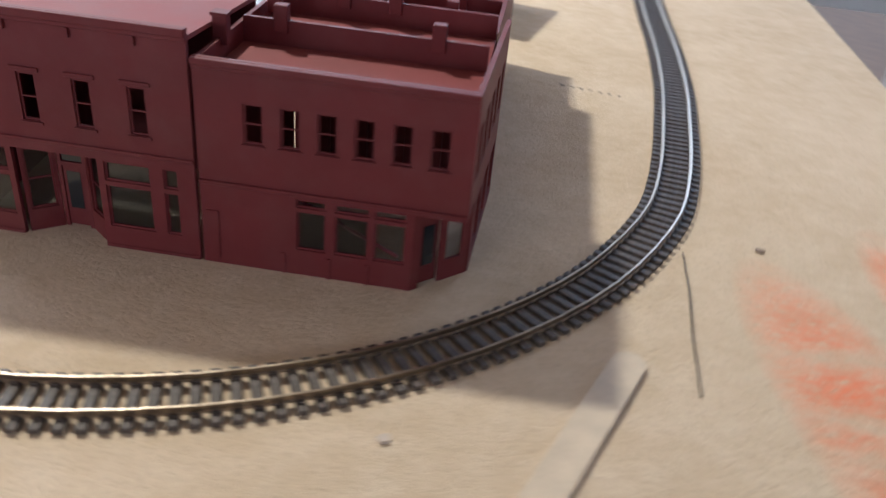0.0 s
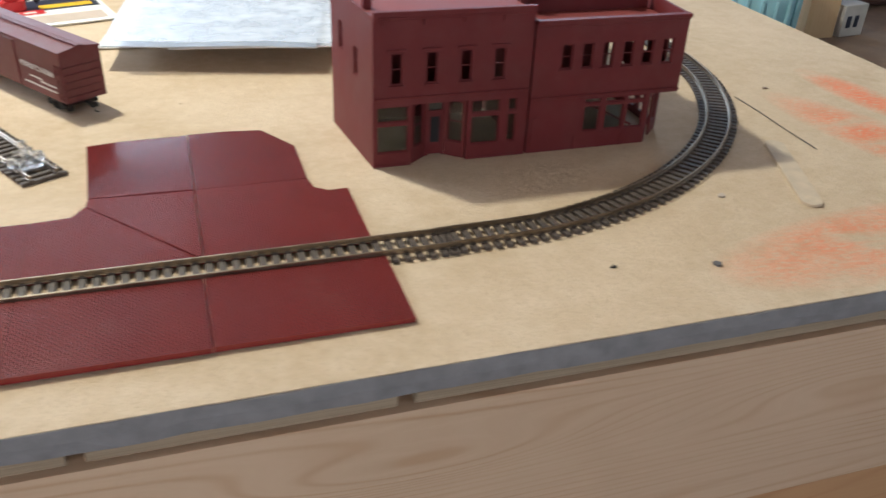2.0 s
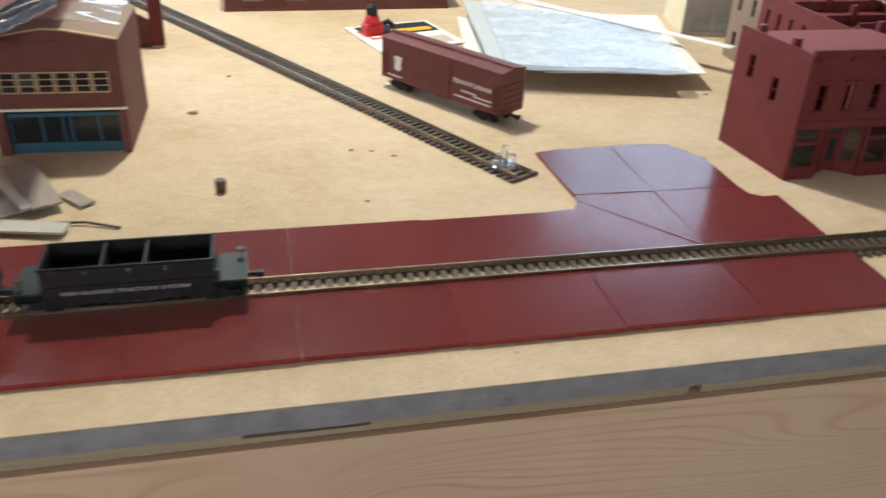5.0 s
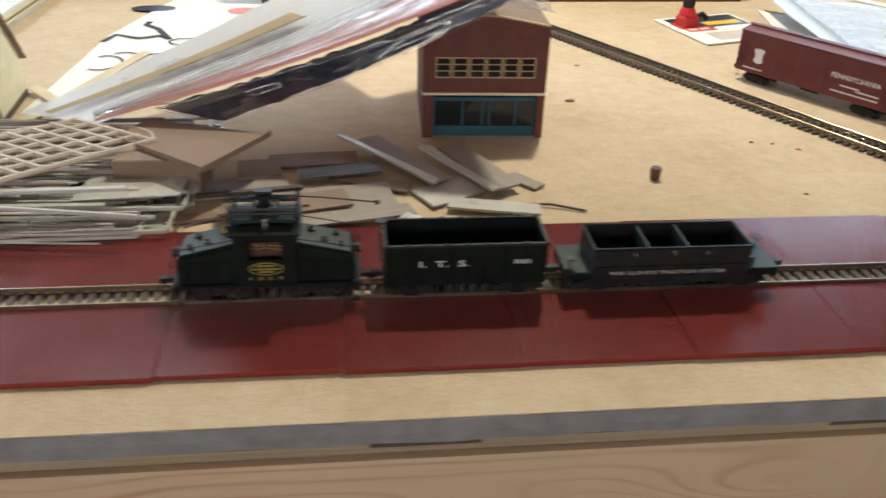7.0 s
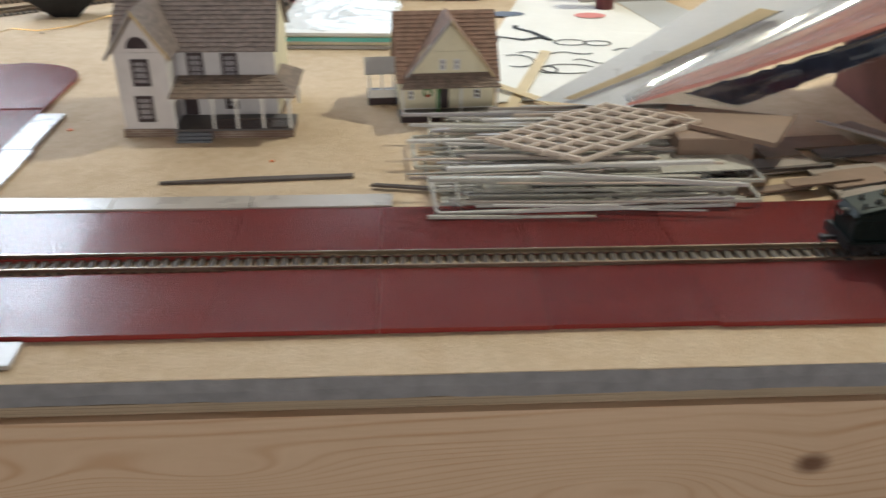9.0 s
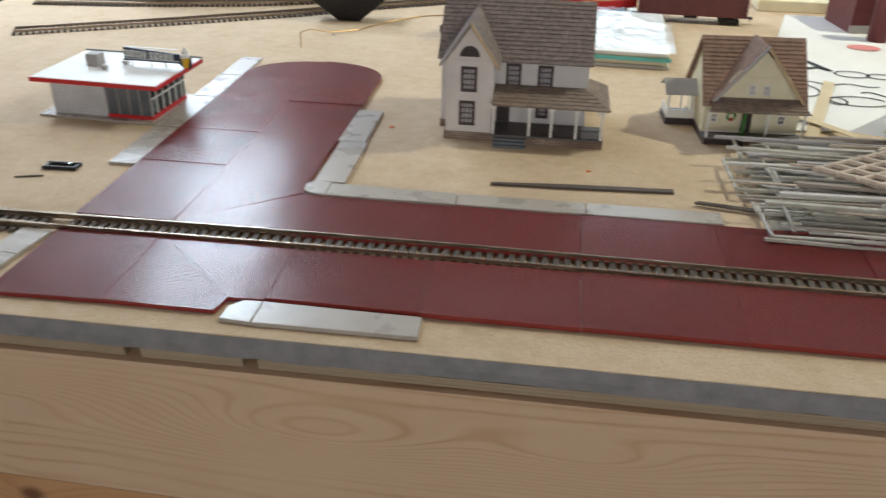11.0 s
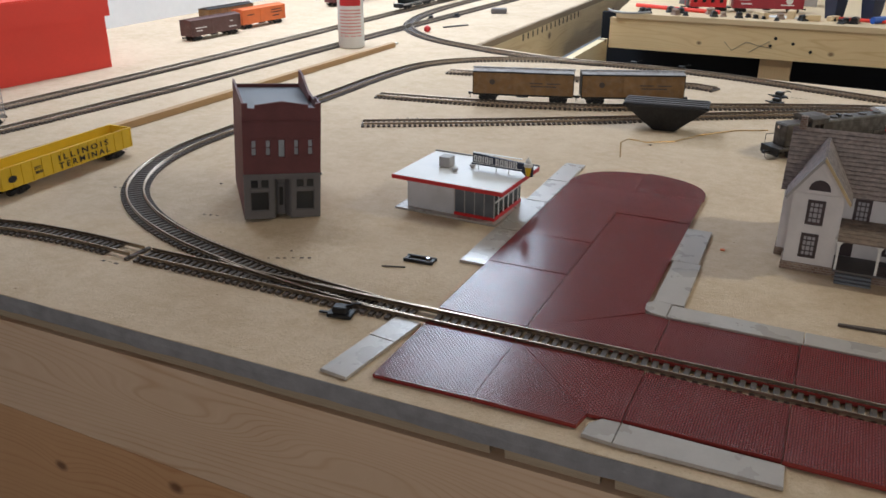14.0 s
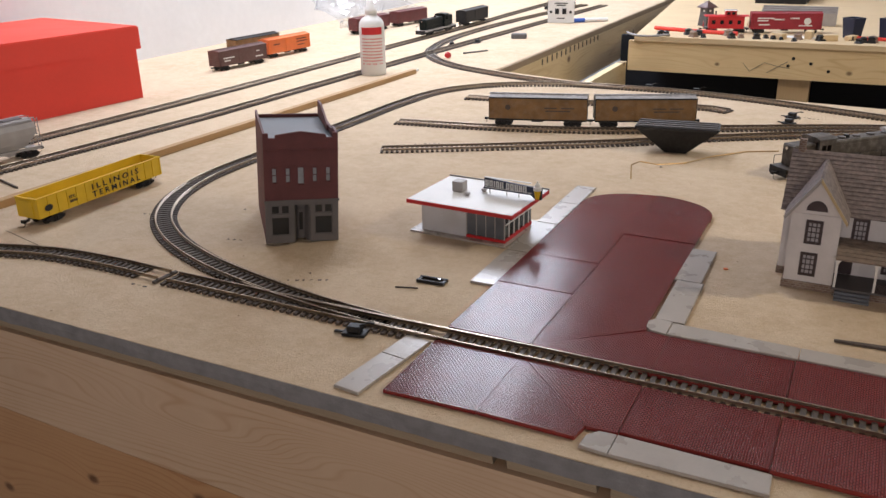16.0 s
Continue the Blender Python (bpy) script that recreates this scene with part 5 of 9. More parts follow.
def box_wagon(label, body, x, y, z, rz, length, height=0.034, width=0.0335, roof_mat=None, group="", marks=(), door=True, wheels=0.0, ink=None, boards=0):
    """A closed van: sides, ends, roof with running boards, doors, ladders and bogies; z is where its wheels stand."""
    t = thing("box_wagon", label, "wagon", x, y, z, rz, group)
    L, w, z0 = length / 2, width / 2, 0.0105
    z1 = z0 + height
    part("body", block(-L, -w, z0, L, w, z1 - 0.002, 0.0003), body, t)
    roof = bmesh.new()
    prism(roof, [(-w - 0.0005, z1 - 0.0022), (w + 0.0005, z1 - 0.0022), (w + 0.0005, z1 - 0.0012), (0, z1 + 0.0012), (-w - 0.0005, z1 - 0.0012)], -L - 0.0004, L + 0.0004, "x")
    part("roof", roof, roof_mat or body, t)
    for k in range(3):
        part("running_board", block(-L - 0.002, -0.0028 + k * 0.0020, z1 + 0.0014, L + 0.002, -0.0012 + k * 0.0020, z1 + 0.0021), roof_mat or body, t)
    ribs = max(6, int(length / 0.011))
    for k in range(1, ribs):
        xx = -L + k * length / ribs
        part("roof_rib", prism(bmesh.new(), [(-w - 0.0007, z1 - 0.0014), (w + 0.0007, z1 - 0.0014), (0, z1 + 0.0014)], xx - 0.0004, xx + 0.0004, "x"), roof_mat or body, t)
    for s in (-1, 1):
        if boards:
            for k in range(boards):
                xx = -L + (k + 0.5) * length / boards
                part("side_board", block(xx - length / boards * 0.44, s * w - 0.0003, z0 + 0.001, xx + length / boards * 0.44, s * w + 0.0003, z1 - 0.0025), body, t)
        if door:
            part("door", block(-0.0145, s * w - 0.0008, z0 + 0.001, 0.0145, s * w + 0.0009, z1 - 0.004, 0.0002), body, t)
            part("door_rail", block(-0.030, s * w - 0.0006, z1 - 0.0042, 0.018, s * w + 0.0012, z1 - 0.0034), body, t)
        for a in (-L + 0.002, L - 0.0075):
            ld = bmesh.new()
            for k in range(6):
                box(ld, a, s * w - 0.0006, z0 + 0.003 + k * 0.0048, a + 0.0055, s * w + 0.0009, z0 + 0.0034 + k * 0.0048)
            for xx in (a, a + 0.0050):
                box(ld, xx, s * w - 0.0006, z0 + 0.002, xx + 0.0004, s * w + 0.0007, z0 + 0.0290)
            part("ladder", ld, body, t)
        bm = bmesh.new()
        for k in range(5):
            box(bm, min(s * L, s * (L + 0.0008)), -w + 0.001, z0 + 0.003 + k * 0.0056, max(s * L, s * (L + 0.0008)), w - 0.001, z0 + 0.0048 + k * 0.0056)
        part("end_ribs", bm, body, t)
        coupler(t, s * L, s, 0.0085)
        truck(t, s * (L - 0.0215), 0.0046, 0.0088, 0.0)
    part("underframe", block(-L + 0.002, -0.004, 0.0082, L - 0.002, 0.004, z0 + 0.0005), M_BLACK, t)
    part("brake_cylinder", sweep(bmesh.new(), [(-0.010, -0.007, 0.0078), (0.008, -0.007, 0.0078)], 0.0023, 8), M_BLACK, t)
    for text, size, xx, zz, wd in marks:
        for q, f in ((-1, False), (1, True)):
            side_text(text, size, ink or M_WHITEINK, t, -xx if f else xx, q * (w + 0.0005), z0 + zz, wd, f, 0.00006)
    return t


def open_gondola(label, body, x, y, z, rz, length, marks, ink):
    t = thing("gondola_wagon", label, "wagon", x, y, z, rz)
    L, w, z0, z1 = length / 2, 0.0165, 0.0105, 0.0335
    part("body", frame_rim(bmesh.new(), -L, L, -w, w, z0, z1, 0.0011), body, t)
    part("wagon_floor", block(-L + 0.001, -w + 0.001, z0, L - 0.001, w - 0.001, z0 + 0.0016), body, t)
    part("top_rim", frame_rim(bmesh.new(), -L - 0.0007, L + 0.0007, -w - 0.0007, w + 0.0007, z1 - 0.0008, z1 + 0.0006, 0.0022), body, t)
    for s in (-1, 1):
        for k in range(15):
            xx = -L + 0.001 + k * (length - 0.002) / 14
            part("rib", block(xx - 0.0006, s * w - 0.0010, z0 + 0.0008, xx + 0.0006, s * w + 0.0010, z1 - 0.0008), body, t)
        part("end_panel", block(min(s * L, s * (L + 0.0012)), -0.010, z0 + 0.003, max(s * L, s * (L + 0.0012)), 0.010, z1 - 0.003), body, t)
        coupler(t, s * L, s, 0.0085)
        truck(t, s * (L - 0.024), 0.0046, 0.0088, 0.0)
    part("underframe", block(-L + 0.002, -0.005, 0.0082, L - 0.002, 0.005, z0), M_BLACK, t)
    for text, size, xx, zz, wd in marks:
        side_text(text, size, ink, t, xx, -w - 0.0012, z0 + zz, wd, False, 0.0002)
    her = part("emblem", oval(bmesh.new(), -L + 0.014, z0 + 0.010, 0.0055, 0.0038, -w - 0.0013, -w - 0.0011), M_BLACKINK, t, "dark oval emblem")
    return t


pr = box_wagon("oxide red boxcar with white lettering standing on the board", M_BOXCAR, 1.012, 0.4260, 0, -55.4, 0.153, 0.0405,
               marks=(("PENNSYLVANIA", 0.0062, 0.0200, 0.0185, 0.046), ))
for q in (-1, 1):
    kx = prism(bmesh.new(), [(-0.058, 0.0225), (-0.0535, 0.0205), (-0.049, 0.0225), (-0.0495, 0.0290), (-0.048, 0.0345), (-0.0535, 0.0355), (-0.059, 0.0345), (-0.0575, 0.0290)], q * 0.0169, q * 0.0172, "y")
    part("emblem", kx, M_WHITEINK, pr, "white shield-shaped emblem")
    bars([(0.030, 0.048, 0.0225), (0.022, 0.066, 0.0165), (0.045, 0.066, 0.0205), (-0.068, -0.048, 0.0145)], 0.0012, 0.0003, M_WHITEINK, pr, pose(0, q * 0.0171 - 0.0001, 0))

open_gondola("bright yellow gondola with black lettering", M_YELLOW, -0.7870, 0.2510, 0, 91.0, 0.190,
             (("I L L I N O I S", 0.0092, -0.0180, 0.0125, 0.074), ("T E R M I N A L", 0.0092, -0.0190, 0.0035, 0.076), ("ITC", 0.0040, -0.052, 0.0120, 0.009), ("3843", 0.0040, -0.052, 0.0070, 0.011)), M_BLACKINK)
reefer = dict(roof_mat=M_SPECKROOF, group="reefers on the siding", boards=22)
box_wagon("weathered tan reefer with grey-brown roof", M_TAN, -0.4270, 0.8040, 0.0059, 15.5, 0.150, 0.0365, marks=(), **reefer)
box_wagon("weathered tan reefer with grey-brown roof", M_TAN, -0.2745, 0.8560, 0.0059, 22.0, 0.150, 0.0365, marks=(), **reefer)

for r in [o for o in bpy.data.objects if o.name.startswith("box_wagon") and o.get("group") == "reefers on the siding"]:
    for q in (-1, 1):
        part("side_sill", block(-0.0755, q * 0.0171 - 0.0006, 0.0098, 0.0755, q * 0.0171 + 0.0006, 0.0122), M_BLACK, r, "black side sill")
        part("eave_strip", block(-0.0755, q * 0.0175 - 0.0006, 0.0436, 0.0755, q * 0.0175 + 0.0006, 0.0456), M_BLACK, r, "black eave strip")
        part("end_trim", block(min(q * 0.0750, q * 0.0758), -0.0172, 0.0106, max(q * 0.0750, q * 0.0758), 0.0172, 0.0450), M_BLACK, r, "black end")
        part("emblem", oval(bmesh.new(), -0.046, 0.0300, 0.0042, 0.0042, q * 0.0174, q * 0.0176), M_TWIG, r, "dark round emblem")
        bars([(0.010, 0.030, 0.0290), (0.036, 0.056, 0.0290), (0.012, 0.050, 0.0245)], 0.0016, 0.0003, M_TWIG, r, pose(0, q * 0.01755 - 0.00015, 0))

# wagons stored at the back
bw = box_wagon("brown boxcar stored against the wall", M_BROWNCAR, -1.268, 1.105, 0, 84.0, 0.150, 0.034, group="stored wagons")
ow = box_wagon("orange boxcar stored against the wall", M_ORANGE, -1.275, 1.290, 0, 84.0, 0.148, 0.034, group="stored wagons", ink=M_BLACKINK)
bars([(-0.062, -0.030, 0.026), (-0.060, -0.042, 0.020), (0.040, 0.050, 0.030), (0.036, 0.060, 0.018)], 0.0022, 0.0004, M_WHITEINK, bw, pose(0, -0.0176, 0))
bars([(-0.058, -0.036, 0.030), (0.024, 0.060, 0.034), (0.024, 0.062, 0.028), (0.026, 0.050, 0.020)], 0.0022, 0.0004, M_BLACKINK, ow, pose(0, -0.0176, 0))
box_wagon("dull yellow boxcar behind the brown one", M_TAN, -1.355, 1.270, 0, 84.0, 0.150, 0.034, group="stored wagons", roof_mat=M_BLACK)
box_wagon("dark red boxcar at the far end", M_BOXCAR, -1.300, 1.730, 0, 82.0, 0.150, 0.034, group="stored wagons")
box_wagon("dark red boxcar at the far end", M_BOXCAR, -1.275, 1.920, 0, 82.0, 0.150, 0.034, group="stored wagons")
box_wagon("black wagon on the yard track", M_BLACK, -1.075, 1.955, 0.0059, 88.0, 0.150, 0.034, group="stored wagons", marks=())
box_wagon("brown boxcar standing behind the card house", M_BOXCAR, 0.256, 0.835, 0, -3.0, 0.142, 0.034)


def hood_diesel(label, body, x, y, z, rz, length, strip=None):
    t = thing("diesel_locomotive", label, "locomotive", x, y, z, rz)
    L = length / 2
    part("footplate", block(-L, -0.0165, 0.0115, L, 0.0165, 0.0145, 0.0003), strip or body, t)
    part("long_hood", block(-L * 0.86, -0.0110, 0.0145, L * 0.25, 0.0110, 0.0425, 0.0016), body, t)
    part("short_hood", block(L * 0.52, -0.0110, 0.0145, L * 0.88, 0.0110, 0.0425, 0.0016), body, t)
    cab = bmesh.new()
    holes = [(0.004, 0.018, 0.0105, 0.026), (0.0125, 0.018, 0.0185, 0.026)]
    pierced(cab, pose(L * 0.25, -0.0160, 0.0145), L * 0.27, 0.0320, 0.001, [h for h in holes if h[2] < L * 0.27])
    pierced(cab, pose(L * 0.52, 0.0160, 0.0145, 0, 0, 180), L * 0.27, 0.0320, 0.001, [h for h in holes if h[2] < L * 0.27])
    pierced(cab, pose(L * 0.25 + 0.0005, 0.0150, 0.0145, 0, 0, -90), 0.030, 0.0320, 0.001, [(0.002, 0.022, 0.007, 0.029), (0.023, 0.022, 0.028, 0.029)])
    pierced(cab, pose(L * 0.52 - 0.0005, -0.0150, 0.0145, 0, 0, 90), 0.030, 0.0320, 0.001, [(0.002, 0.022, 0.007, 0.029), (0.023, 0.022, 0.028, 0.029)])
    part("cab", cab, body, t)
    part("cab_roof", prism(bmesh.new(), [(-0.0170, 0.0465), (0.0170, 0.0465), (0.0165, 0.0480), (0.009, 0.0500), (-0.009, 0.0500), (-0.0165, 0.0480)], L * 0.25 - 0.001, L * 0.52 + 0.001, "x"), body, t)
    for k in range(4):
        xx = -L * 0.75 + k * L * 0.25
        part("roof_fan", lathe(bmesh.new(), ((0.0050, 0), (0.0050, 0.0020), (0.0040, 0.0024), (0.0008, 0.0020)), 14, (xx, 0, 0.0424)), M_GREYPAINT, t)
    part("exhaust_pipe", block(-L * 0.1, -0.003, 0.0424, -L * 0.1 + 0.004, 0.003, 0.0465), M_BLACK, t)
    for s in (-1, 1):
        part("door_panel", block(-L * 0.82, s * 0.0110 - 0.0004, 0.0170, L * 0.22, s * 0.0110 + 0.0004, 0.0370), body, t)
        n = 6
        for k in range(n):
            xx = -L * 0.95 + k * (L * 1.9) / (n - 1)
            rod("handrail_post", [(xx, s * 0.0158, 0.0145), (xx, s * 0.0158, 0.0255)], 0.0004, M_BLACK, t, n=5)
        rod("handrail", [(-L * 0.95, s * 0.0158, 0.0255), (L * 0.95, s * 0.0158, 0.0255)], 0.0004, M_BLACK, t, n=5)
        part("pilot", block(min(s * L, s * (L + 0.0015)), -0.0150, 0.0050, max(s * L, s * (L + 0.0015)), 0.0150, 0.0150), M_BLACK, t)
        coupler(t, s * (L + 0.001), s, 0.0085)
        truck(t, s * L * 0.62, 0.0052, 0.0120, 0.0)
        part("headlight", sweep(bmesh.new(), [(s * L * 0.87, 0, 0.038), (s * (L * 0.87 + 0.004), 0, 0.038)], 0.0020, 10), M_CHROME, t)
    part("fuel_tank", block(-0.020, -0.0130, 0.0045, 0.020, 0.0130, 0.0118, 0.0008), M_BLACK, t)
    return t


M_DIESEL = plain("grimy_brown_black", (0.055, 0.043, 0.034), 0.6, var=0.35, scale=50, fine=400, bump=0.2, dust=0.25)
hood_diesel("grimy brown-black model diesel behind the card house", M_DIESEL, 0.008, 0.735, 0, 226.0, 0.185)
hood_diesel("dark green diesel with pale stripe on the yard track", M_GREEN, -1.082, 1.730, 0.0059, 88.0, 0.175, M_GREYCAR)
hood_diesel("black model diesel at the far end of the yard", M_BLACK, -0.960, 2.420, 0.0059, 84.0, 0.180)


def hopper_wagon(label, body, x, y, z, rz, length):
    t = thing("covered_hopper", label, "wagon", x, y, z, rz)
    L = length / 2
    # bulging side sheets, sloping in at both ends towards the bottom
    section = [(0.0, 0.0560), (0.0095, 0.0552), (0.0150, 0.0510), (0.0178, 0.0440), (0.0185, 0.0350), (0.0176, 0.0250), (0.0140, 0.0170), (0.0, 0.0160)]
    ring = section + [(-y, z) for y, z in section[-2:0:-1]]
    bm = bmesh.new()
    ends = []
    for s in (-1, 1):
        ends.append([bm.verts.new((s * (L - 0.006 - max(0.0, 0.036 - z) * 1.1), y, z)) for y, z in ring])
    n = len(ring)
    for k in range(n):
        bm.faces.new((ends[0][k], ends[1][k], ends[1][(k + 1) % n], ends[0][(k + 1) % n]))
    bm.faces.new(ends[0])
    bm.faces.new(ends[1][::-1])
    bmesh.ops.recalc_face_normals(bm, faces=bm.faces[:])
    part("body", bm, body, t)
    for s in (-1, 1):
        part("roof_walk", block(-L + 0.004, s * 0.0125 - 0.0018, 0.0562, L - 0.004, s * 0.0125 + 0.0018, 0.0572), body, t)
        part("side_sill", block(-L + 0.003, s * 0.0150 - 0.0012, 0.0125, L - 0.003, s * 0.0150 + 0.0012, 0.0158), body, t)
    for k in range(4):
        part("hatch_cover", block(-L + 0.014 + k * (length - 0.028) / 4, -0.0070, 0.0562, -L + 0.012 + (k + 1) * (length - 0.028) / 4, 0.0070, 0.0580, 0.0006), M_GREYPAINT, t, "dark grey hatch cover")
    for k in range(3):
        xx = -L + 0.045 + k * (length - 0.090) / 2
        part("outlet", prism(bmesh.new(), [(xx - 0.013, 0.0165), (xx + 0.013, 0.0165), (xx + 0.005, 0.0080), (xx - 0.005, 0.0080)], -0.012, 0.012, "y"), body, t)
    for s in (-1, 1):
        for y0 in (-0.0150, 0.0070):
            ladder = rod("ladder", [(s * L, y0, 0.0125), (s * L, y0, 0.0565)], 0.0006, body, t)
            rod("stile", [(s * L, y0 + 0.0080, 0.0125), (s * L, y0 + 0.0080, 0.0565)], 0.0006, body, ladder)
            for k in range(8):
                rod("rung", [(s * L, y0, 0.0150 + k * 0.0055), (s * L, y0 + 0.0080, 0.0150 + k * 0.0055)], 0.0005, body, ladder)
        part("end_platform", block(min(s * (L - 0.014), s * L), -0.0165, 0.0110, max(s * (L - 0.014), s * L), 0.0165, 0.0124), body, t)
        coupler(t, s * L, s, 0.0085)
        truck(t, s * (L - 0.017), 0.0046, 0.0088, 0.0)
    return t


hopper_wagon("pale grey covered hopper on the yard board", M_GREYCAR, -1.058, 0.305, 0, 82.0, 0.150)


def trolley_car(x, y, rz):
    t = thing("trolley_car", "red and cream model trolley car behind the card house", "tram", x, y, 0, rz)
    L, w = 0.066, 0.0155
    part("lower_body", block(-L, -w, 0.0095, L, w, 0.0220, 0.0006), M_DQRED, t)
    wall = bmesh.new()
    n = 9
    holes = [(0.004 + k * 0.0142, 0.0022, 0.004 + k * 0.0142 + 0.0105, 0.0115) for k in range(n)]
    pierced(wall, pose(-L, -w, 0.0220), 2 * L, 0.0140, 0.001, holes)
    pierced(wall, pose(L, w, 0.0220, 0, 0, 180), 2 * L, 0.0140, 0.001, holes)
    part("window_band", wall, M_DQRED, t)
    part("end_panel", block(-L, -w + 0.001, 0.022, -L + 0.001, w - 0.001, 0.036), M_DQRED, t)
    part("end_panel", block(L - 0.001, -w + 0.001, 0.022, L, w - 0.001, 0.036), M_DQRED, t)
    part("seats", block(-L + 0.004, -w + 0.004, 0.0205, L - 0.004, w - 0.004, 0.0255), M_BROWNCAR, t)
    part("roof", prism(bmesh.new(), [(-w - 0.0008, 0.0360), (w + 0.0008, 0.0360), (w, 0.0385), (0.009, 0.0410), (-0.009, 0.0410), (-w, 0.0385)], -L - 0.001, L + 0.001, "x"), M_GREYCAR, t)
    part("cream_stripe", block(-L - 0.0002, -w - 0.0003, 0.0214, L + 0.0002, w + 0.0003, 0.0224), M_CREAM, t)
    for s in (-1, 1):
        truck(t, s * 0.042, 0.0046, 0.0085, 0.0)
    return t


trolley_car(0.118, 0.845, 24.0)


# ---- model buildings ----
def sash(parent, m, x0, z0, x1, z1, frame_mat, pane_mat, bars_x=0, bars_z=1, depth=0.0008, back=0.0010, w=0.0009, bar=0.35):
    """A window set into an opening: pane behind, frame and glazing bars in front; no pane where the sash is empty."""
    cols, rows = bars_x + 1, bars_z + 1
    cw, ch = (x1 - x0 - w) / cols, (z1 - z0 - w) / rows
    g = bar * w
    panes = [(w + i * cw if i == 0 else w * 0.5 + i * cw + g, w + k * ch if k == 0 else w * 0.5 + k * ch + g, (x1 - x0 - w) if i == cols - 1 else w * 0.5 + (i + 1) * cw - g, (z1 - z0 - w) if k == rows - 1 else w * 0.5 + (k + 1) * ch - g) for i in range(cols) for k in range(rows)]
    bm = pierced(bmesh.new(), pose(x0, back, z0), x1 - x0, z1 - z0, depth, panes)
    win = part("window", bm, frame_mat, parent, m=m)
    if pane_mat is None:
        return win
    pane = part("pane", block(x0 + w * 0.5, back + depth, z0 + w * 0.5, x1 - w * 0.5, back + depth + 0.0003, z1 - w * 0.5), pane_mat, win)
    if pane_mat in (M_CLEAR, M_GLAZE):
        pane.visible_shadow = False
    return win


def red_block():
    t = thing("commercial_building", "unpainted brick-red plastic shop building with two fronts", "model building", 1.243, 0.217, 0)
    # west front
    H1, H2, D = 0.107, 0.0965, 0.088
    ups = [(x, 0.0580, x + 0.0080, 0.0795) for x in (0.0120, 0.0360, 0.0600, 0.0840)]
    shop = [(0.0025, 0.0100, 0.0245, 0.0300), (0.0025, 0.0320, 0.0245, 0.0435), (0.027, 0.0, 0.0665, 0.0440), (0.0695, 0.0110, 0.0905, 0.0320), (0.0695, 0.0340, 0.0905, 0.0435), (0.0965, 0.0110, 0.1030, 0.0320), (0.0965, 0.0340, 0.1030, 0.0435)]
    w = part("front_wall", pierced(bmesh.new(), pose(0, 0, 0), 0.111, H1, 0.0022, ups + shop), M_RED, t)
    for u in ups:
        sash(w, pose(0, 0, 0), *u, M_RED, None)
        part("lintel", block(u[0] - 0.0025, -0.0009, u[3] + 0.0008, u[2] + 0.0025, 0, u[3] + 0.0028, 0.0002), M_RED, w)
        part("window_sill", block(u[0] - 0.0012, -0.0008, u[1] - 0.0014, u[2] + 0.0012, 0, u[1] - 0.0002), M_RED, w)
    for u in (shop[0], shop[1], shop[3], shop[4], shop[5], shop[6]):
        sash(w, pose(0, 0, 0), *u, M_RED, M_GLAZE, 0, 0)
    # recessed entrance with slanting sides
    rec = pierced(bmesh.new(), pose(0.0404, 0.0120, 0), 0.0137, 0.0440, 0.0014, [(0.0018, 0.0, 0.0119, 0.0318), (0.0018, 0.0338, 0.0119, 0.0415)])
    r = part("entrance_recess", rec, M_RED, w)
    slant = math.degrees(math.atan2(0.0096, 0.0119))
    for m in (pose(0.0284, 0.0024, 0, 0, 0, slant), pose(0.0542, 0.0120, 0, 0, 0, -slant)):
        hole = (0.0018, 0.0110, 0.0134, 0.0415)
        sw = part("slanting_wall", pierced(bmesh.new(), m, 0.0152, 0.0440, 0.0012, [hole]), M_RED, r)
        sash(sw, m, *hole, M_RED, M_GLAZE, 0, 1)
    d = part("door", block(0.0424, 0.0126, 0.001, 0.0521, 0.0134, 0.0316), M_RED, r)
    part("door_pane", block(0.0440, 0.0123, 0.0100, 0.0505, 0.0125, 0.0290), M_SMOKE, d)
    part("transom_pane", block(0.0424, 0.0128, 0.0340, 0.0521, 0.0132, 0.0413), M_SMOKE, r)
    part("recess_ceiling", prism(bmesh.new(), [(0.0272, 0.0024), (0.0663, 0.0024), (0.0543, 0.0133), (0.0402, 0.0133)], 0.0442, 0.0452), M_RED, r)
    for z0, z1, o in ((H1 - 0.0035, H1, 0.0020), (H1 - 0.0055, H1 - 0.0035, 0.0011), (0.0480, 0.0500, 0.0010), (0.0, 0.0020, 0.0006)):
        for a, b in (((0.0, 0.027), (0.0665, 0.111)) if z1 < 0.01 else ((0.0, 0.111),)):
            part("cornice", block(a, -o, z0, b, 0, z1, 0.0003), M_RED, w)
    for k in range(4):
        part("bracket", block(0.006 + k * 0.0275, -0.0014, H1 - 0.0095, 0.0075 + k * 0.0275, 0, H1 - 0.0055), M_RED, w)
    # west side wall
    side = part("side_wall", pierced(bmesh.new(), pose(-0.010, D, 0, 0, 0, -83.6), 0.0885, 0.1035, 0.0022, [(0.018, 0.064, 0.0255, 0.084), (0.0505, 0.055, 0.058, 0.075)]), M_RED, t)
    for u in ((0.018, 0.064, 0.0255, 0.084), (0.0505, 0.055, 0.058, 0.075)):
        sash(side, pose(-0.010, D, 0, 0, 0, -83.6), *u, M_RED, None)
    part("back_wall", block(-0.0095, D - 0.002, 0, 0.110, D, 0.096), M_RED, t)
    rf = prism(bmesh.new(), [(0.0005, 0.0025), (0.1105, 0.0025), (0.1105, D - 0.003), (-0.0075, D - 0.003)], 0.1015, 0.1035)
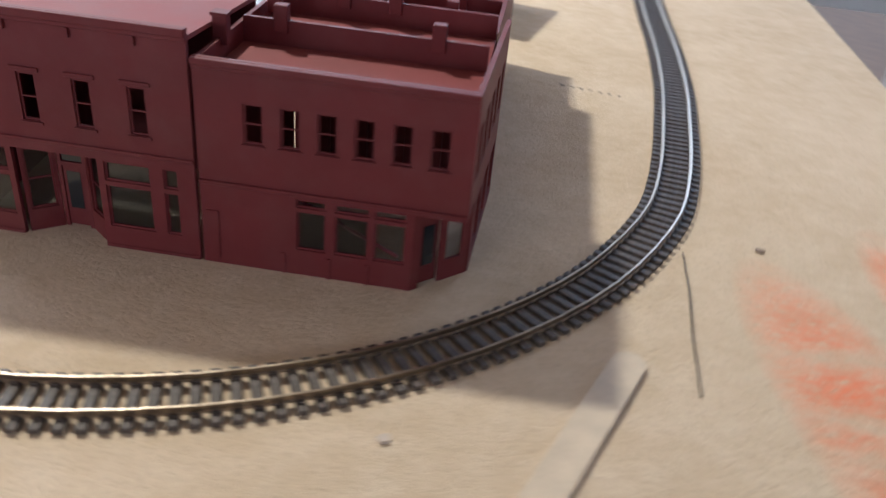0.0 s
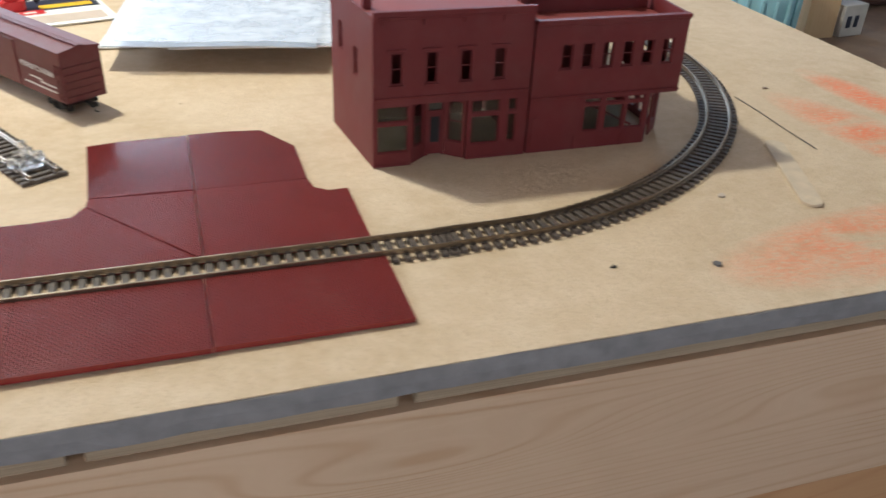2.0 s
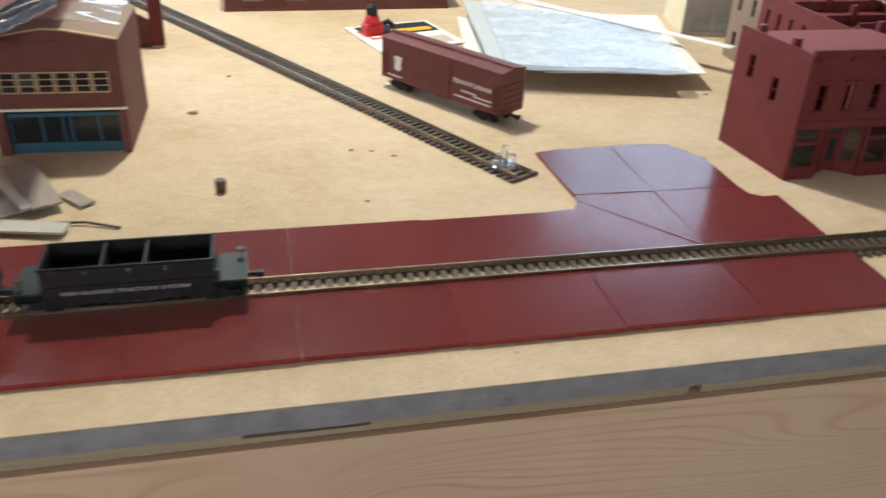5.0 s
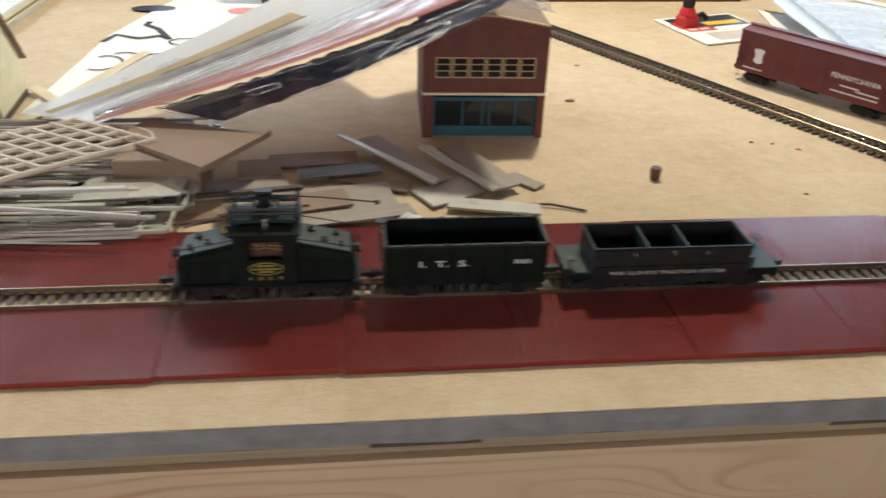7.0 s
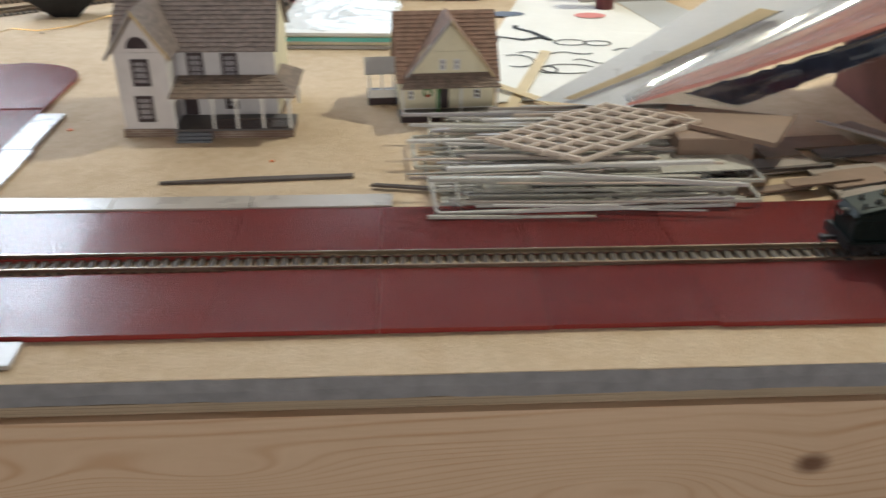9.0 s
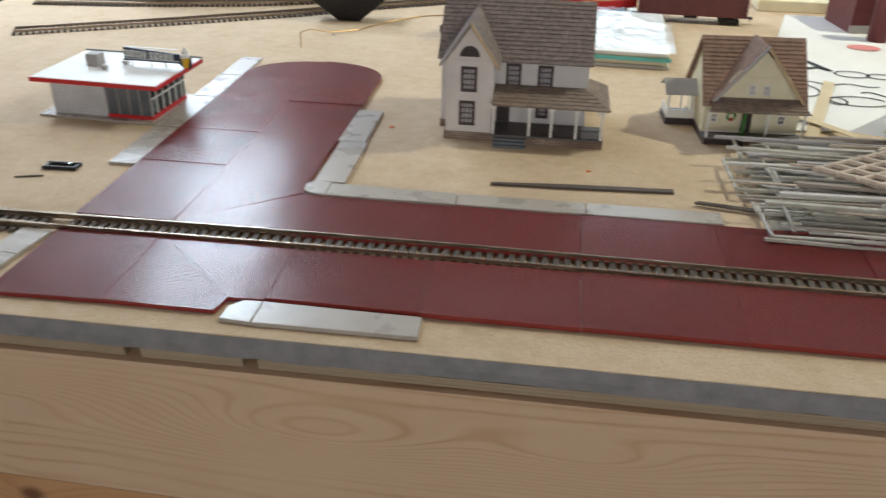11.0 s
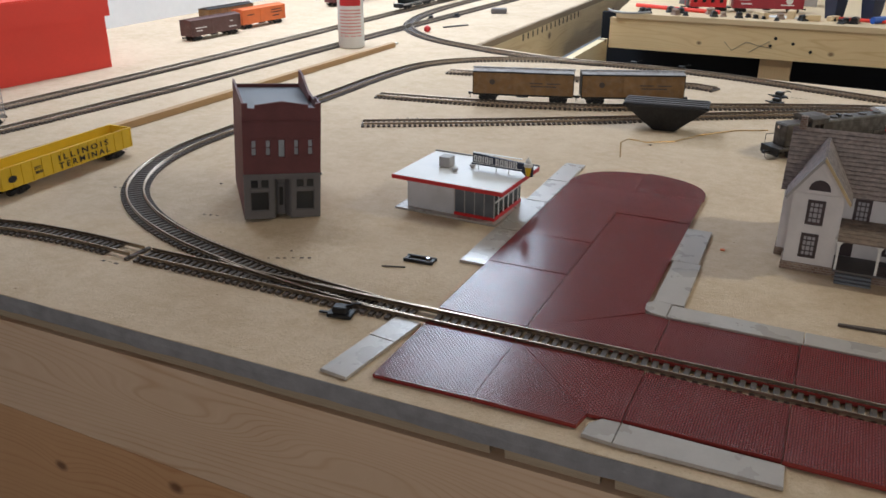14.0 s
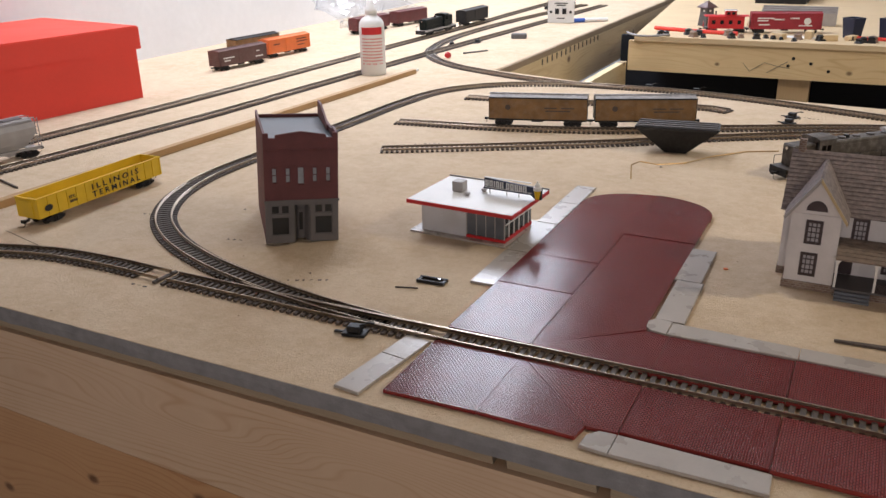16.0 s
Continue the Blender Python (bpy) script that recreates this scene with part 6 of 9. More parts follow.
    for v in rf.verts:
        v.co.z -= 0.06 * v.co.y
    part("roof", rf, M_REDLIT, t, "flat roof tinted lighter red for the light on it")
    for x, y in ((-0.0035, 0.068), (0.0025, 0.028)):
        part("chimney", block(x - 0.0030, y - 0.0028, 0.0960, x + 0.0030, y + 0.0028, 0.1085, 0.0003), M_RED, t)
    # east front, its upper wall runs past the cut-away corner
    ups = [(0.0205 + k * 0.0157, 0.0610, 0.0290 + k * 0.0157, 0.0790) for k in range(6)]
    shop = [(0.0430, 0.0130, 0.0560, 0.0325), (0.0600, 0.0130, 0.0750, 0.0325), (0.0775, 0.0130, 0.0915, 0.0325), (0.0430, 0.0342, 0.0560, 0.0383), (0.0600, 0.0342, 0.0750, 0.0383), (0.0775, 0.0342, 0.0915, 0.0383), (0.0945, 0.0, 0.1174, 0.0385)]
    w = part("front_wall", pierced(bmesh.new(), pose(0.1128, 0, 0), 0.1174, H2, 0.0022, ups + shop), M_RED, t)
    for u in ups:
        sash(w, pose(0.1128, 0, 0), *u, M_RED, None)
        part("window_sill", block(0.1128 + u[0] - 0.0010, -0.0007, u[1] - 0.0012, 0.1128 + u[2] + 0.0010, 0, u[1] - 0.0002), M_RED, w)
    for k, u in enumerate(shop[:6]):
        sash(w, pose(0.1128, 0, 0), *u, M_RED, M_GLAZE if k < 2 else None, 0, 0)
    # canted corner entrance under the overhanging upper floor
    cant = pose(0.2074, 0.0, 0, 0, 0, 45)
    cw = part("corner_wall", pierced(bmesh.new(), cant, 0.0318, 0.0384, 0.0016, [(0.0045, 0.0, 0.0160, 0.0340), (0.0190, 0.0105, 0.0285, 0.0340)]), M_RED, w)
    part("corner_door", block(0.0050, 0.0022, 0.0008, 0.0155, 0.0030, 0.0335), M_RED, cw, m=cant)
    part("door_pane", block(0.0072, 0.0018, 0.0100, 0.0133, 0.0021, 0.0300), M_SMOKE, cw, m=cant)
    part("upper_floor", prism(bmesh.new(), [(0.1152, 0.0024), (0.2278, 0.0024), (0.2278, 0.0300), (0.2060, 0.0240)], 0.0386, 0.0398), M_RED, t)
    part("loose_brace", sweep(bmesh.new(), [(0.1560, 0.0060, 0.0345), (0.2000, 0.0080, 0.0120)], 0.0009, 6), M_REDLIT, t, "thin red brace seen through the shop window")
    part("blank_panel", block(0.1152, -0.0007, 0.003, 0.1205, 0, 0.0270), M_RED, w)
    for z0, z1, o in ((H2 - 0.0026, H2, 0.0028), (H2 - 0.0046, H2 - 0.0026, 0.0014), (0.0400, 0.0420, 0.0012)):
        part("cornice", block(0.1128, -o, z0, 0.2302, 0, z1, 0.0003), M_RED, w)
    for x in (0.149, 0.1695, 0.187):
        part("pier", block(x, -0.0006, 0, x + 0.0018, 0, 0.0105), M_RED, w)
    # east side and the stepped party walls behind
    side = part("side_wall", pierced(bmesh.new(), pose(0.2302, 0.0024, 0, 0, 0, 88), 0.105, H2 - 0.0005, 0.0022, [(0.0, 0.0, 0.0208, 0.0385)] + [(0.008 + k * 0.0195, 0.052, 0.020 + k * 0.0195, 0.078) for k in range(5)] + [(0.028 + k * 0.026, 0.006, 0.048 + k * 0.026, 0.034) for k in range(3)]), M_RED, t)
    for k in range(5):
        sash(side, pose(0.2302, 0.0024, 0, 0, 0, 88), 0.008 + k * 0.0195, 0.052, 0.020 + k * 0.0195, 0.078, M_RED, None)
    part("party_wall", block(0.1129, 0.0024, 0.0, 0.1150, 0.1060, H2 - 0.001), M_RED, t)
    part("party_wall", block(0.1152, 0.0545, 0.0800, 0.2275, 0.0567, H2 + 0.0015), M_RED, t)
    part("back_wall", pierced(bmesh.new(), pose(0.1152, 0.1045, 0), 0.1123, H2 + 0.0015, 0.0022, [(0.008 + k * 0.0205, 0.010, 0.022 + k * 0.0205, 0.036) for k in range(5)] + [(0.010 + k * 0.0205, 0.055, 0.020 + k * 0.0205, 0.076) for k in range(5)]), M_RED, t)
    part("roof", block(0.1152, 0.0024, 0.0845, 0.2275, 0.0544, 0.0862), M_REDLIT, t, "flat roof tinted lighter red for the light on it")
    part("roof", block(0.1152, 0.0568, 0.0845, 0.2275, 0.1044, 0.0862), M_REDLIT, t, "flat roof tinted lighter red for the light on it")
    for x, y in ((0.1145, 0.030), (0.133, 0.0556), (0.205, 0.0556), (0.150, 0.1056), (0.176, 0.1056), (0.121, 0.0840)):
        part("chimney", block(x - 0.0032, y - 0.0026, H2 - 0.004, x + 0.0032, y + 0.0026, H2 + 0.0085, 0.0003), M_RED, t)
    part("chimney_cap", block(0.1108, 0.0268, H2 + 0.0085, 0.1182, 0.0332, H2 + 0.0098), M_RED, t)
    return t


red_block()


def rear_block():
    """The second red building that stands close behind the shop fronts."""
    t = thing("commercial_building", "second brick-red plastic building with tall narrow windows", "model building", 1.366, 0.326, 0)
    holes = [(0.012 + k * 0.0215, 0.045, 0.0175 + k * 0.0215, 0.073) for k in range(7)]
    holes += [(0.012 + k * 0.0215, 0.010, 0.0185 + k * 0.0215, 0.030) for k in range(7)]
    w = part("side_wall", pierced(bmesh.new(), pose(0.0, 0.162, 0, 0, 0, -90), 0.162, 0.088, 0.0022, holes), M_RED, t)
    for h in holes:
        sash(w, pose(0.0, 0.162, 0, 0, 0, -90), *h, M_RED, M_SMOKE)
    part("front_wall", block(0.0024, 0.0, 0, 0.105, 0.0022, 0.088), M_RED, t)
    part("side_wall", block(0.1028, 0.0024, 0, 0.105, 0.162, 0.088), M_RED, t)
    part("back_wall", block(0.0024, 0.1598, 0, 0.1026, 0.162, 0.088), M_RED, t)
    part("roof", block(0.0024, 0.0024, 0.0780, 0.1026, 0.1596, 0.0795), M_REDLIT, t, "flat roof tinted lighter red for the light on it")
    for y in (0.054, 0.108):
        part("party_wall", block(0.0024, y, 0.0797, 0.1026, y + 0.002, 0.0900), M_RED, t)
    for x, y in ((0.030, 0.0548), (0.080, 0.0548), (0.040, 0.1088), (0.090, 0.1088), (0.080, 0.010)):
        part("chimney", block(x - 0.003, y - 0.0026, 0.0797, x + 0.003, y + 0.0026, 0.0990), M_RED, t)
    return t


rear_block()


def pale_store():
    t = thing("store_building", "pale beige store building with glazed front", "model building", 1.357, 0.634, 0, -13)
    hol = [(0.010, 0.006, 0.034, 0.030), (0.040, 0.006, 0.066, 0.030)]
    w = part("front_wall", pierced(bmesh.new(), pose(0, 0, 0), 0.078, 0.075, 0.002, hol), M_GREYCAR, t)
    for h in hol:
        sash(w, pose(0, 0, 0), *h, M_GREYCAR, M_BLUEGLASS, 2, 1)
    part("side_wall", block(0.0, 0.0022, 0, 0.002, 0.100, 0.075), M_CREAM, t)
    part("side_wall", block(0.076, 0.0022, 0, 0.078, 0.100, 0.075), M_CREAM, t)
    part("back_wall", block(0.0022, 0.098, 0, 0.0758, 0.100, 0.075), M_CREAM, t)
    part("roof", block(0.0022, 0.0022, 0.0690, 0.0758, 0.0978, 0.0705), M_GREYCAR, t)
    part("cornice", block(-0.001, -0.0015, 0.0715, 0.079, -0.0002, 0.0755), M_CREAM, t)


pale_store()


def brown_shop():
    t = thing("store_building", "grey-brown store building between the red and the pale one", "model building", 1.370, 0.4915, 0)
    holes = [(0.012, 0.016, 0.020, 0.032), (0.040, 0.016, 0.048, 0.032), (0.012, 0.055, 0.020, 0.074), (0.040, 0.055, 0.048, 0.074)]
    w = part("side_wall", pierced(bmesh.new(), pose(0, 0.060, 0, 0, 0, -90), 0.060, 0.100, 0.002, holes), M_BROWNCARD, t)
    for h in holes:
        sash(w, pose(0, 0.060, 0, 0, 0, -90), *h, M_GREYPAINT, M_SMOKE)
    part("front_wall", block(0.0022, 0, 0, 0.080, 0.002, 0.100), M_BROWNCARD, t)
    part("back_wall", block(0.0022, 0.058, 0, 0.080, 0.060, 0.100), M_BROWNCARD, t)
    part("side_wall", block(0.078, 0.0022, 0, 0.080, 0.0578, 0.100), M_BROWNCARD, t)
    part("roof", block(0.0022, 0.0022, 0.094, 0.0778, 0.0578, 0.096), M_GREYPAINT, t)


brown_shop()


def tall_shop():
    t = thing("shop_building", "narrow maroon brick shop with grey shopfront and stepped parapet", "model building", -0.500, 0.2120, 0.0045, 41.7, ry=3.4)
    W, D = 0.0745, 0.128
    win = [(0.0075 + k * 0.0135, 0.0640, 0.0130 + k * 0.0135, 0.0800) for k in (0, 1, 3, 4)] + [(0.0330, 0.0620, 0.0405, 0.0805)]
    up = part("front_wall", pierced(bmesh.new(), pose(0, 0, 0.0455), W, 0.0605, 0.0025, [(a, b - 0.0455, c, d - 0.0455) for a, b, c, d in win]), M_MAROON, t)
    for u in win:
        sash(up, pose(0, 0, 0), *u, M_MAROON, M_BLUEGLASS, 0, 1 if u[2] - u[0] < 0.006 else 0)
        part("lintel", block(u[0] - 0.001, -0.0006, u[3] + 0.0005, u[2] + 0.001, 0, u[3] + 0.0018), M_MAROON, up)
    par = bmesh.new()
    prism(par, [(0.0, 0.1060), (W, 0.1060), (W, 0.1155), (W - 0.0055, 0.1155), (W - 0.0055, 0.1105), (W - 0.0120, 0.1105), (W - 0.0120, 0.1135), (W / 2, 0.1172), (0.0120, 0.1135), (0.0120, 0.1105), (0.0055, 0.1105), (0.0055, 0.1155), (0.0, 0.1155)], 0, 0.0025, "y")
    part("parapet", par, M_MAROON, up)
    part("belt_course", block(-0.0005, -0.0010, 0.0980, W + 0.0005, -0.0001, 0.0990), M_MAROON, up)
    part("cornice", block(-0.001, -0.0015, 0.0440, W + 0.001, -0.0001, 0.0462), M_GREYPAINT, up)
    hol = [(0.0060, 0.0080, 0.0245, 0.0280), (0.0060, 0.0310, 0.0145, 0.0405), (0.0160, 0.0310, 0.0245, 0.0405), (0.0285, 0.0, 0.0455, 0.0405), (0.0500, 0.0080, 0.0685, 0.0280), (0.0500, 0.0310, 0.0585, 0.0405), (0.0600, 0.0310, 0.0685, 0.0405)]
    lo = part("shopfront", pierced(bmesh.new(), pose(0, 0, 0), W, 0.0453, 0.0025, hol), M_GREYPAINT, t, "dark grey shopfront")
    for u in hol:
        if u[1] > 0:
            sash(lo, pose(0, 0, 0), *u, M_GREYPAINT, M_SMOKE, 0, 0)
    rec = prism(bmesh.new(), [(0.0285, 0.0025), (0.0300, 0.0025), (0.0330, 0.0120), (0.0410, 0.0120), (0.0440, 0.0025), (0.0455, 0.0025), (0.0425, 0.0135), (0.0315, 0.0135)], 0, 0.0405)
    r = part("entrance_recess", rec, M_GREYPAINT, lo)
    part("door", block(0.0338, 0.0112, 0.0005, 0.0402, 0.0120, 0.0320), M_GREYPAINT, r)
    part("door_pane", block(0.0352, 0.0109, 0.010, 0.0388, 0.0112, 0.0290), M_SMOKE, r)
    for x0 in (0.0, W - 0.0022):
        sl = prism(bmesh.new(), [(0.0026, 0), (D, 0), (D, 0.1060), (0.075, 0.1060), (0.075, 0.1110), (0.030, 0.1110), (0.030, 0.1155), (0.0026, 0.1155)], x0, x0 + 0.0022, "x") if x0 else prism(bmesh.new(), [(0.0026, 0), (D, 0), (D, 0.1130), (0.0026, 0.1155)], x0, x0 + 0.0022, "x")
        part("side_wall", sl, M_MAROON, t)
    part("side_parapet", prism(bmesh.new(), [(0.050, 0.1060), (D, 0.1060), (D, 0.1230), (0.105, 0.1230), (0.050, 0.1120)], W - 0.0046, W - 0.0024, "x"), M_MAROON, t)
    part("back_wall", block(0.0024, D - 0.0022, 0, W - 0.0024, D, 0.108), M_MAROON, t)
    part("roof", block(0.0024, 0.0027, 0.1030, W - 0.0024, D - 0.0024, 0.1045), M_ROOFGREY, t, "slate grey flat roof")
    return t


tall_shop()


def drive_in():
    t = thing("ice_cream_stand", "white drive-in stand with red trim, glazed corner and roof sign", "model building", -0.3870, 0.3110, 0, -3.0)
    part("base_slab", block(-0.001, 0.004, 0.0002, 0.1120, 0.0900, 0.0022), M_WALK, t)
    part("brick_wall", block(0.0095, 0.0120, 0.0022, 0.0630, 0.0142, 0.0345), M_WHITEBRICK, t, "white brick wall")
    part("brick_wall", block(0.0095, 0.0144, 0.0022, 0.0117, 0.0810, 0.0345), M_WHITEBRICK, t, "white brick wall")
    part("back_wall", block(0.0119, 0.0788, 0.0022, 0.1060, 0.0810, 0.0345), M_WHITE, t)
    part("plinth", block(0.0632, 0.0118, 0.0022, 0.1080, 0.0140, 0.0052), M_DQRED, t, "red plinth")
    part("plinth", block(0.1058, 0.0142, 0.0022, 0.1080, 0.0780, 0.0060), M_DQRED, t, "red plinth")
    for x in (0.0632, 0.0745, 0.0855, 0.0960, 0.1066):
        part("mullion", block(x, 0.0122, 0.0052, x + 0.0009, 0.0136, 0.0345), M_GREYCAR, t)
    for y in (0.022, 0.034, 0.046, 0.058, 0.070):
        part("mullion", block(0.1064, y, 0.0060, 0.1078, y + 0.0014, 0.0345), M_WHITE, t)
    part("rail", block(0.1062, 0.0142, 0.0205, 0.1080, 0.0780, 0.0215), M_WHITE, t)
    g = part("window", block(0.0641, 0.0128, 0.0054, 0.1062, 0.0131, 0.0343), M_STANDGLASS, t)
    g = part("window", block(0.1070, 0.0142, 0.0062, 0.1073, 0.0780, 0.0343), M_GLAZE, t)
    g.visible_shadow = False
    part("counter", block(0.070, 0.030, 0.0022, 0.098, 0.036, 0.0180), M_WHITE, t)
    part("back_counter", block(0.075, 0.060, 0.0022, 0.100, 0.074, 0.0200), M_GREYCAR, t)
    part("roof", block(0.0, -0.0005, 0.0362, 0.1210, 0.0915, 0.0388), M_WHITE, t)
    part("fascia", block(-0.0008, -0.0016, 0.0345, 0.1218, -0.0006, 0.0384), M_DQRED, t, "red roof edge")
    part("fascia", block(0.1211, -0.0005, 0.0345, 0.1220, 0.0915, 0.0384), M_DQRED, t, "red roof edge")
    part("fascia", block(-0.0009, -0.0005, 0.0345, -0.0001, 0.0915, 0.0384), M_DQRED, t, "red roof edge")
    part("roof_lip", block(-0.0006, 0.0916, 0.0345, 0.1218, 0.0925, 0.0402), M_GREYCAR, t)
    part("soffit", block(0.0001, -0.0004, 0.0346, 0.1209, 0.0914, 0.0360), M_WHITE, t)
    part("roof_unit", block(0.0300, 0.0420, 0.0388, 0.0425, 0.0540, 0.0500, 0.0006), M_GREYCAR, t, "grey cooling unit")
    for x, y in ((0.052, 0.036), (0.062, 0.056)):
        part("roof_vent", lathe(bmesh.new(), ((0.0022, 0), (0.0022, 0.0015), (0.0034, 0.0019), (0.0030, 0.0034), (0.0006, 0.0040)), 12, (x, y, 0.0388)), M_GREYCAR, t)
    for x in (0.018, 0.034):
        part("vent_slot", block(x, 0.0115, 0.0305, x + 0.006, 0.0120, 0.0325), M_BLACK, t)
    sign = part("roof_sign", prism(bmesh.new(), [(0.0620, 0.0440), (0.1180, 0.0440), (0.1225, 0.0400), (0.1300, 0.0400), (0.1300, 0.0520), (0.0640, 0.0560), (0.0640, 0.0465)], 0.0520, 0.0545, "y"), M_NAVY, t, "navy sign with pale letter shapes")
    x = 0.0655
    for k in range(10):
        w = 0.0036 if k != 2 else 0.0014
        z = 0.0476 - (x - 0.0655) * 0.03
        bm = bmesh.new()
        if k in (0, 1, 5, 6, 3):
            frame_rim_y(bm, x, x + w, z, z + 0.0064, 0.0513, 0.0519, 0.0012)
        else:
            box(bm, x, 0.0513, z, x + 0.0013, 0.0519, z + 0.0064)
            box(bm, x + w - 0.0013, 0.0513, z, x + w, 0.0519, z + 0.0064)
            if k in (7, 8):
                box(bm, x + 0.0013, 0.0513, z + 0.0026, x + w - 0.0013, 0.0519, z + 0.0038)
        part("letter_shape", bm, M_WHITEINK, sign)
        x += w + (0.0013 if k != 4 else 0.0034)
    part("sign_stripe", block(0.0645, 0.0514, 0.0458, 0.1190, 0.0519, 0.0464), M_WHITEINK, sign)
    part("top_edge", block(0.0640, 0.0519, 0.0562, 0.1180, 0.0546, 0.0568), M_WHITE, sign)
    for x in (0.070, 0.090, 0.104):
        rod("sign_post", [(x, 0.0533, 0.0388), (x, 0.0533, 0.0450)], 0.0006, M_WHITE, t)
    cone = part("cone_ornament", lathe(bmesh.new(), ((0.0020, 0), (0.0036, 0.0090), (0.0044, 0.0094)), 12, (0.1262, 0.0500, 0.0415)), M_YELLOW, sign, "yellow cone")
    part("cone_swirl", lathe(bmesh.new(), ((0.0044, 0), (0.0042, 0.0030), (0.0030, 0.0040), (0.0028, 0.0062), (0.0012, 0.0080), (0.0004, 0.0098)), 12, (0.1262, 0.0500, 0.0509)), M_WHITE, cone, "white swirl")
    return t


def frame_rim_y(bm, x0, x1, z0, z1, y0, y1, w):
    for a in ((x0, z0, x1, z0 + w), (x0, z1 - w, x1, z1), (x0, z0 + w, x0 + w, z1 - w), (x1 - w, z0 + w, x1, z1 - w)):
        box(bm, a[0], y0, a[1], a[2], y1, a[3])
    return bm


drive_in()


def shingles(parent, a, b, c, d, rows, material, seed, courses_per=26):
    """Overlapping shingles on the slope with eave a to b and ridge d to c."""
    rng = random.Random(seed)
    a, b, c, d = map(Vector, (a, b, c, d))
    up = (d - a).cross(b - a).normalized()
    if up.z < 0:
        up = -up
    bm = bmesh.new()
    for r in range(rows):
        s0, s1 = r / rows, min(1.0, (r + 1.25) / rows)
        x, n = -rng.random() / courses_per, 0
        while x < 1:
            w = rng.uniform(0.7, 1.4) / courses_per
            x0, x1 = max(0, x), min(1, x + w * 0.96)
            if x1 - x0 > 0.003:
                lo = [(a.lerp(b, u)).lerp(d.lerp(c, u), s0 - rng.uniform(0, 0.12) / rows) for u in (x0, x1)]
                hi = [(a.lerp(b, u)).lerp(d.lerp(c, u), s1) for u in (x0, x1)]
                h = 0.00075 + rng.uniform(0, 0.00035)
                p = [bm.verts.new(v) for v in (lo[0] + up * h, lo[1] + up * h, hi[1] + up * 0.0002, hi[0] + up * 0.0002, lo[0], lo[1])]
                bm.faces.new(p[:4])
                bm.faces.new((p[4], p[5], p[1], p[0]))
            x += w
    return tagged(part("shingles", bm, material, parent), kind="stuff")


def roof_slope(parent, a, b, c, d, thick, material, name="roof"):
    return part(name, slab(bmesh.new(), [a, b, c, d], thick), material, parent)


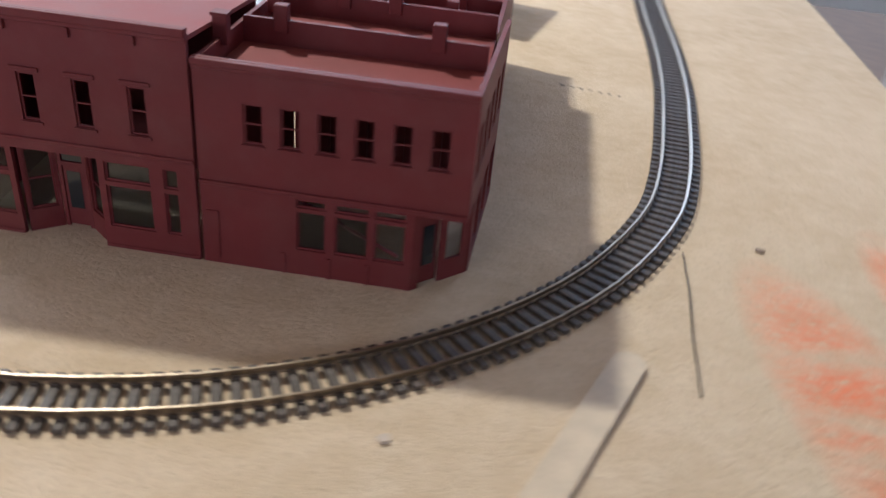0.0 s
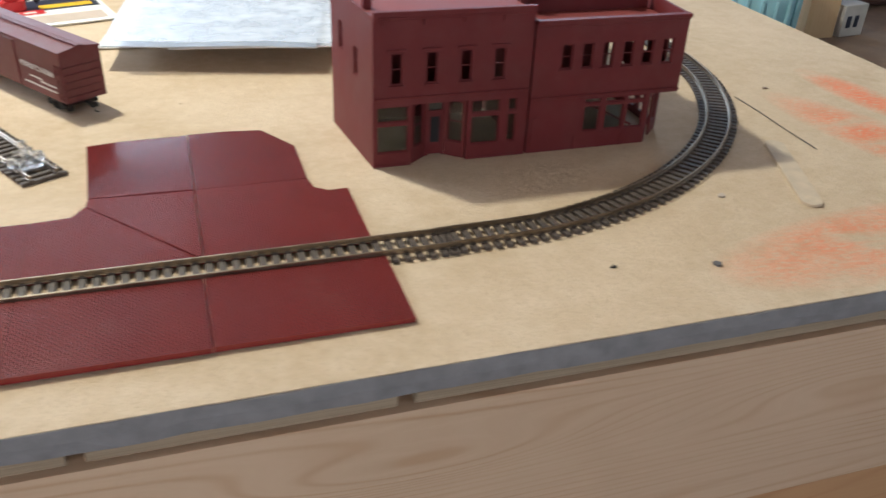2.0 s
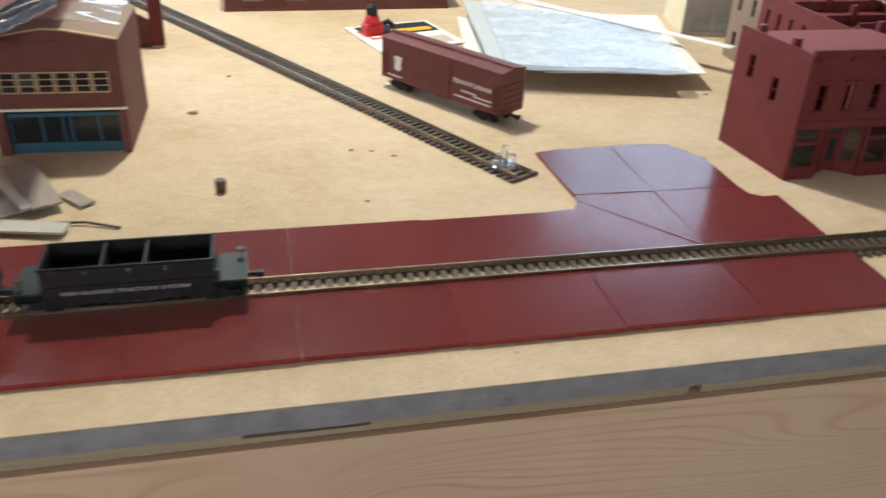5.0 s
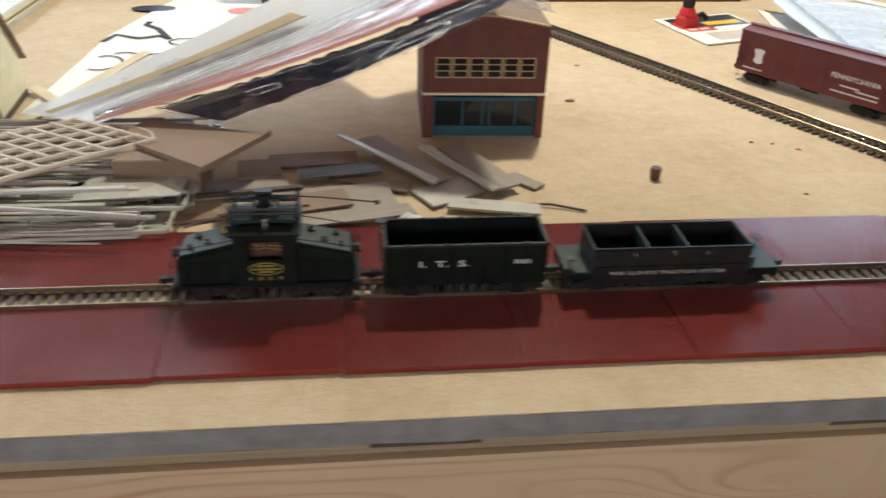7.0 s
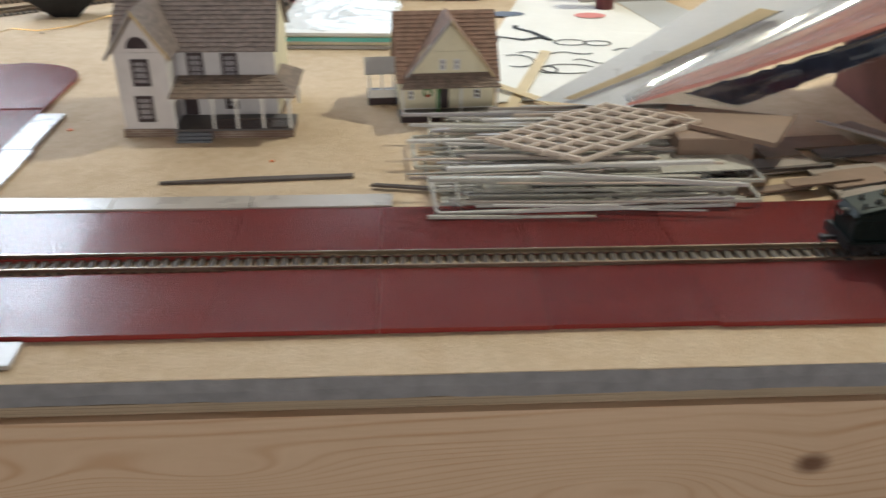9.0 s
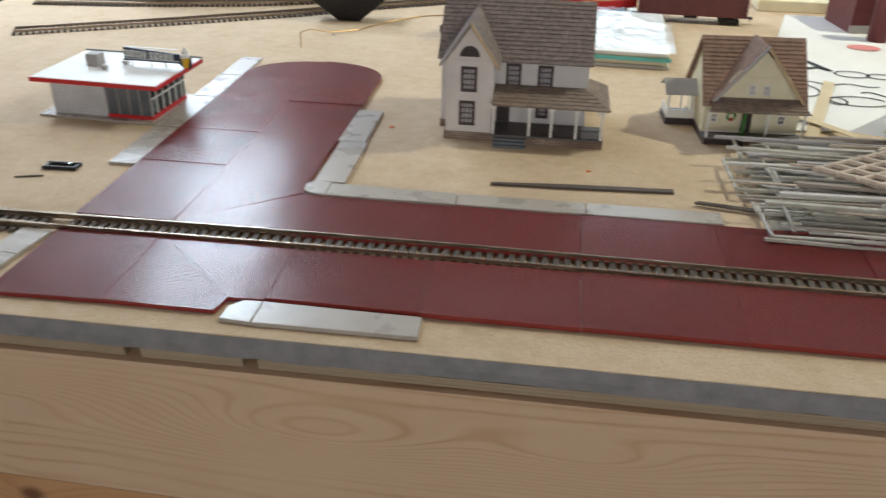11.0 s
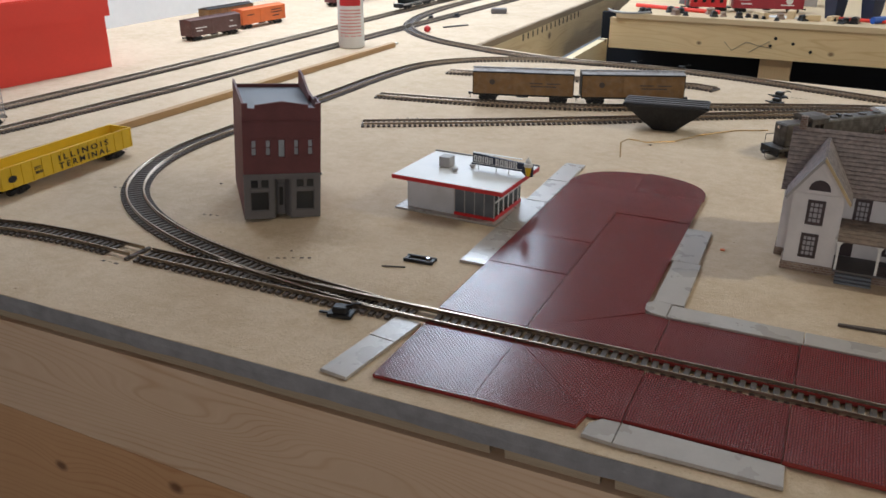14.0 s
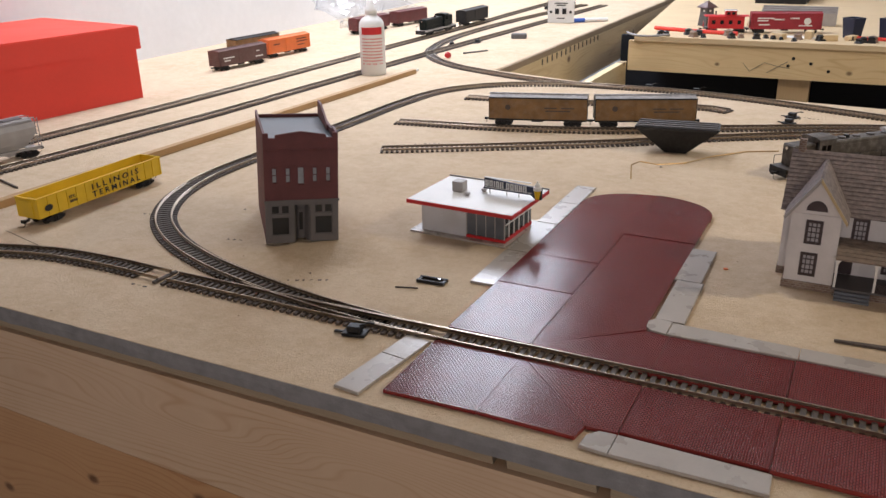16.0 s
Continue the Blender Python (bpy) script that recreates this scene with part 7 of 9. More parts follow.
def farm_house():
    t = thing("card_house", "white card model farmhouse with grey shingle roof and veranda", "model house", 0, 0, 0)
    x0, x1, yf, yb, zw = -0.021, 0.108, 0.3580, 0.4420, 0.0640
    by, bx0, bx1 = 0.3280, -0.0130, 0.0270
    # stone footing
    part("footing", block(x0 - 0.001, yf - 0.001, 0.0, x1 + 0.001, yb, 0.0070), M_STONE, t, "brown stone footing")
    part("footing", block(bx0 - 0.0015, by - 0.0012, 0.0, bx1 + 0.001, yf - 0.0012, 0.0070), M_STONE, t, "brown stone footing")
    part("footing", block(bx1 + 0.0012, 0.3235, 0.0, 0.1235, yf - 0.0012, 0.0062), M_STONE, t, "brown stone footing")
    # main walls
    wins = [(0.0570, 0.0325, 0.0705, 0.0545), (0.0850, 0.0320, 0.0985, 0.0540), (0.0500, 0.0010, 0.0620, 0.0270), (0.0850, 0.0060, 0.0960, 0.0270)]
    w = part("front_wall", pierced(bmesh.new(), pose(x0, yf, 0.0070), x1 - x0, zw - 0.007, 0.0015, wins), M_SIDING, t)
    for u in (wins[0], wins[1], wins[3]):
        sash(w, pose(x0, yf - 0.0016, 0.0070), *u, M_DARKWIN, M_LIGHTPANE, 2, 3, w=0.0025, bar=0.16)
    part("door", block(x0 + 0.0500, yf + 0.0004, 0.0080, x0 + 0.0620, yf + 0.0012, 0.0340), M_DARKWIN, w, "dark front door")
    part("side_wall", block(x0, yf + 0.0017, 0.0072, x0 + 0.0015, yb, zw), M_STONE, t, "brown stone side wall")
    part("side_wall", block(x1 - 0.0015, yf + 0.0017, 0.0072, x1, yb, zw), M_CREAM, t)
    part("back_wall", block(x0 + 0.0017, yb - 0.0015, 0.0072, x1 - 0.0017, yb, zw), M_SIDING, t)
    for xx in (x0, x1 - 0.0015):
        g = prism(bmesh.new(), [(yf - 0.002, zw + 0.0002), (yb + 0.002, zw + 0.0002), (0.400, 0.1065)], xx, xx + 0.0015, "x")
        part("gable_wall", g, M_STONE if xx < 0 else M_CREAM, t)
    # main roof
    e0, e1 = x0 - 0.003, x1 + 0.003
    roof_slope(t, (e0, 0.3520, 0.0640), (e1, 0.3520, 0.0640), (e1, 0.400, 0.1080), (e0, 0.400, 0.1080), 0.0012, M_GREYROOF)
    roof_slope(t, (e1, 0.4495, 0.0640), (e0, 0.4495, 0.0640), (e0, 0.400, 0.1080), (e1, 0.400, 0.1080), 0.0012, M_GREYROOF)
    shingles(t, (e0, 0.3518, 0.0640), (e1, 0.3518, 0.0640), (e1, 0.400, 0.1082), (e0, 0.400, 0.1082), 15, M_GREYROOF, 3, 30)
    shingles(t, (e1, 0.4497, 0.0640), (e0, 0.4497, 0.0640), (e0, 0.400, 0.1082), (e1, 0.400, 0.1082), 12, M_GREYROOF, 4, 30)
    part("chimney", block(x0 + 0.002, 0.397, 0.100, x0 + 0.008, 0.403, 0.1180), M_STONE, t, "stone chimney")
    # projecting bay with its own gable
    bw = [(0.0125, 0.0430, 0.0265, 0.0650), (0.0115, 0.0130, 0.0255, 0.0350)]
    b = part("bay_wall", pierced(bmesh.new(), pose(bx0, by, 0.0070), bx1 - bx0, 0.0630, 0.0015, [(u[0], u[1] - 0.007, u[2], u[3] - 0.007) for u in bw]), M_SIDING, t)
    for u in bw:
        sash(b, pose(bx0, by - 0.0016, 0.0), *u, M_DARKWIN, M_LIGHTPANE, 2, 3, w=0.0025, bar=0.16)
    part("bay_side", block(bx0, by + 0.0017, 0.0072, bx0 + 0.0015, yf - 0.0002, 0.0700), M_SIDING, t)
    part("bay_side", block(bx1 - 0.0015, by + 0.0017, 0.0072, bx1, yf - 0.0002, 0.0700), M_SIDING, t)
    cx = (bx0 + bx1) / 2
    part("bay_gable", prism(bmesh.new(), [(bx0, 0.0702), (bx1, 0.0702), (cx, 0.0985)], by, by + 0.0015, "y"), M_SIDING, t)
    arch = [(cx - 0.0003 + 0.0085 * math.cos(math.radians(a)), 0.0735 + 0.0092 * math.sin(math.radians(a))) for a in range(0, 181, 15)]
    part("arched_window", prism(bmesh.new(), arch, by - 0.0006, by - 0.0001, "y"), M_DARKWIN, t, "dark half-round attic window")
    for k, (ux, mat) in enumerate(((bx0 - 0.0050, M_GREYCAR), (bx1 + 0.0050, M_GABLE))):
        q = [(ux, by - 0.006, 0.0660), (cx, by - 0.006, 0.1025), (cx, 0.3990, 0.1025), (ux, 0.3600, 0.0660)]
        roof_slope(t, *(q if k == 0 else q[::-1]), 0.0012 * (-1 if k == 0 else -1), M_GREYROOF)
        part("barge_board", slab(bmesh.new(), [(ux, by - 0.0070, 0.0645), (cx, by - 0.0070, 0.1010), (cx, by - 0.0070, 0.1050), (ux, by - 0.0070, 0.0685)], 0.0009), mat, t)
        part("soffit", slab(bmesh.new(), [(ux, by - 0.0062, 0.0652), (cx, by - 0.0062, 0.1017), (cx, by + 0.0005, 0.1017), (ux, by + 0.0005, 0.0652)], 0.0004), M_GABLE, t, "yellowish card soffit")
    shingles(t, (bx0 - 0.005, 0.360, 0.0662), (bx0 - 0.005, by - 0.006, 0.0662), (cx, by - 0.006, 0.1030), (cx, 0.399, 0.1030), 11, M_GREYROOF, 6, 12)
    shingles(t, (bx1 + 0.005, by - 0.006, 0.0662), (bx1 + 0.005, 0.360, 0.0662), (cx, 0.399, 0.1030), (cx, by - 0.006, 0.1030), 11, M_GREYROOF, 7, 12)
    # veranda
    px1, py = 0.1245, 0.3225
    part("veranda_deck", block(bx1 + 0.0002, py, 0.0064, px1 - 0.001, yf - 0.0002, 0.0080), M_GREYPAINT, t)
    q = [(bx1 + 0.0002, 0.3195, 0.0355), (px1 + 0.003, 0.3195, 0.0355), (x1 - 0.002, yf - 0.001, 0.0425), (bx1 + 0.0002, yf - 0.001, 0.0425)]
    roof_slope(t, *q, 0.0009, M_VERANDA, "veranda_roof")
    shingles(t, *[(u, v, z + 0.0001) for u, v, z in q], 6, M_VERANDA, 9, 24)
    roof_slope(t, (px1 + 0.003, 0.3195, 0.0355), (px1 + 0.003, 0.395, 0.0355), (x1, 0.392, 0.0425), (x1 - 0.002, yf - 0.001, 0.0425), 0.0009, M_VERANDA, "veranda_roof")
    for xx in (0.0290, 0.0600, 0.0790, 0.1000, 0.1215):
        part("veranda_post", block(xx - 0.0010, py + 0.001, 0.0080, xx + 0.0010, py + 0.003, 0.0352), M_WHITE, t)
        br = prism(bmesh.new(), [(xx + 0.001, 0.0352), (xx + 0.0048, 0.0352), (xx + 0.0015, 0.0308), (xx + 0.001, 0.0290)], py + 0.0014, py + 0.0024, "y")
        prism(br, [(xx - 0.001, 0.0352), (xx - 0.0048, 0.0352), (xx - 0.0015, 0.0308), (xx - 0.001, 0.0290)], py + 0.0014, py + 0.0024, "y")
        part("post_bracket", br, M_WHITE, t)
    for a, c in ((0.0610, 0.0780), (0.0800, 0.0990), (0.1010, 0.1205)):
        n = 9
        rl = pierced(bmesh.new(), pose(a, py + 0.0016, 0.0081), c - a, 0.0080, 0.0007, [((k + 0.18) * (c - a) / n, 0.0007, (k + 0.82) * (c - a) / n, 0.0072) for k in range(n)])
        part("balustrade", rl, M_DARKWIN, t)
    part("post", block(0.1205, 0.3900, 0.0064, 0.1225, 0.3920, 0.0352), M_WHITE, t)
    for k in range(3):
        part("step", block(0.0300, 0.3120 + k * 0.0036, 0.0002, 0.0580, 0.3156 + k * 0.0036, 0.0020 + k * 0.0020), M_ROOFGREY, t)
    return t


farm_house()


def cottage():
    t = thing("card_cottage", "cream card cottage with brown shingle roof and wreath by the door", "model house", 0.2120, 0.3540, 0, 3.5)
    part("footing", block(0.0, 0.0, 0, 0.084, 0.090, 0.0050), M_DARKWIN, t)
    part("porch_deck", block(-0.0015, -0.001, 0.0050, 0.0855, 0.0155, 0.0064), M_GREYPAINT, t)
    wins = [(0.0065, 0.0150, 0.0115, 0.0235), (0.0640, 0.0150, 0.0700, 0.0235), (0.0330, 0.0010, 0.0420, 0.0245)]
    w = part("front_wall", pierced(bmesh.new(), pose(0.001, 0.0155, 0.0064), 0.082, 0.0300, 0.0014, [(a, b - 0.0064 if b > 0.01 else 0.0002, c, d - 0.0064) for a, b, c, d in wins]), M_CREAM, t)
    for u in wins[:2]:
        sash(w, pose(0.001, 0.0139, 0), *u, M_WHITE, M_DARKWIN, 1, 1)
    part("door", block(0.0345, 0.0160, 0.0066, 0.0425, 0.0168, 0.0305), M_DARKWIN, w)
    wr = bmesh.new()
    pts = [(0.0245 + 0.0034 * math.cos(a * 0.5236), 0.0148, 0.0215 + 0.0034 * math.sin(a * 0.5236)) for a in range(13)]
    sweep(wr, pts, 0.0010, 6)
    wreath = part("wreath", wr, M_LEAF, w, "dark green wreath with red bow")
    part("bow", block(0.0232, 0.0132, 0.0175, 0.0258, 0.0142, 0.0200, 0.0003), M_DQRED, wreath)
    part("side_wall", block(0.001, 0.0171, 0.0052, 0.0024, 0.088, 0.0364), M_CREAM, t)
    part("side_wall", block(0.0816, 0.0171, 0.0052, 0.083, 0.088, 0.0364), M_CREAM, t)
    part("back_wall", block(0.0026, 0.0866, 0.0052, 0.0814, 0.088, 0.0364), M_CREAM, t)
    for xx in (0.001, 0.0816):
        part("gable_wall", prism(bmesh.new(), [(0.0155, 0.0366), (0.088, 0.0366), (0.0520, 0.0800)], xx, xx + 0.0014, "x"), M_CREAM, t)
    e0, e1 = -0.003, 0.0870
    roof_slope(t, (e0, 0.0090, 0.0320), (e1, 0.0090, 0.0320), (e1, 0.0520, 0.0830), (e0, 0.0520, 0.0830), 0.0012, M_BROWNROOF)
    roof_slope(t, (e1, 0.0945, 0.0320), (e0, 0.0945, 0.0320), (e0, 0.0520, 0.0830), (e1, 0.0520, 0.0830), 0.0012, M_BROWNROOF)
    shingles(t, (e0, 0.0090, 0.0320), (e1, 0.0090, 0.0320), (e1, 0.0520, 0.0832), (e0, 0.0520, 0.0832), 17, M_BROWNROOF, 13, 30)
    shingles(t, (e1, 0.0945, 0.0320), (e0, 0.0945, 0.0320), (e0, 0.0520, 0.0832), (e1, 0.0520, 0.0832), 12, M_BROWNROOF, 14, 30)
    cx, gy = 0.0430, 0.0085
    g = part("front_gable", pierced(bmesh.new(), pose(0.0195, gy, 0.0400), 0.047, 0.0190, 0.0014, [(0.0145, 0.0030, 0.0200, 0.0125), (0.0265, 0.0030, 0.0320, 0.0125)]), M_CREAM, t)
    part("gable_peak", prism(bmesh.new(), [(0.0195, 0.0592), (0.0665, 0.0592), (cx, 0.0810)], gy, gy + 0.0014, "y"), M_CREAM, g)
    part("gable_foot", prism(bmesh.new(), [(0.0085, 0.0400), (0.0193, 0.0400), (0.0193, 0.0590)], gy, gy + 0.0014, "y"), M_CREAM, g)
    part("gable_foot", prism(bmesh.new(), [(0.0775, 0.0400), (0.0667, 0.0400), (0.0667, 0.0590)], gy, gy + 0.0014, "y"), M_CREAM, g)
    for u in ((0.0340, 0.0430, 0.0395, 0.0525), (0.0460, 0.0430, 0.0515, 0.0525)):
        sash(g, pose(0, gy - 0.0016, 0), *u, M_WHITE, M_LIGHTPANE, 1, 1)
    for k, ux in enumerate((0.0045, 0.0815)):
        q = [(ux, gy - 0.004, 0.0365), (cx, gy - 0.004, 0.0850), (cx, 0.0500, 0.0850), (ux, 0.0130, 0.0365)]
        roof_slope(t, *(q if k == 0 else q[::-1]), -0.0012, M_BROWNROOF)
        part("barge_board", slab(bmesh.new(), [(ux, gy - 0.0050, 0.0350), (cx, gy - 0.0050, 0.0835), (cx, gy - 0.0050, 0.0870), (ux, gy - 0.0050, 0.0385)], 0.0009), M_GREYCAR if k == 0 else M_GABLE, t)
    q = [(0.0, -0.0050, 0.0315), (0.0860, -0.0050, 0.0315), (0.0780, 0.0082, 0.0405), (0.0080, 0.0082, 0.0405)]
    roof_slope(t, *q, 0.0009, M_VERANDA, "porch_roof")
    shingles(t, *q, 5, M_VERANDA, 15, 24)
    for xx in (0.002, 0.0325, 0.0520, 0.0830):
        part("porch_post", block(xx - 0.0009, -0.0005, 0.0064, xx + 0.0009, 0.0013, 0.0316), M_WHITE, t)
    part("porch_rail", block(0.003, 0.0, 0.0120, 0.0315, 0.0008, 0.0126), M_WHITE, t)
    part("porch_rail", block(0.053, 0.0, 0.0120, 0.082, 0.0008, 0.0126), M_WHITE, t)
    part("step", block(0.0340, -0.0090, 0.0002, 0.0490, -0.0012, 0.0042), M_BROWNCARD, t)
    part("garland", sweep(bmesh.new(), [(0.0320, -0.0010, 0.0070), (0.0318, -0.0012, 0.0190), (0.0322, -0.0010, 0.0300)], 0.0012, 6), M_LEAF, t, "green garland on the post")
    # side porch
    part("side_porch_deck", block(-0.0260, 0.0480, 0.0002, -0.0005, 0.0780, 0.0065), M_DARKWIN, t)
    part("side_porch_wall", block(-0.0250, 0.0500, 0.0066, -0.0240, 0.0780, 0.0140), M_WHITE, t)
    part("side_porch_wall", block(-0.0250, 0.0485, 0.0066, -0.0005, 0.0495, 0.0140), M_WHITE, t)
    for xx in (-0.0245, -0.0135, -0.003):
        part("porch_post", block(xx - 0.0008, 0.0485, 0.0141, xx + 0.0008, 0.0500, 0.0300), M_WHITE, t)
    roof_slope(t, (-0.0285, 0.0450, 0.0300), (0.0005, 0.0450, 0.0300), (0.0005, 0.0640, 0.0400), (-0.0285, 0.0640, 0.0400), 0.0009, M_GREYCAR, "porch_roof")
    roof_slope(t, (-0.0285, 0.0640, 0.0400), (0.0005, 0.0640, 0.0400), (0.0005, 0.0820, 0.0300), (-0.0285, 0.0820, 0.0300), 0.0009, M_GREYCAR, "porch_roof")
    return t


cottage()


def firehouse():
    t = thing("brick_garage", "dull red card garage with grid window and faded blue front", "model building", 0.6320, 0.3385, 0, -2.0)
    W, D, H = 0.0985, 0.105, 0.0912
    win = [(0.0098 + k * 0.0134, 0.0505, 0.0220 + k * 0.0134, 0.0672) for k in range(6)]
    w = part("front_wall", pierced(bmesh.new(), pose(0, 0, 0.0387), W, H - 0.0387, 0.002, [(a, b - 0.0387, c, d - 0.0387) for a, b, c, d in win]), M_FIREBRICK, t)
    for u in win:
        sash(w, pose(0, -0.0014, 0), *u, M_GABLE, M_SMOKE, 0, 2)
    part("gable_top", prism(bmesh.new(), [(0, H + 0.0001), (W, H + 0.0001), (W * 0.60, H + 0.0070), (W * 0.46, H + 0.0078)], 0, 0.002, "y"), M_FIREBRICK, w)
    part("band", block(-0.0006, -0.0012, 0.0366, W + 0.0006, 0.002, 0.0385), M_CREAM, w, "pale cream band")
    for x0, x1 in ((0, 0.0085), (W - 0.0060, W)):
        part("pier", block(x0, 0, 0, x1, 0.002, 0.0364), M_FIREBRICK, w)
    f = part("shopfront", block(0.0087, 0.0060, 0.0, W - 0.0062, 0.0075, 0.0364), M_SMOKE, t, "dark recessed front")
    part("stall_riser", block(0.0087, 0.0040, 0.0, W - 0.0062, 0.0058, 0.0085), M_TEAL, t, "faded teal boards")
    part("lintel_board", block(0.0087, 0.0042, 0.0300, W - 0.0062, 0.0058, 0.0330), M_TEAL, t)
    for x in (0.0087, 0.0320, 0.0480, 0.0540, 0.0750, 0.0907):
        part("door_stile", block(x, 0.0045, 0.0086, x + 0.0016, 0.0058, 0.0299), M_TEAL, t)
    part("side_wall", block(0, 0.0021, 0, 0.002, D, H), M_FIREBRICK, t)
    part("side_wall", block(W - 0.002, 0.0021, 0, W, D, H), M_FIREBRICK, t)
    part("back_wall", block(0.0021, D - 0.002, 0, W - 0.0021, D, H), M_FIREBRICK, t)
    part("roof", prism(bmesh.new(), [(-0.0005, H + 0.0004), (W * 0.53, H + 0.0075), (W + 0.0005, H + 0.0004), (W + 0.0005, H - 0.001), (-0.0005, H - 0.001)], 0.0022, D, "y"), M_BROWNCARD, t, "worn pale card roof")
    part("coping", prism(bmesh.new(), [(0, H + 0.0003), (W * 0.46, H + 0.0082), (W * 0.60, H + 0.0074), (W, H + 0.0003), (W, H + 0.0013), (W * 0.60, H + 0.0086), (W * 0.46, H + 0.0092), (0, H + 0.0013)], -0.0006, 0.0026, "y"), M_GABLE, t)
    return t


firehouse()


def brown_factory():
    t = thing("factory_building", "long brown-red brick model factory with blue-grey windows", "model building", 0.800, 0.780, 0, 1.0)
    holes = [(0.022 + k * 0.055, 0.012, 0.048 + k * 0.055, 0.036) for k in range(5)]
    w = part("front_wall", pierced(bmesh.new(), pose(0, 0, 0), 0.29, 0.075, 0.002, holes), M_FIREBRICK, t)
    for h in holes:
        sash(w, pose(0, 0, 0), *h, M_GREYPAINT, M_BLUEGLASS, 3, 1)
    part("side_wall", block(0, 0.0021, 0, 0.002, 0.12, 0.075), M_FIREBRICK, t)
    part("side_wall", block(0.288, 0.0021, 0, 0.29, 0.12, 0.075), M_FIREBRICK, t)
    part("back_wall", block(0.0021, 0.118, 0, 0.2879, 0.12, 0.075), M_FIREBRICK, t)
    part("roof", block(0.0021, 0.0021, 0.070, 0.2879, 0.1179, 0.0715), M_GREYPAINT, t)
    part("plinth", block(-0.001, -0.001, 0, 0.291, -0.0001, 0.004), M_FIREBRICK, t)


brown_factory()


def maroon_works():
    t = thing("works_building", "maroon plastic works building with round stack", "model building", 0.455, 0.800, 0, 8.0)
    holes = [(0.030 + k * 0.030, 0.018, 0.045 + k * 0.030, 0.052) for k in range(4)]
    w = part("front_wall", pierced(bmesh.new(), pose(0, 0, 0), 0.155, 0.085, 0.002, holes), M_BOXCAR, t)
    for h in holes:
        sash(w, pose(0, 0, 0), *h, M_BOXCAR, M_SMOKE, 1, 3)
    part("footing", block(-0.002, -0.002, 0, 0.157, -0.0001, 0.012), M_GREYCAR, t, "grey stone footing")
    part("side_wall", block(0, 0.0021, 0, 0.002, 0.08, 0.085), M_BOXCAR, t)
    part("side_wall", block(0.153, 0.0021, 0, 0.155, 0.08, 0.085), M_BOXCAR, t)
    part("back_wall", block(0.0021, 0.078, 0, 0.1529, 0.08, 0.085), M_BOXCAR, t)
    part("roof", block(0.0021, 0.0021, 0.080, 0.1529, 0.0779, 0.0815), M_GREYPAINT, t)
    part("chimney", lathe(bmesh.new(), ((0.012, 0), (0.012, 0.10), (0.013, 0.102), (0.013, 0.108), (0.010, 0.108)), 20, (0.020, -0.035, 0)), M_BOXCAR, t, "round maroon stack", True)


maroon_works()


def building_shell():
    """Unfinished moulded shell: a low gabled wall, one side wall and a taller corner post."""
    t = thing("building_shell", "unfinished dark maroon plastic building shell with gable", "model building", 0.668, 0.628, 0, 1.0)
    part("gable_wall", prism(bmesh.new(), [(0, 0), (0.0549, 0), (0.0549, 0.030), (0.030, 0.044), (0, 0.030)], 0, 0.003, "y"), M_MAROON, t)
    part("corner_post", block(0.0551, -0.002, 0, 0.0690, 0.009, 0.056, 0.0006), M_RED, t, "brick-red corner post")
    part("side_wall", block(0.0610, 0.0092, 0, 0.0640, 0.070, 0.030), M_MAROON, t)
    part("base_strip", block(0.0551, -0.004, 0, 0.0690, -0.0022, 0.0026), M_GREYCAR, t, "pale grey base strip")


building_shell()


# ---- loose things on the bench ----
def sheet(name, pts, z, thick, material, label, category, group="", curl=0.0):
    """A flat sheet with a slightly uneven surface."""
    bm = bmesh.new()
    c = sum((Vector(p) for p in pts), Vector((0, 0))) / len(pts)
    ring = []
    for i, p in enumerate(pts):
        q = Vector(pts[(i + 1) % len(pts)])
        for k in range(3):
            ring.append(Vector(p).lerp(q, k / 3))
    rng = random.Random(int(abs(c.x) * 1e4))
    hs = [z + thick + rng.uniform(0, curl) for _ in ring]
    top = [bm.verts.new((p.x, p.y, h)) for p, h in zip(ring, hs)]
    low = [bm.verts.new((p.x, p.y, h - thick)) for p, h in zip(ring, hs)]
    ct = bm.verts.new((c.x, c.y, z + thick))
    cl = bm.verts.new((c.x, c.y, z))
    n = len(ring)
    for i in range(n):
        j = (i + 1) % n
        bm.faces.new((top[i], top[j], ct))
        bm.faces.new((low[j], low[i], cl))
        bm.faces.new((low[i], low[j], top[j], top[i]))
    return solo(name, bm, material, label, category, group)


def track_bumper():
    t = thing("track_bumper", "clear plastic buffer clipped to the track end", "buffer stop", 1.022, 0.262, 0.0030, -59)
    part("base", block(-0.007, -0.0085, 0.0, 0.004, 0.0085, 0.0030, 0.0006), M_CLEARPLASTIC, t)
    for s in (-1, 1):
        part("rail_clip", lathe(bmesh.new(), ((0.0036, 0), (0.0040, 0.002), (0.0034, 0.0052), (0.001, 0.0060)), 12, (-0.002, s * 0.0088, 0.0030)), M_CLEARPLASTIC, t)
    part("post", block(-0.0035, -0.002, 0.003, 0.0005, 0.002, 0.0190, 0.0005), M_CLEARPLASTIC, t)
    part("stop_plate", block(-0.0050, -0.0065, 0.0090, -0.0036, 0.0065, 0.0125, 0.0004), M_CLEARPLASTIC, t)


track_bumper()
solo("cork", lathe(bmesh.new(), ((0.0036, 0.0002), (0.0040, 0.0045), (0.0041, 0.0090), (0.0036, 0.0094)), 14, (0.8005, 0.2530, 0)), M_BROWNCAR, "small reddish-brown round peg standing on the board", "peg")

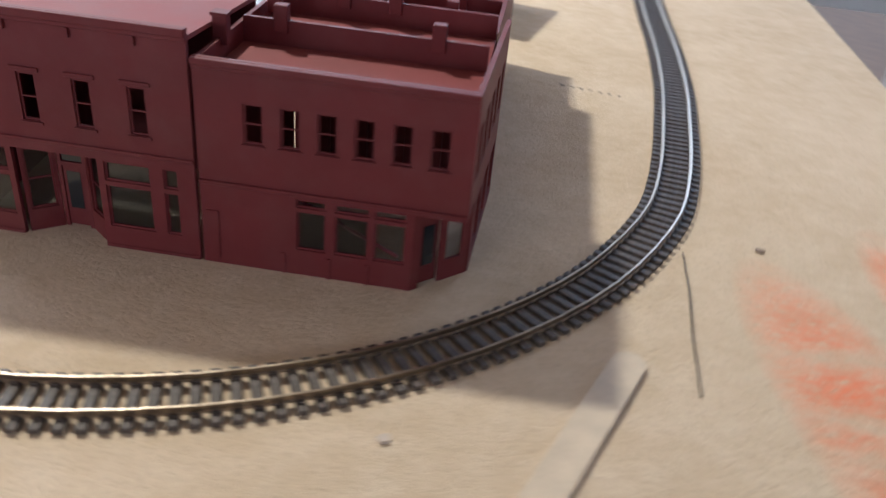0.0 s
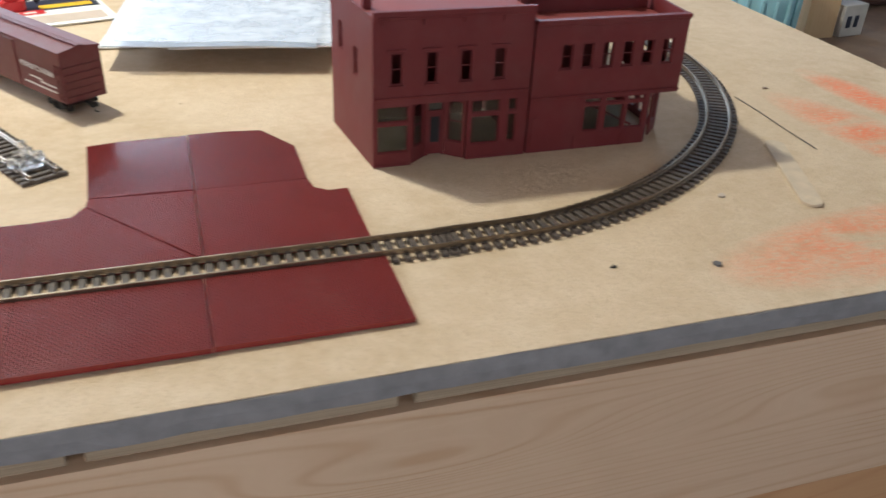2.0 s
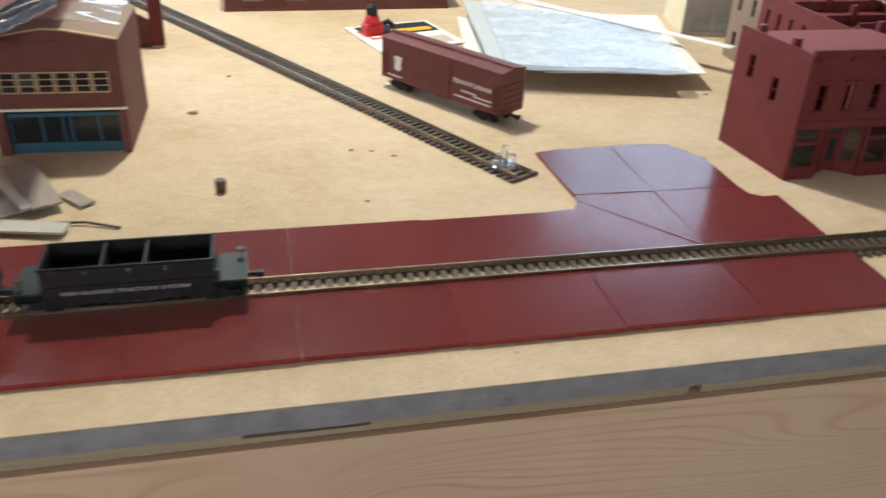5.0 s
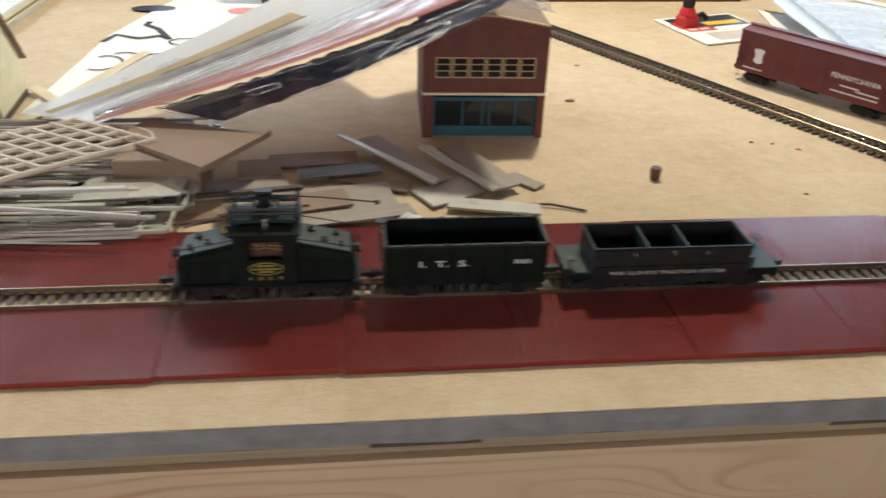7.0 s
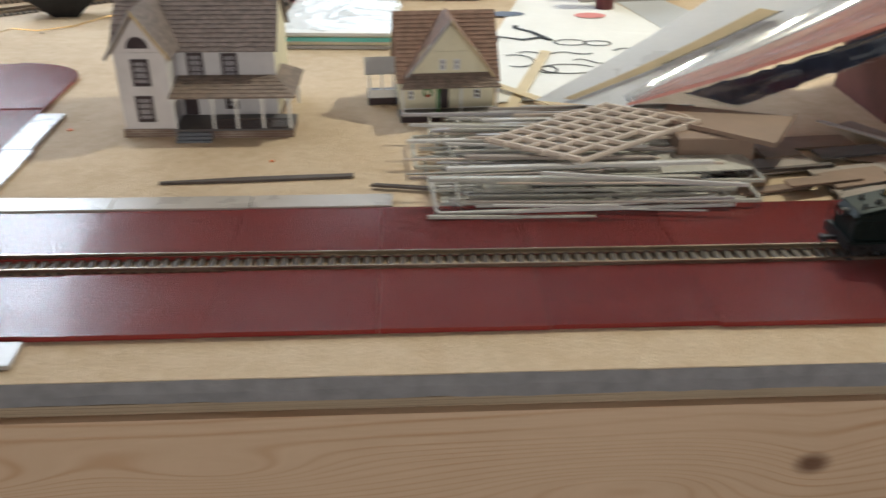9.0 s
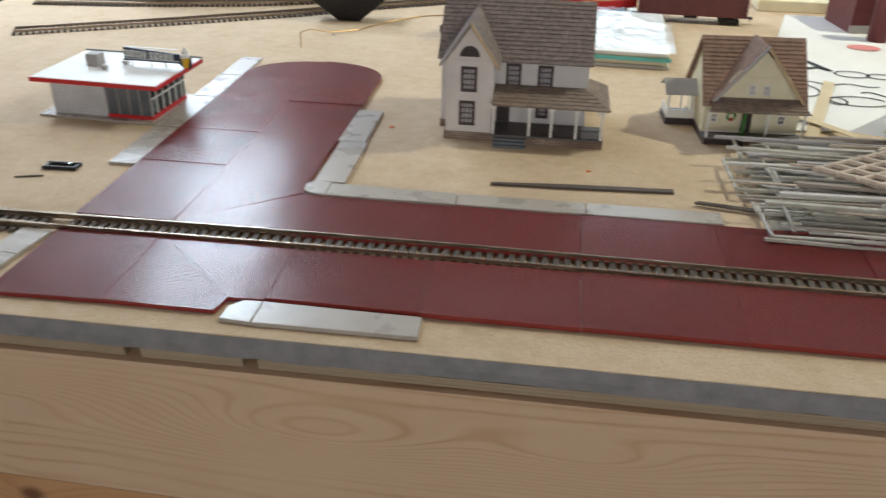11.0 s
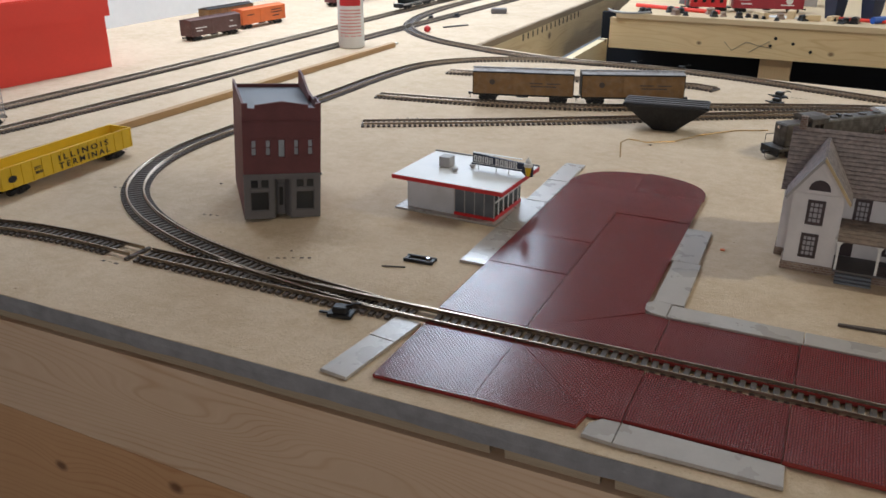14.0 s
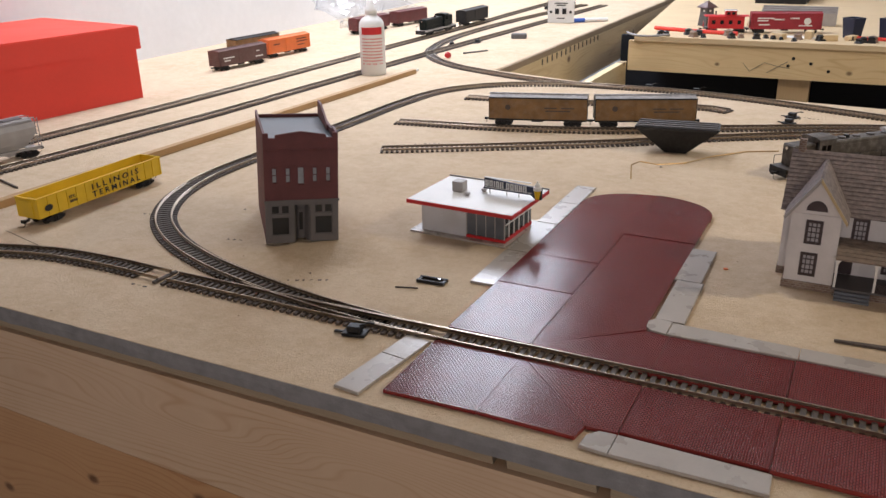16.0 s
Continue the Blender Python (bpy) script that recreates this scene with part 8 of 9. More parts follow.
# plan sheets and a magazine
solo("foam_board", slab(bmesh.new(), [(1.108, 0.520, 0.013), (1.222, 0.495, 0.013), (1.245, 0.625, 0.013), (1.125, 0.700, 0.013)], 0.0128), M_BROWNCARD, "brown board lying under the plan sheets", "board")
sheet("plan_sheet", [(1.118, 0.455), (1.286, 0.436), (1.335, 0.665), (1.165, 0.725)], 0.0134, 0.0009, M_PAPER, "large white plan sheet with curled edges", "plan sheet", "plan sheets", 0.004)
sheet("plan_sheet", [(1.063, 0.463), (1.241, 0.421), (1.285, 0.610), (1.100, 0.742)], 0.0190, 0.0009, M_PLANPAPER, "large pale printed plan sheet with curled edges", "plan sheet", "plan sheets", 0.003)
sheet("plan_sheet", [(1.055, 0.52), (1.09, 0.515), (1.130, 0.70), (1.092, 0.735)], 0.0008, 0.0006, M_PAPER, "white sheet sticking out under the board", "plan sheet", "plan sheets", 0.001)
sheet("tracing_sheet", [(1.076, 0.452), (1.258, 0.417), (1.296, 0.596), (1.118, 0.730)], 0.0250, 0.0004, M_TRACING, "milky tracing film lying over the plan sheets", "tracing sheet", "", 0.003)
sheet("paper_strip", [(1.160, 0.705), (1.335, 0.480), (1.345, 0.488), (1.172, 0.714)], 0.0285, 0.0009, M_PAPER, "long narrow white paper strip on the sheets", "paper strip")
mag = thing("magazine", "open magazine with navy, yellow and red print", "magazine", 1.010, 0.645, 0.0006, 16)
part("page", block(-0.055, -0.045, 0, 0.055, 0.060, 0.0020, 0.0004), M_PAPER, mag)
part("print_panel", block(-0.046, 0.012, 0.0020, 0.050, 0.054, 0.0022), M_NAVY, mag, "navy printed panel")
part("print_panel", block(-0.008, 0.018, 0.0022, 0.044, 0.032, 0.0024), M_YELLOW, mag, "yellow printed panel")
part("print_panel", block(-0.045, 0.000, 0.0020, -0.006, 0.016, 0.0023), M_DQRED, mag, "red printed panel")
part("print_panel", block(-0.030, -0.036, 0.0020, 0.046, -0.008, 0.0022), M_SPRUEPINK, mag, "pale red printed panel")
bars([(-0.042, -0.030, 0.0005), (-0.026, -0.014, 0.0005)], 0.006, 0.0002, M_WHITEINK, mag, pose(0, 0.004, 0.0025, -90, 0, 0))


def red_toy():
    t = thing("toy_engine", "small bright red plastic engine part with black cap", "toy part", 0.972, 0.660, 0, 20)
    part("body", block(-0.013, -0.009, 0.0002, 0.011, 0.009, 0.016, 0.003), M_DQRED, t)
    part("collar", lathe(bmesh.new(), ((0.009, 0), (0.010, 0.003), (0.008, 0.008), (0.0065, 0.010)), 14, (-0.002, 0, 0.015)), M_DQRED, t)
    part("cap", lathe(bmesh.new(), ((0.0065, 0), (0.0072, 0.003), (0.0068, 0.009), (0.004, 0.012), (0.001, 0.0125)), 14, (-0.002, 0, 0.0250)), M_BLACK, t, "black cap")
    part("side_arm", sweep(bmesh.new(), [(0.010, 0, 0.012), (0.018, -0.003, 0.016), (0.024, -0.006, 0.010)], 0.0032, 8), M_BLACK, t)
    part("foot", block(-0.016, -0.012, 0.0002, -0.008, 0.012, 0.004, 0.001), M_DQRED, t)


red_toy()


# sprue frames: moulded runners with parts still attached
def sprue_frame(length, width, runners, r, material, x, y, z, rz, seed, label, group="pile of sprue frames", panels=0):
    t = thing("sprue_frame", label, "sprue frame", x, y, z, rz, group)
    rng = random.Random(seed)
    for yy in (0, width):
        part("runner", block(0, yy - r, 0, length, yy + r, 2 * r, r * 0.4), material, t)
    for xx in (0, length):
        part("runner", block(xx - r, r, 0, xx + r, width - r, 2 * r, r * 0.4), material, t)
    for k in range(runners):
        yy = width * (k + 1) / (runners + 1) + rng.uniform(-0.001, 0.001)
        a, b = rng.uniform(0, 0.15) * length, length * rng.uniform(0.8, 1.0)
        part("moulded_strip", block(a, yy - r * 0.9, r * 0.2, b, yy + r * 0.9, r * 1.9), material, t)
        for _ in range(3):
            xx = rng.uniform(a, b)
            part("sprue_gate", block(xx, yy - width / (runners + 1) + r, r * 0.4, xx + r * 1.5, yy - r, r * 1.4), material, t)
    for k in range(panels):
        xx, yy = rng.uniform(0.05, 0.7) * length, rng.uniform(0.1, 0.6) * width
        part("moulded_panel", block(xx, yy, r * 1.0, xx + rng.uniform(0.02, 0.045), yy + rng.uniform(0.012, 0.02), r * 1.6), material, t)
    return t


z = 0.0030
pile = [(0.235, 0.168, 0.205, 0.052, 4, 2.0), (0.250, 0.178, 0.208, 0.058, 5, -1.0), (0.232, 0.205, 0.235, 0.060, 5, 3.0), (0.255, 0.222, 0.214, 0.060, 6, 0.5), (0.222, 0.238, 0.246, 0.062, 6, 1.5),
        (0.262, 0.200, 0.204, 0.050, 4, -2.0), (0.240, 0.268, 0.232, 0.058, 6, 1.0), (0.235, 0.300, 0.236, 0.055, 5, -1.5), (0.250, 0.235, 0.214, 0.060, 6, 2.5), (0.262, 0.285, 0.205, 0.060, 5, 3.5)]
label = "beige-grey plastic sprue frame lying in an untidy pile"
for i, (x, y, L, W, n, a) in enumerate(pile):
    layer = {0: 0.0034, 1: 0.0066, 2: 0.0034, 3: 0.0098, 4: 0.0068, 5: 0.0130, 6: 0.0034, 7: 0.0066, 8: 0.0130, 9: 0.0100}[i]
    sprue_frame(L, W, n, 0.0013, M_SPRUE if i % 3 else M_PALECARD, x, y, layer, a, 40 + i, label, panels=2 + i % 3)
sheet("styrene_sheet", [(0.236, 0.163), (0.452, 0.160), (0.466, 0.300), (0.250, 0.360)], 0.0004, 0.0012, M_SPRUE, "beige styrene sheet under the sprue pile", "plastic sheet")
sheet("styrene_sheet", [(0.395, 0.200), (0.462, 0.206), (0.470, 0.292), (0.405, 0.300)], 0.0168, 0.0010, M_SPRUE, "beige styrene sheet on the sprue pile", "plastic sheet")
rng = random.Random(77)
STRIPS = (M_SPRUE, M_PALECARD, M_LIGHTPANE, M_CARD, M_PALECARD, M_SPRUEPINK)
for k in range(44):
    y = 0.160 + 0.0040 * (k % 43) + rng.uniform(-0.003, 0.003)
    L, a = rng.uniform(0.07, 0.20), rng.gauss(0, 3.0)
    x = rng.uniform(0.212, 0.465 - L)
    solo("styrene_strip", block(0, -rng.choice((0.0008, 0.0012, 0.0034)), 0, L, 0.0010, rng.choice((0.0012, 0.0018, 0.0024)), 0.0003), STRIPS[k % 6], "thin beige plastic strip lying on the pile", "plastic strip", "loose styrene strips", m=pose(x, y, (0.0166 if y > 0.178 else 0.0044) + 0.0024 * (k % 4), 0, rng.uniform(-1.2, 1.2), a))


def lattice_panel():
    t = thing("lattice_panel", "pinkish plastic lattice truss panel tilted on the sprue pile", "lattice panel", 0.276, 0.238, 0.0270, 0)
    A, B = Vector((0.062, -0.040)), Vector((0.098, 0.062))

    def at(u, v):
        p = A * u + B * v
        return (p.x, p.y, 0.002 + 0.004 * v)

    for i in range(6):
        u = i / 5
        part("lattice_bar", sweep(bmesh.new(), [at(u, -0.03), at(u, 1.03)], 0.0020, 6), M_SPRUEPINK, t)
    for i in range(9):
        v = i / 8
        part("lattice_bar", sweep(bmesh.new(), [at(-0.04 * (i % 2), v), at(1 - 0.22 * (i % 3 == 1), v)], 0.0023, 6), M_SPRUEPINK, t)
    ring = [(0.105 + 0.055 * math.cos(a * 0.35), 0.030 + 0.028 * math.sin(a * 0.35), 0.004) for a in range(-4, 9)]
    part("curved_runner", sweep(bmesh.new(), ring, 0.0019, 6), M_SPRUEPINK, t)


lattice_panel()

# card scraps
scraps = [  # centre, length, width, turn, height, thickness, card
    (0.566, 0.1945, 0.100, 0.018, 10, 0.0034, M_CARD), (0.560, 0.222, 0.088, 0.040, 9, 0.0016, M_CARD), (0.608, 0.177, 0.032, 0.018, 52, 0.0052, M_PALECARD),
    (0.600, 0.281, 0.112, 0.006, -52, 0.0072, M_PALECARD), (0.612, 0.284, 0.098, 0.019, -58, 0.0046, M_CARD), (0.668, 0.268, 0.084, 0.022, -66, 0.0050, M_CARD),
    (0.652, 0.262, 0.090, 0.007, -60, 0.0070, M_PALECARD), (0.489, 0.243, 0.082, 0.026, 9, 0.0016, M_CARD), (0.492, 0.233, 0.096, 0.005, 8, 0.0040, M_TWIG), (0.565, 0.266, 0.062, 0.018, 10, 0.0034, M_GREYPAINT),
    (0.507, 0.272, 0.032, 0.030, 8, 0.0034, M_BROWNCARD), (0.671, 0.206, 0.064, 0.015, -13, 0.0030, M_PALECARD), (0.545, 0.213, 0.056, 0.026, 14, 0.0052, M_BROWNCARD), (0.545, 0.293, 0.070, 0.024, 4, 0.0004, M_BROWNCARD),
    (0.642, 0.234, 0.046, 0.030, 30, 0.0008, M_PALECARD), (0.588, 0.252, 0.060, 0.016, -24, 0.0006, M_BROWNCARD), (0.515, 0.205, 0.060, 0.012, 12, 0.0070, M_BROWNCARD), (0.700, 0.250, 0.030, 0.012, -50, 0.0004, M_CARD),
    (0.480, 0.205, 0.060, 0.010, 10, 0.0006, M_BROWNCARD)]
for cx, cy, long, wide, turn, z, mat in scraps:
    c, sn = math.cos(math.radians(turn)), math.sin(math.radians(turn))
    pts = [(cx + u * long / 2 * c - v * wide / 2 * sn, cy + u * long / 2 * sn + v * wide / 2 * c) for u, v in ((-1, -1), (1, -0.9), (0.97, 1), (-0.94, 1))]
    sheet("card_scrap", pts, z, 0.0017, mat, "offcut of grey or brown card lying loose", "card scrap", "card scraps", 0.0010)
solo("thin_twig", sweep(bmesh.new(), [(0.690, 0.214, 0.0016), (0.712, 0.211, 0.0022), (0.735, 0.202, 0.0012)], 0.0009, 6), M_TWIG, "thin dark bent offcut beside the card scraps", "offcut")
tray = thing("card_tray", "brown cardboard tray with a turned-up rim", "tray", 0.478, 0.213, 0.0310, 60, rx=0)
part("tray_floor", prism(bmesh.new(), [(0, 0), (0.069, -0.004), (0.052, 0.090), (0.014, 0.088)], 0, 0.0016), M_BROWNCARD, tray)
part("tray_rim", slab(bmesh.new(), [(0, -0.0014, 0), (0.070, -0.0056, 0), (0.070, -0.0056, 0.0042), (0, -0.0014, 0.0042)], 0.0012), M_BROWNCARD, tray)
part("tray_rim", slab(bmesh.new(), [(-0.0014, 0, 0), (0.013, 0.088, 0), (0.013, 0.088, 0.0034), (-0.0014, 0, 0.0034)], -0.0012), M_BROWNCARD, tray)
solo("support_box", block(0.415, 0.232, 0.0002, 0.472, 0.285, 0.0306, 0.0008), M_BROWNCARD, "low brown box under the tray", "box")


# long film-wrapped packet resting on the garage roof
def packet():
    t = thing("wrapped_packet", "long film-wrapped packet of red and white sheets leaning on the garage", "packet", 0, 0, 0)

    def strip(a0, a1, b0, b1, n, sag, lift, thick, rows=4, seed=1, ruffle=0.0):
        rng = random.Random(seed)
        bm = bmesh.new()
        a0, a1, b0, b1 = map(Vector, (a0, a1, b0, b1))
        grid = []
        for i in range(n + 1):
            u = i / n
            row = []
            for k in range(rows + 1):
                v = k / rows
                p = a0.lerp(a1, u).lerp(b0.lerp(b1, u), v)
                p.z += lift - sag * math.sin(math.pi * u) + rng.uniform(-ruffle, ruffle)
                row.append(bm.verts.new(p))
            grid.append(row)
        for u, w in zip(grid, grid[1:]):
            for k in range(rows):
                bm.faces.new((u[k], w[k], w[k + 1], u[k + 1]))
        geo = bmesh.ops.solidify(bm, geom=bm.faces[:], thickness=thick)
        return bm

    def folds(a0, a1, b0, b1, n, rows, lift, amp, seed, sag=0.0):
        """Film drawn tight along its length: long shallow folds."""
        rng = random.Random(seed)
        bm = bmesh.new()
        a0, a1, b0, b1 = map(Vector, (a0, a1, b0, b1))
        waves = [(rng.uniform(5, 60), rng.uniform(-9, 9), rng.uniform(0, 6.3), rng.uniform(0.2, 0.8)) for _ in range(10)]
        grid = []
        for i in range(n + 1):
            u = i / n
            row = []
            for k in range(rows + 1):
                v = k / rows
                p = a0.lerp(a1, u).lerp(b0.lerp(b1, u), v)
                p.z += lift - sag * math.sin(math.pi * u) + amp * sum(g * math.sin(f * v + d * u + ph) for f, d, ph, g in waves) / 3
                row.append(bm.verts.new(p))
            grid.append(row)
        for u, w in zip(grid, grid[1:]):
            for k in range(rows):
                bm.faces.new((u[k], w[k], w[k + 1], u[k + 1]))
        bmesh.ops.solidify(bm, geom=bm.faces[:], thickness=0.0003)
        return bm

    NEAR, TOP = (0.391, 0.2920, 0.0340), (0.702, 0.2960, 0.1410)
    part("white_sheet", strip((0.3908, 0.2955, 0.0318), (0.669, 0.395, 0.1240), (0.324, 0.334, 0.026), (0.595, 0.530, 0.1130), 14, 0.006, 0, 0.0010, seed=2), M_WRAPWHITE, t, "white sheets")
    part("cream_sheet", strip((0.352, 0.319, 0.0300), (0.541, 0.384, 0.0850), (0.346, 0.323, 0.0300), (0.528, 0.398, 0.0850), 14, 0.003, 0.0012, 0.0008, seed=3), M_TAPE, t, "cream edge strip")
    # Thin dark strip laid on top, drawn for the shade in a gap
    part("dark_slit", strip((0.430, 0.3440, 0.0512), (0.541, 0.383, 0.0862), (0.431, 0.3430, 0.0512), (0.541, 0.380, 0.0862), 10, 0.0008, 0.0014, 0.0006, 2, seed=9), M_WRAPDARK, t, "dark strip laid on for the shade between the sheets")
    part("red_panel", strip(NEAR, TOP, (0.3905, 0.2945, 0.0350), (0.690, 0.505, 0.1220), 18, 0.007, 0.001, 0.0012, seed=4), M_PACKRED, t, "dull red printed panel")
    part("dark_edge", strip((0.434, 0.2935, 0.0445), (0.702, 0.2955, 0.1405), (0.478, 0.2945, 0.0330), (0.702, 0.2950, 0.1280), 44, 0.006, 0, 0.0012, 5, 5, 0.0012), M_WRAPDARK, t, "dark crumpled underside")
    film = part("film", folds(NEAR, TOP, (0.3885, 0.2990, 0.0340), (0.690, 0.515, 0.1215), 60, 44, 0.0045, 0.0030, 6, 0.007), M_FILM, t, "clear crinkled film", True)
    film.visible_shadow = False
    film = part("film", folds((0.434, 0.2910, 0.0445), (0.704, 0.2930, 0.1405), (0.478, 0.2915, 0.0320), (0.704, 0.2920, 0.1270), 60, 14, 0.0, 0.0024, 7, 0.006), M_BAGFILM, t, "clear crinkled film", True)
    film.visible_shadow = False
    end = part("film_end", folds((0.640, 0.322, 0.1080), (0.733, 0.333, 0.0985), (0.660, 0.440, 0.1090), (0.733, 0.425, 0.1000), 24, 24, 0.004, 0.0026, 8, -0.003), M_FILM, t, "loose film flap", True)
    end.visible_shadow = False
    part("barcode", strip((0.650, 0.3030, 0.1210), (0.676, 0.3050, 0.1300), (0.650, 0.3140, 0.1200), (0.676, 0.3160, 0.1290), 3, 0, 0.0030, 0.0003, 2, 8), M_LIGHTPANE, t)


packet()

# white poster with brush marks, yellow tape
sheet("pale_sheet", [(0.531, 0.644), (0.611, 0.676), (0.566, 0.832), (0.486, 0.900), (0.509, 0.780)], 0.0004, 0.0003, M_PLANPAPER, "pale bluish sheet of thin paper under the poster", "paper sheet")
sheet("poster", [(0.300, 0.400), (0.415, 0.420), (0.524, 0.610), (0.528, 0.650), (0.505, 0.780), (0.479, 0.893), (0.395, 0.900), (0.318, 0.620)], 0.0004, 0.0008, M_PAPER, "large white poster with hand-drawn black strokes", "poster", "", 0.0008)
def loop(cx, cy, rx, ry, a0=0, a1=360):
    return [(cx + rx * math.cos(math.radians(a)), cy + ry * math.sin(math.radians(a))) for a in range(a0, a1 + 1, 24)]


def wave_line(x0, y0, x1, y1, h, n=14):
    return [(x0 + (x1 - x0) * k / n, y0 + (y1 - y0) * k / n + h * math.sin(k * 0.9)) for k in range(n + 1)]


for k, pts in enumerate((
        [(0.318, 0.600), (0.326, 0.626), (0.352, 0.612), (0.372, 0.622), (0.384, 0.610), (0.366, 0.648), (0.350, 0.664), (0.352, 0.676)],
        loop(0.404, 0.600, 0.018, 0.012), loop(0.434, 0.596, 0.015, 0.010), wave_line(0.340, 0.560, 0.420, 0.556, 0.004), loop(0.384, 0.500, 0.028, 0.016, 20, 350), loop(0.335, 0.530, 0.018, 0.022, -120, 120),
        loop(0.362, 0.498, 0.010, 0.012), wave_line(0.446, 0.566, 0.482, 0.584, 0.003, 8), wave_line(0.395, 0.530, 0.440, 0.520, 0.006, 9))):
    r = 0.0036 if k == 0 else 0.0011
    bm = sweep(bmesh.new(), [(p[0], p[1], 0) for p in pts], r, 6)
    for v in bm.verts:
        v.co.z = 0.0021 + 0.0003 * (v.co.z / r + 0.5)
    tagged(part("brush_stroke", bm, M_BLACKINK), "black hand-drawn stroke on the poster", "brush stroke", "poster strokes")
tagged(part("brush_stroke", prism(bmesh.new(), [(0.452 + 0.020 * math.cos(a * 0.5236), 0.725 + 0.014 * math.sin(a * 0.5236)) for a in range(12)], 0.0021, 0.0023), M_PINKDOT), "pale red painted dot on the poster", "brush stroke", "poster strokes")
tagged(part("brush_stroke", prism(bmesh.new(), [(0.345 + 0.026 * math.cos(a * 0.5236), 0.735 + 0.013 * math.sin(a * 0.5236)) for a in range(12)], 0.0021, 0.0023), M_NAVY), "dark painted dot on the poster", "brush stroke", "poster strokes")
sheet("tape_strip", [(0.297, 0.360), (0.308, 0.358), (0.376, 0.560), (0.366, 0.566)], 0.0026, 0.0006, M_TAPE, "strip of yellowish masking tape", "tape")
sheet("tape_strip", [(0.292, 0.448), (0.296, 0.458), (0.352, 0.388), (0.347, 0.378)], 0.0050, 0.0006, M_TAPE, "strip of yellowish masking tape", "tape")

# bag of sheet parts
bag = thing("parts_bag", "clear bag of pale sheet parts with a green edge strip", "bag of parts", 0.068, 0.590, 0.0002, -3)
for k in range(5):
    part("sheet_part", block(0.002 * k, 0.003 * (k % 2), 0.0036 * k, 0.136 - 0.002 * (k % 3), 0.205, 0.0036 * k + 0.0032), M_PAPER if k == 4 else M_CREAM if k % 2 else M_PALECARD, bag)
part("green_strip", block(-0.001, -0.0015, 0.0085, 0.1380, 0.0006, 0.0125), M_TURQ, bag, "green edge strip")
bm = bmesh.new()
rng = random.Random(5)
grid = [[bm.verts.new((-0.004 + 0.146 * i / 20, -0.003 + 0.214 * k / 24, 0.0195 + rng.uniform(0, 0.0055) * math.sin(math.pi * i / 20))) for k in range(25)] for i in range(21)]
for u, w in zip(grid, grid[1:]):
    for k in range(24):
        bm.faces.new((u[k], w[k], w[k + 1], u[k + 1]))
bmesh.ops.solidify(bm, geom=bm.faces[:], thickness=0.0004)
f = part("film", bm, M_BAGFILM, bag, "clear crinkled film", True)
f.visible_shadow = False
solo("cream_carton", block(0.360, 0.92, 0.0002, 0.52, 0.965, 0.016, 0.001), M_CREAM, "long pale cream box behind the poster", "box")

# sticks, splints and small scrap
solo("dark_stick", prism(bmesh.new(), [(0.036, 0.2308), (0.090, 0.2325), (0.176, 0.2380), (0.176, 0.2435), (0.100, 0.2395), (0.036, 0.2330)], 0.0003, 0.0022), M_TWIG, "long dark stained wooden stick on bare board", "stick")
solo("dark_stick", prism(bmesh.new(), [(0.189, 0.2190), (0.262, 0.2050), (0.264, 0.2095), (0.192, 0.2220)], 0.0018, 0.0036), M_TWIG, "dark pointed stick lying under the sprue pile", "stick")
bm = bmesh.new()
ends = [(0.0072 * math.cos(math.radians(a)), 0.0072 * math.sin(math.radians(a))) for a in range(0, 181, 20)]
prism(bm, [(x, 0.0465 + y) for x, y in ends] + [(-x, -0.0465 - y) for x, y in ends], 0.0003, 0.0021)
solo("craft_stick", bm, M_GOLD, "flat pale wooden craft stick with rounded ends", "craft stick", m=pose(1.5295, 0.1438, 0, 0, 0, -21.9))
solo("thin_wire", sweep(bmesh.new(), [(1.579, 0.286, 0.0009), (1.5785, 0.250, 0.0008), (1.576, 0.212, 0.0008), (1.575, 0.174, 0.0008)], 0.0004, 6), M_TWIG, "thin dark wire lying on the board", "wire")
chip = random.Random(31)
for x, y, s, mat in ((1.458, 0.123, 0.004, M_SPRUEPINK), (1.345, 0.059, 0.0022, M_BLACK), (0.905, 0.318, 0.0022, M_BROWNCAR), (0.921, 0.314, 0.0018, M_BROWNCAR), (0.938, 0.302, 0.0024, M_ORANGE), (0.775, 0.418, 0.0050, M_BROWNCARD), (0.805, 0.52, 0.0026, M_BROWNCARD),
                     (0.905, 0.222, 0.0020, M_BROWNCAR), (1.28, 0.42, 0.0026, M_BROWNCARD), (0.112, 0.272, 0.0026, M_ORANGE), (-0.065, 0.345, 0.0030, M_ORANGE), (-0.20, 0.66, 0.0026, M_TWIG), (-0.60, 0.30, 0.0020, M_TWIG), (-0.42, 0.175, 0.0016, M_TWIG), (1.405, 0.047, 0.0040, M_GREYPAINT), (1.62, 0.30, 0.003, M_BROWNCARD)):
    pts = [(x + s * chip.uniform(0.5, 1.2) * math.cos(a), y + s * chip.uniform(0.3, 0.8) * math.sin(a)) for a in (0, 1.1, 2.3, 3.4, 4.4, 5.4)]
    solo("debris_chip", prism(bmesh.new(), pts, 0.0002, 0.0002 + s * 0.35), mat, "tiny chip of scrap lying on the board", "scrap chip", "scrap chips")

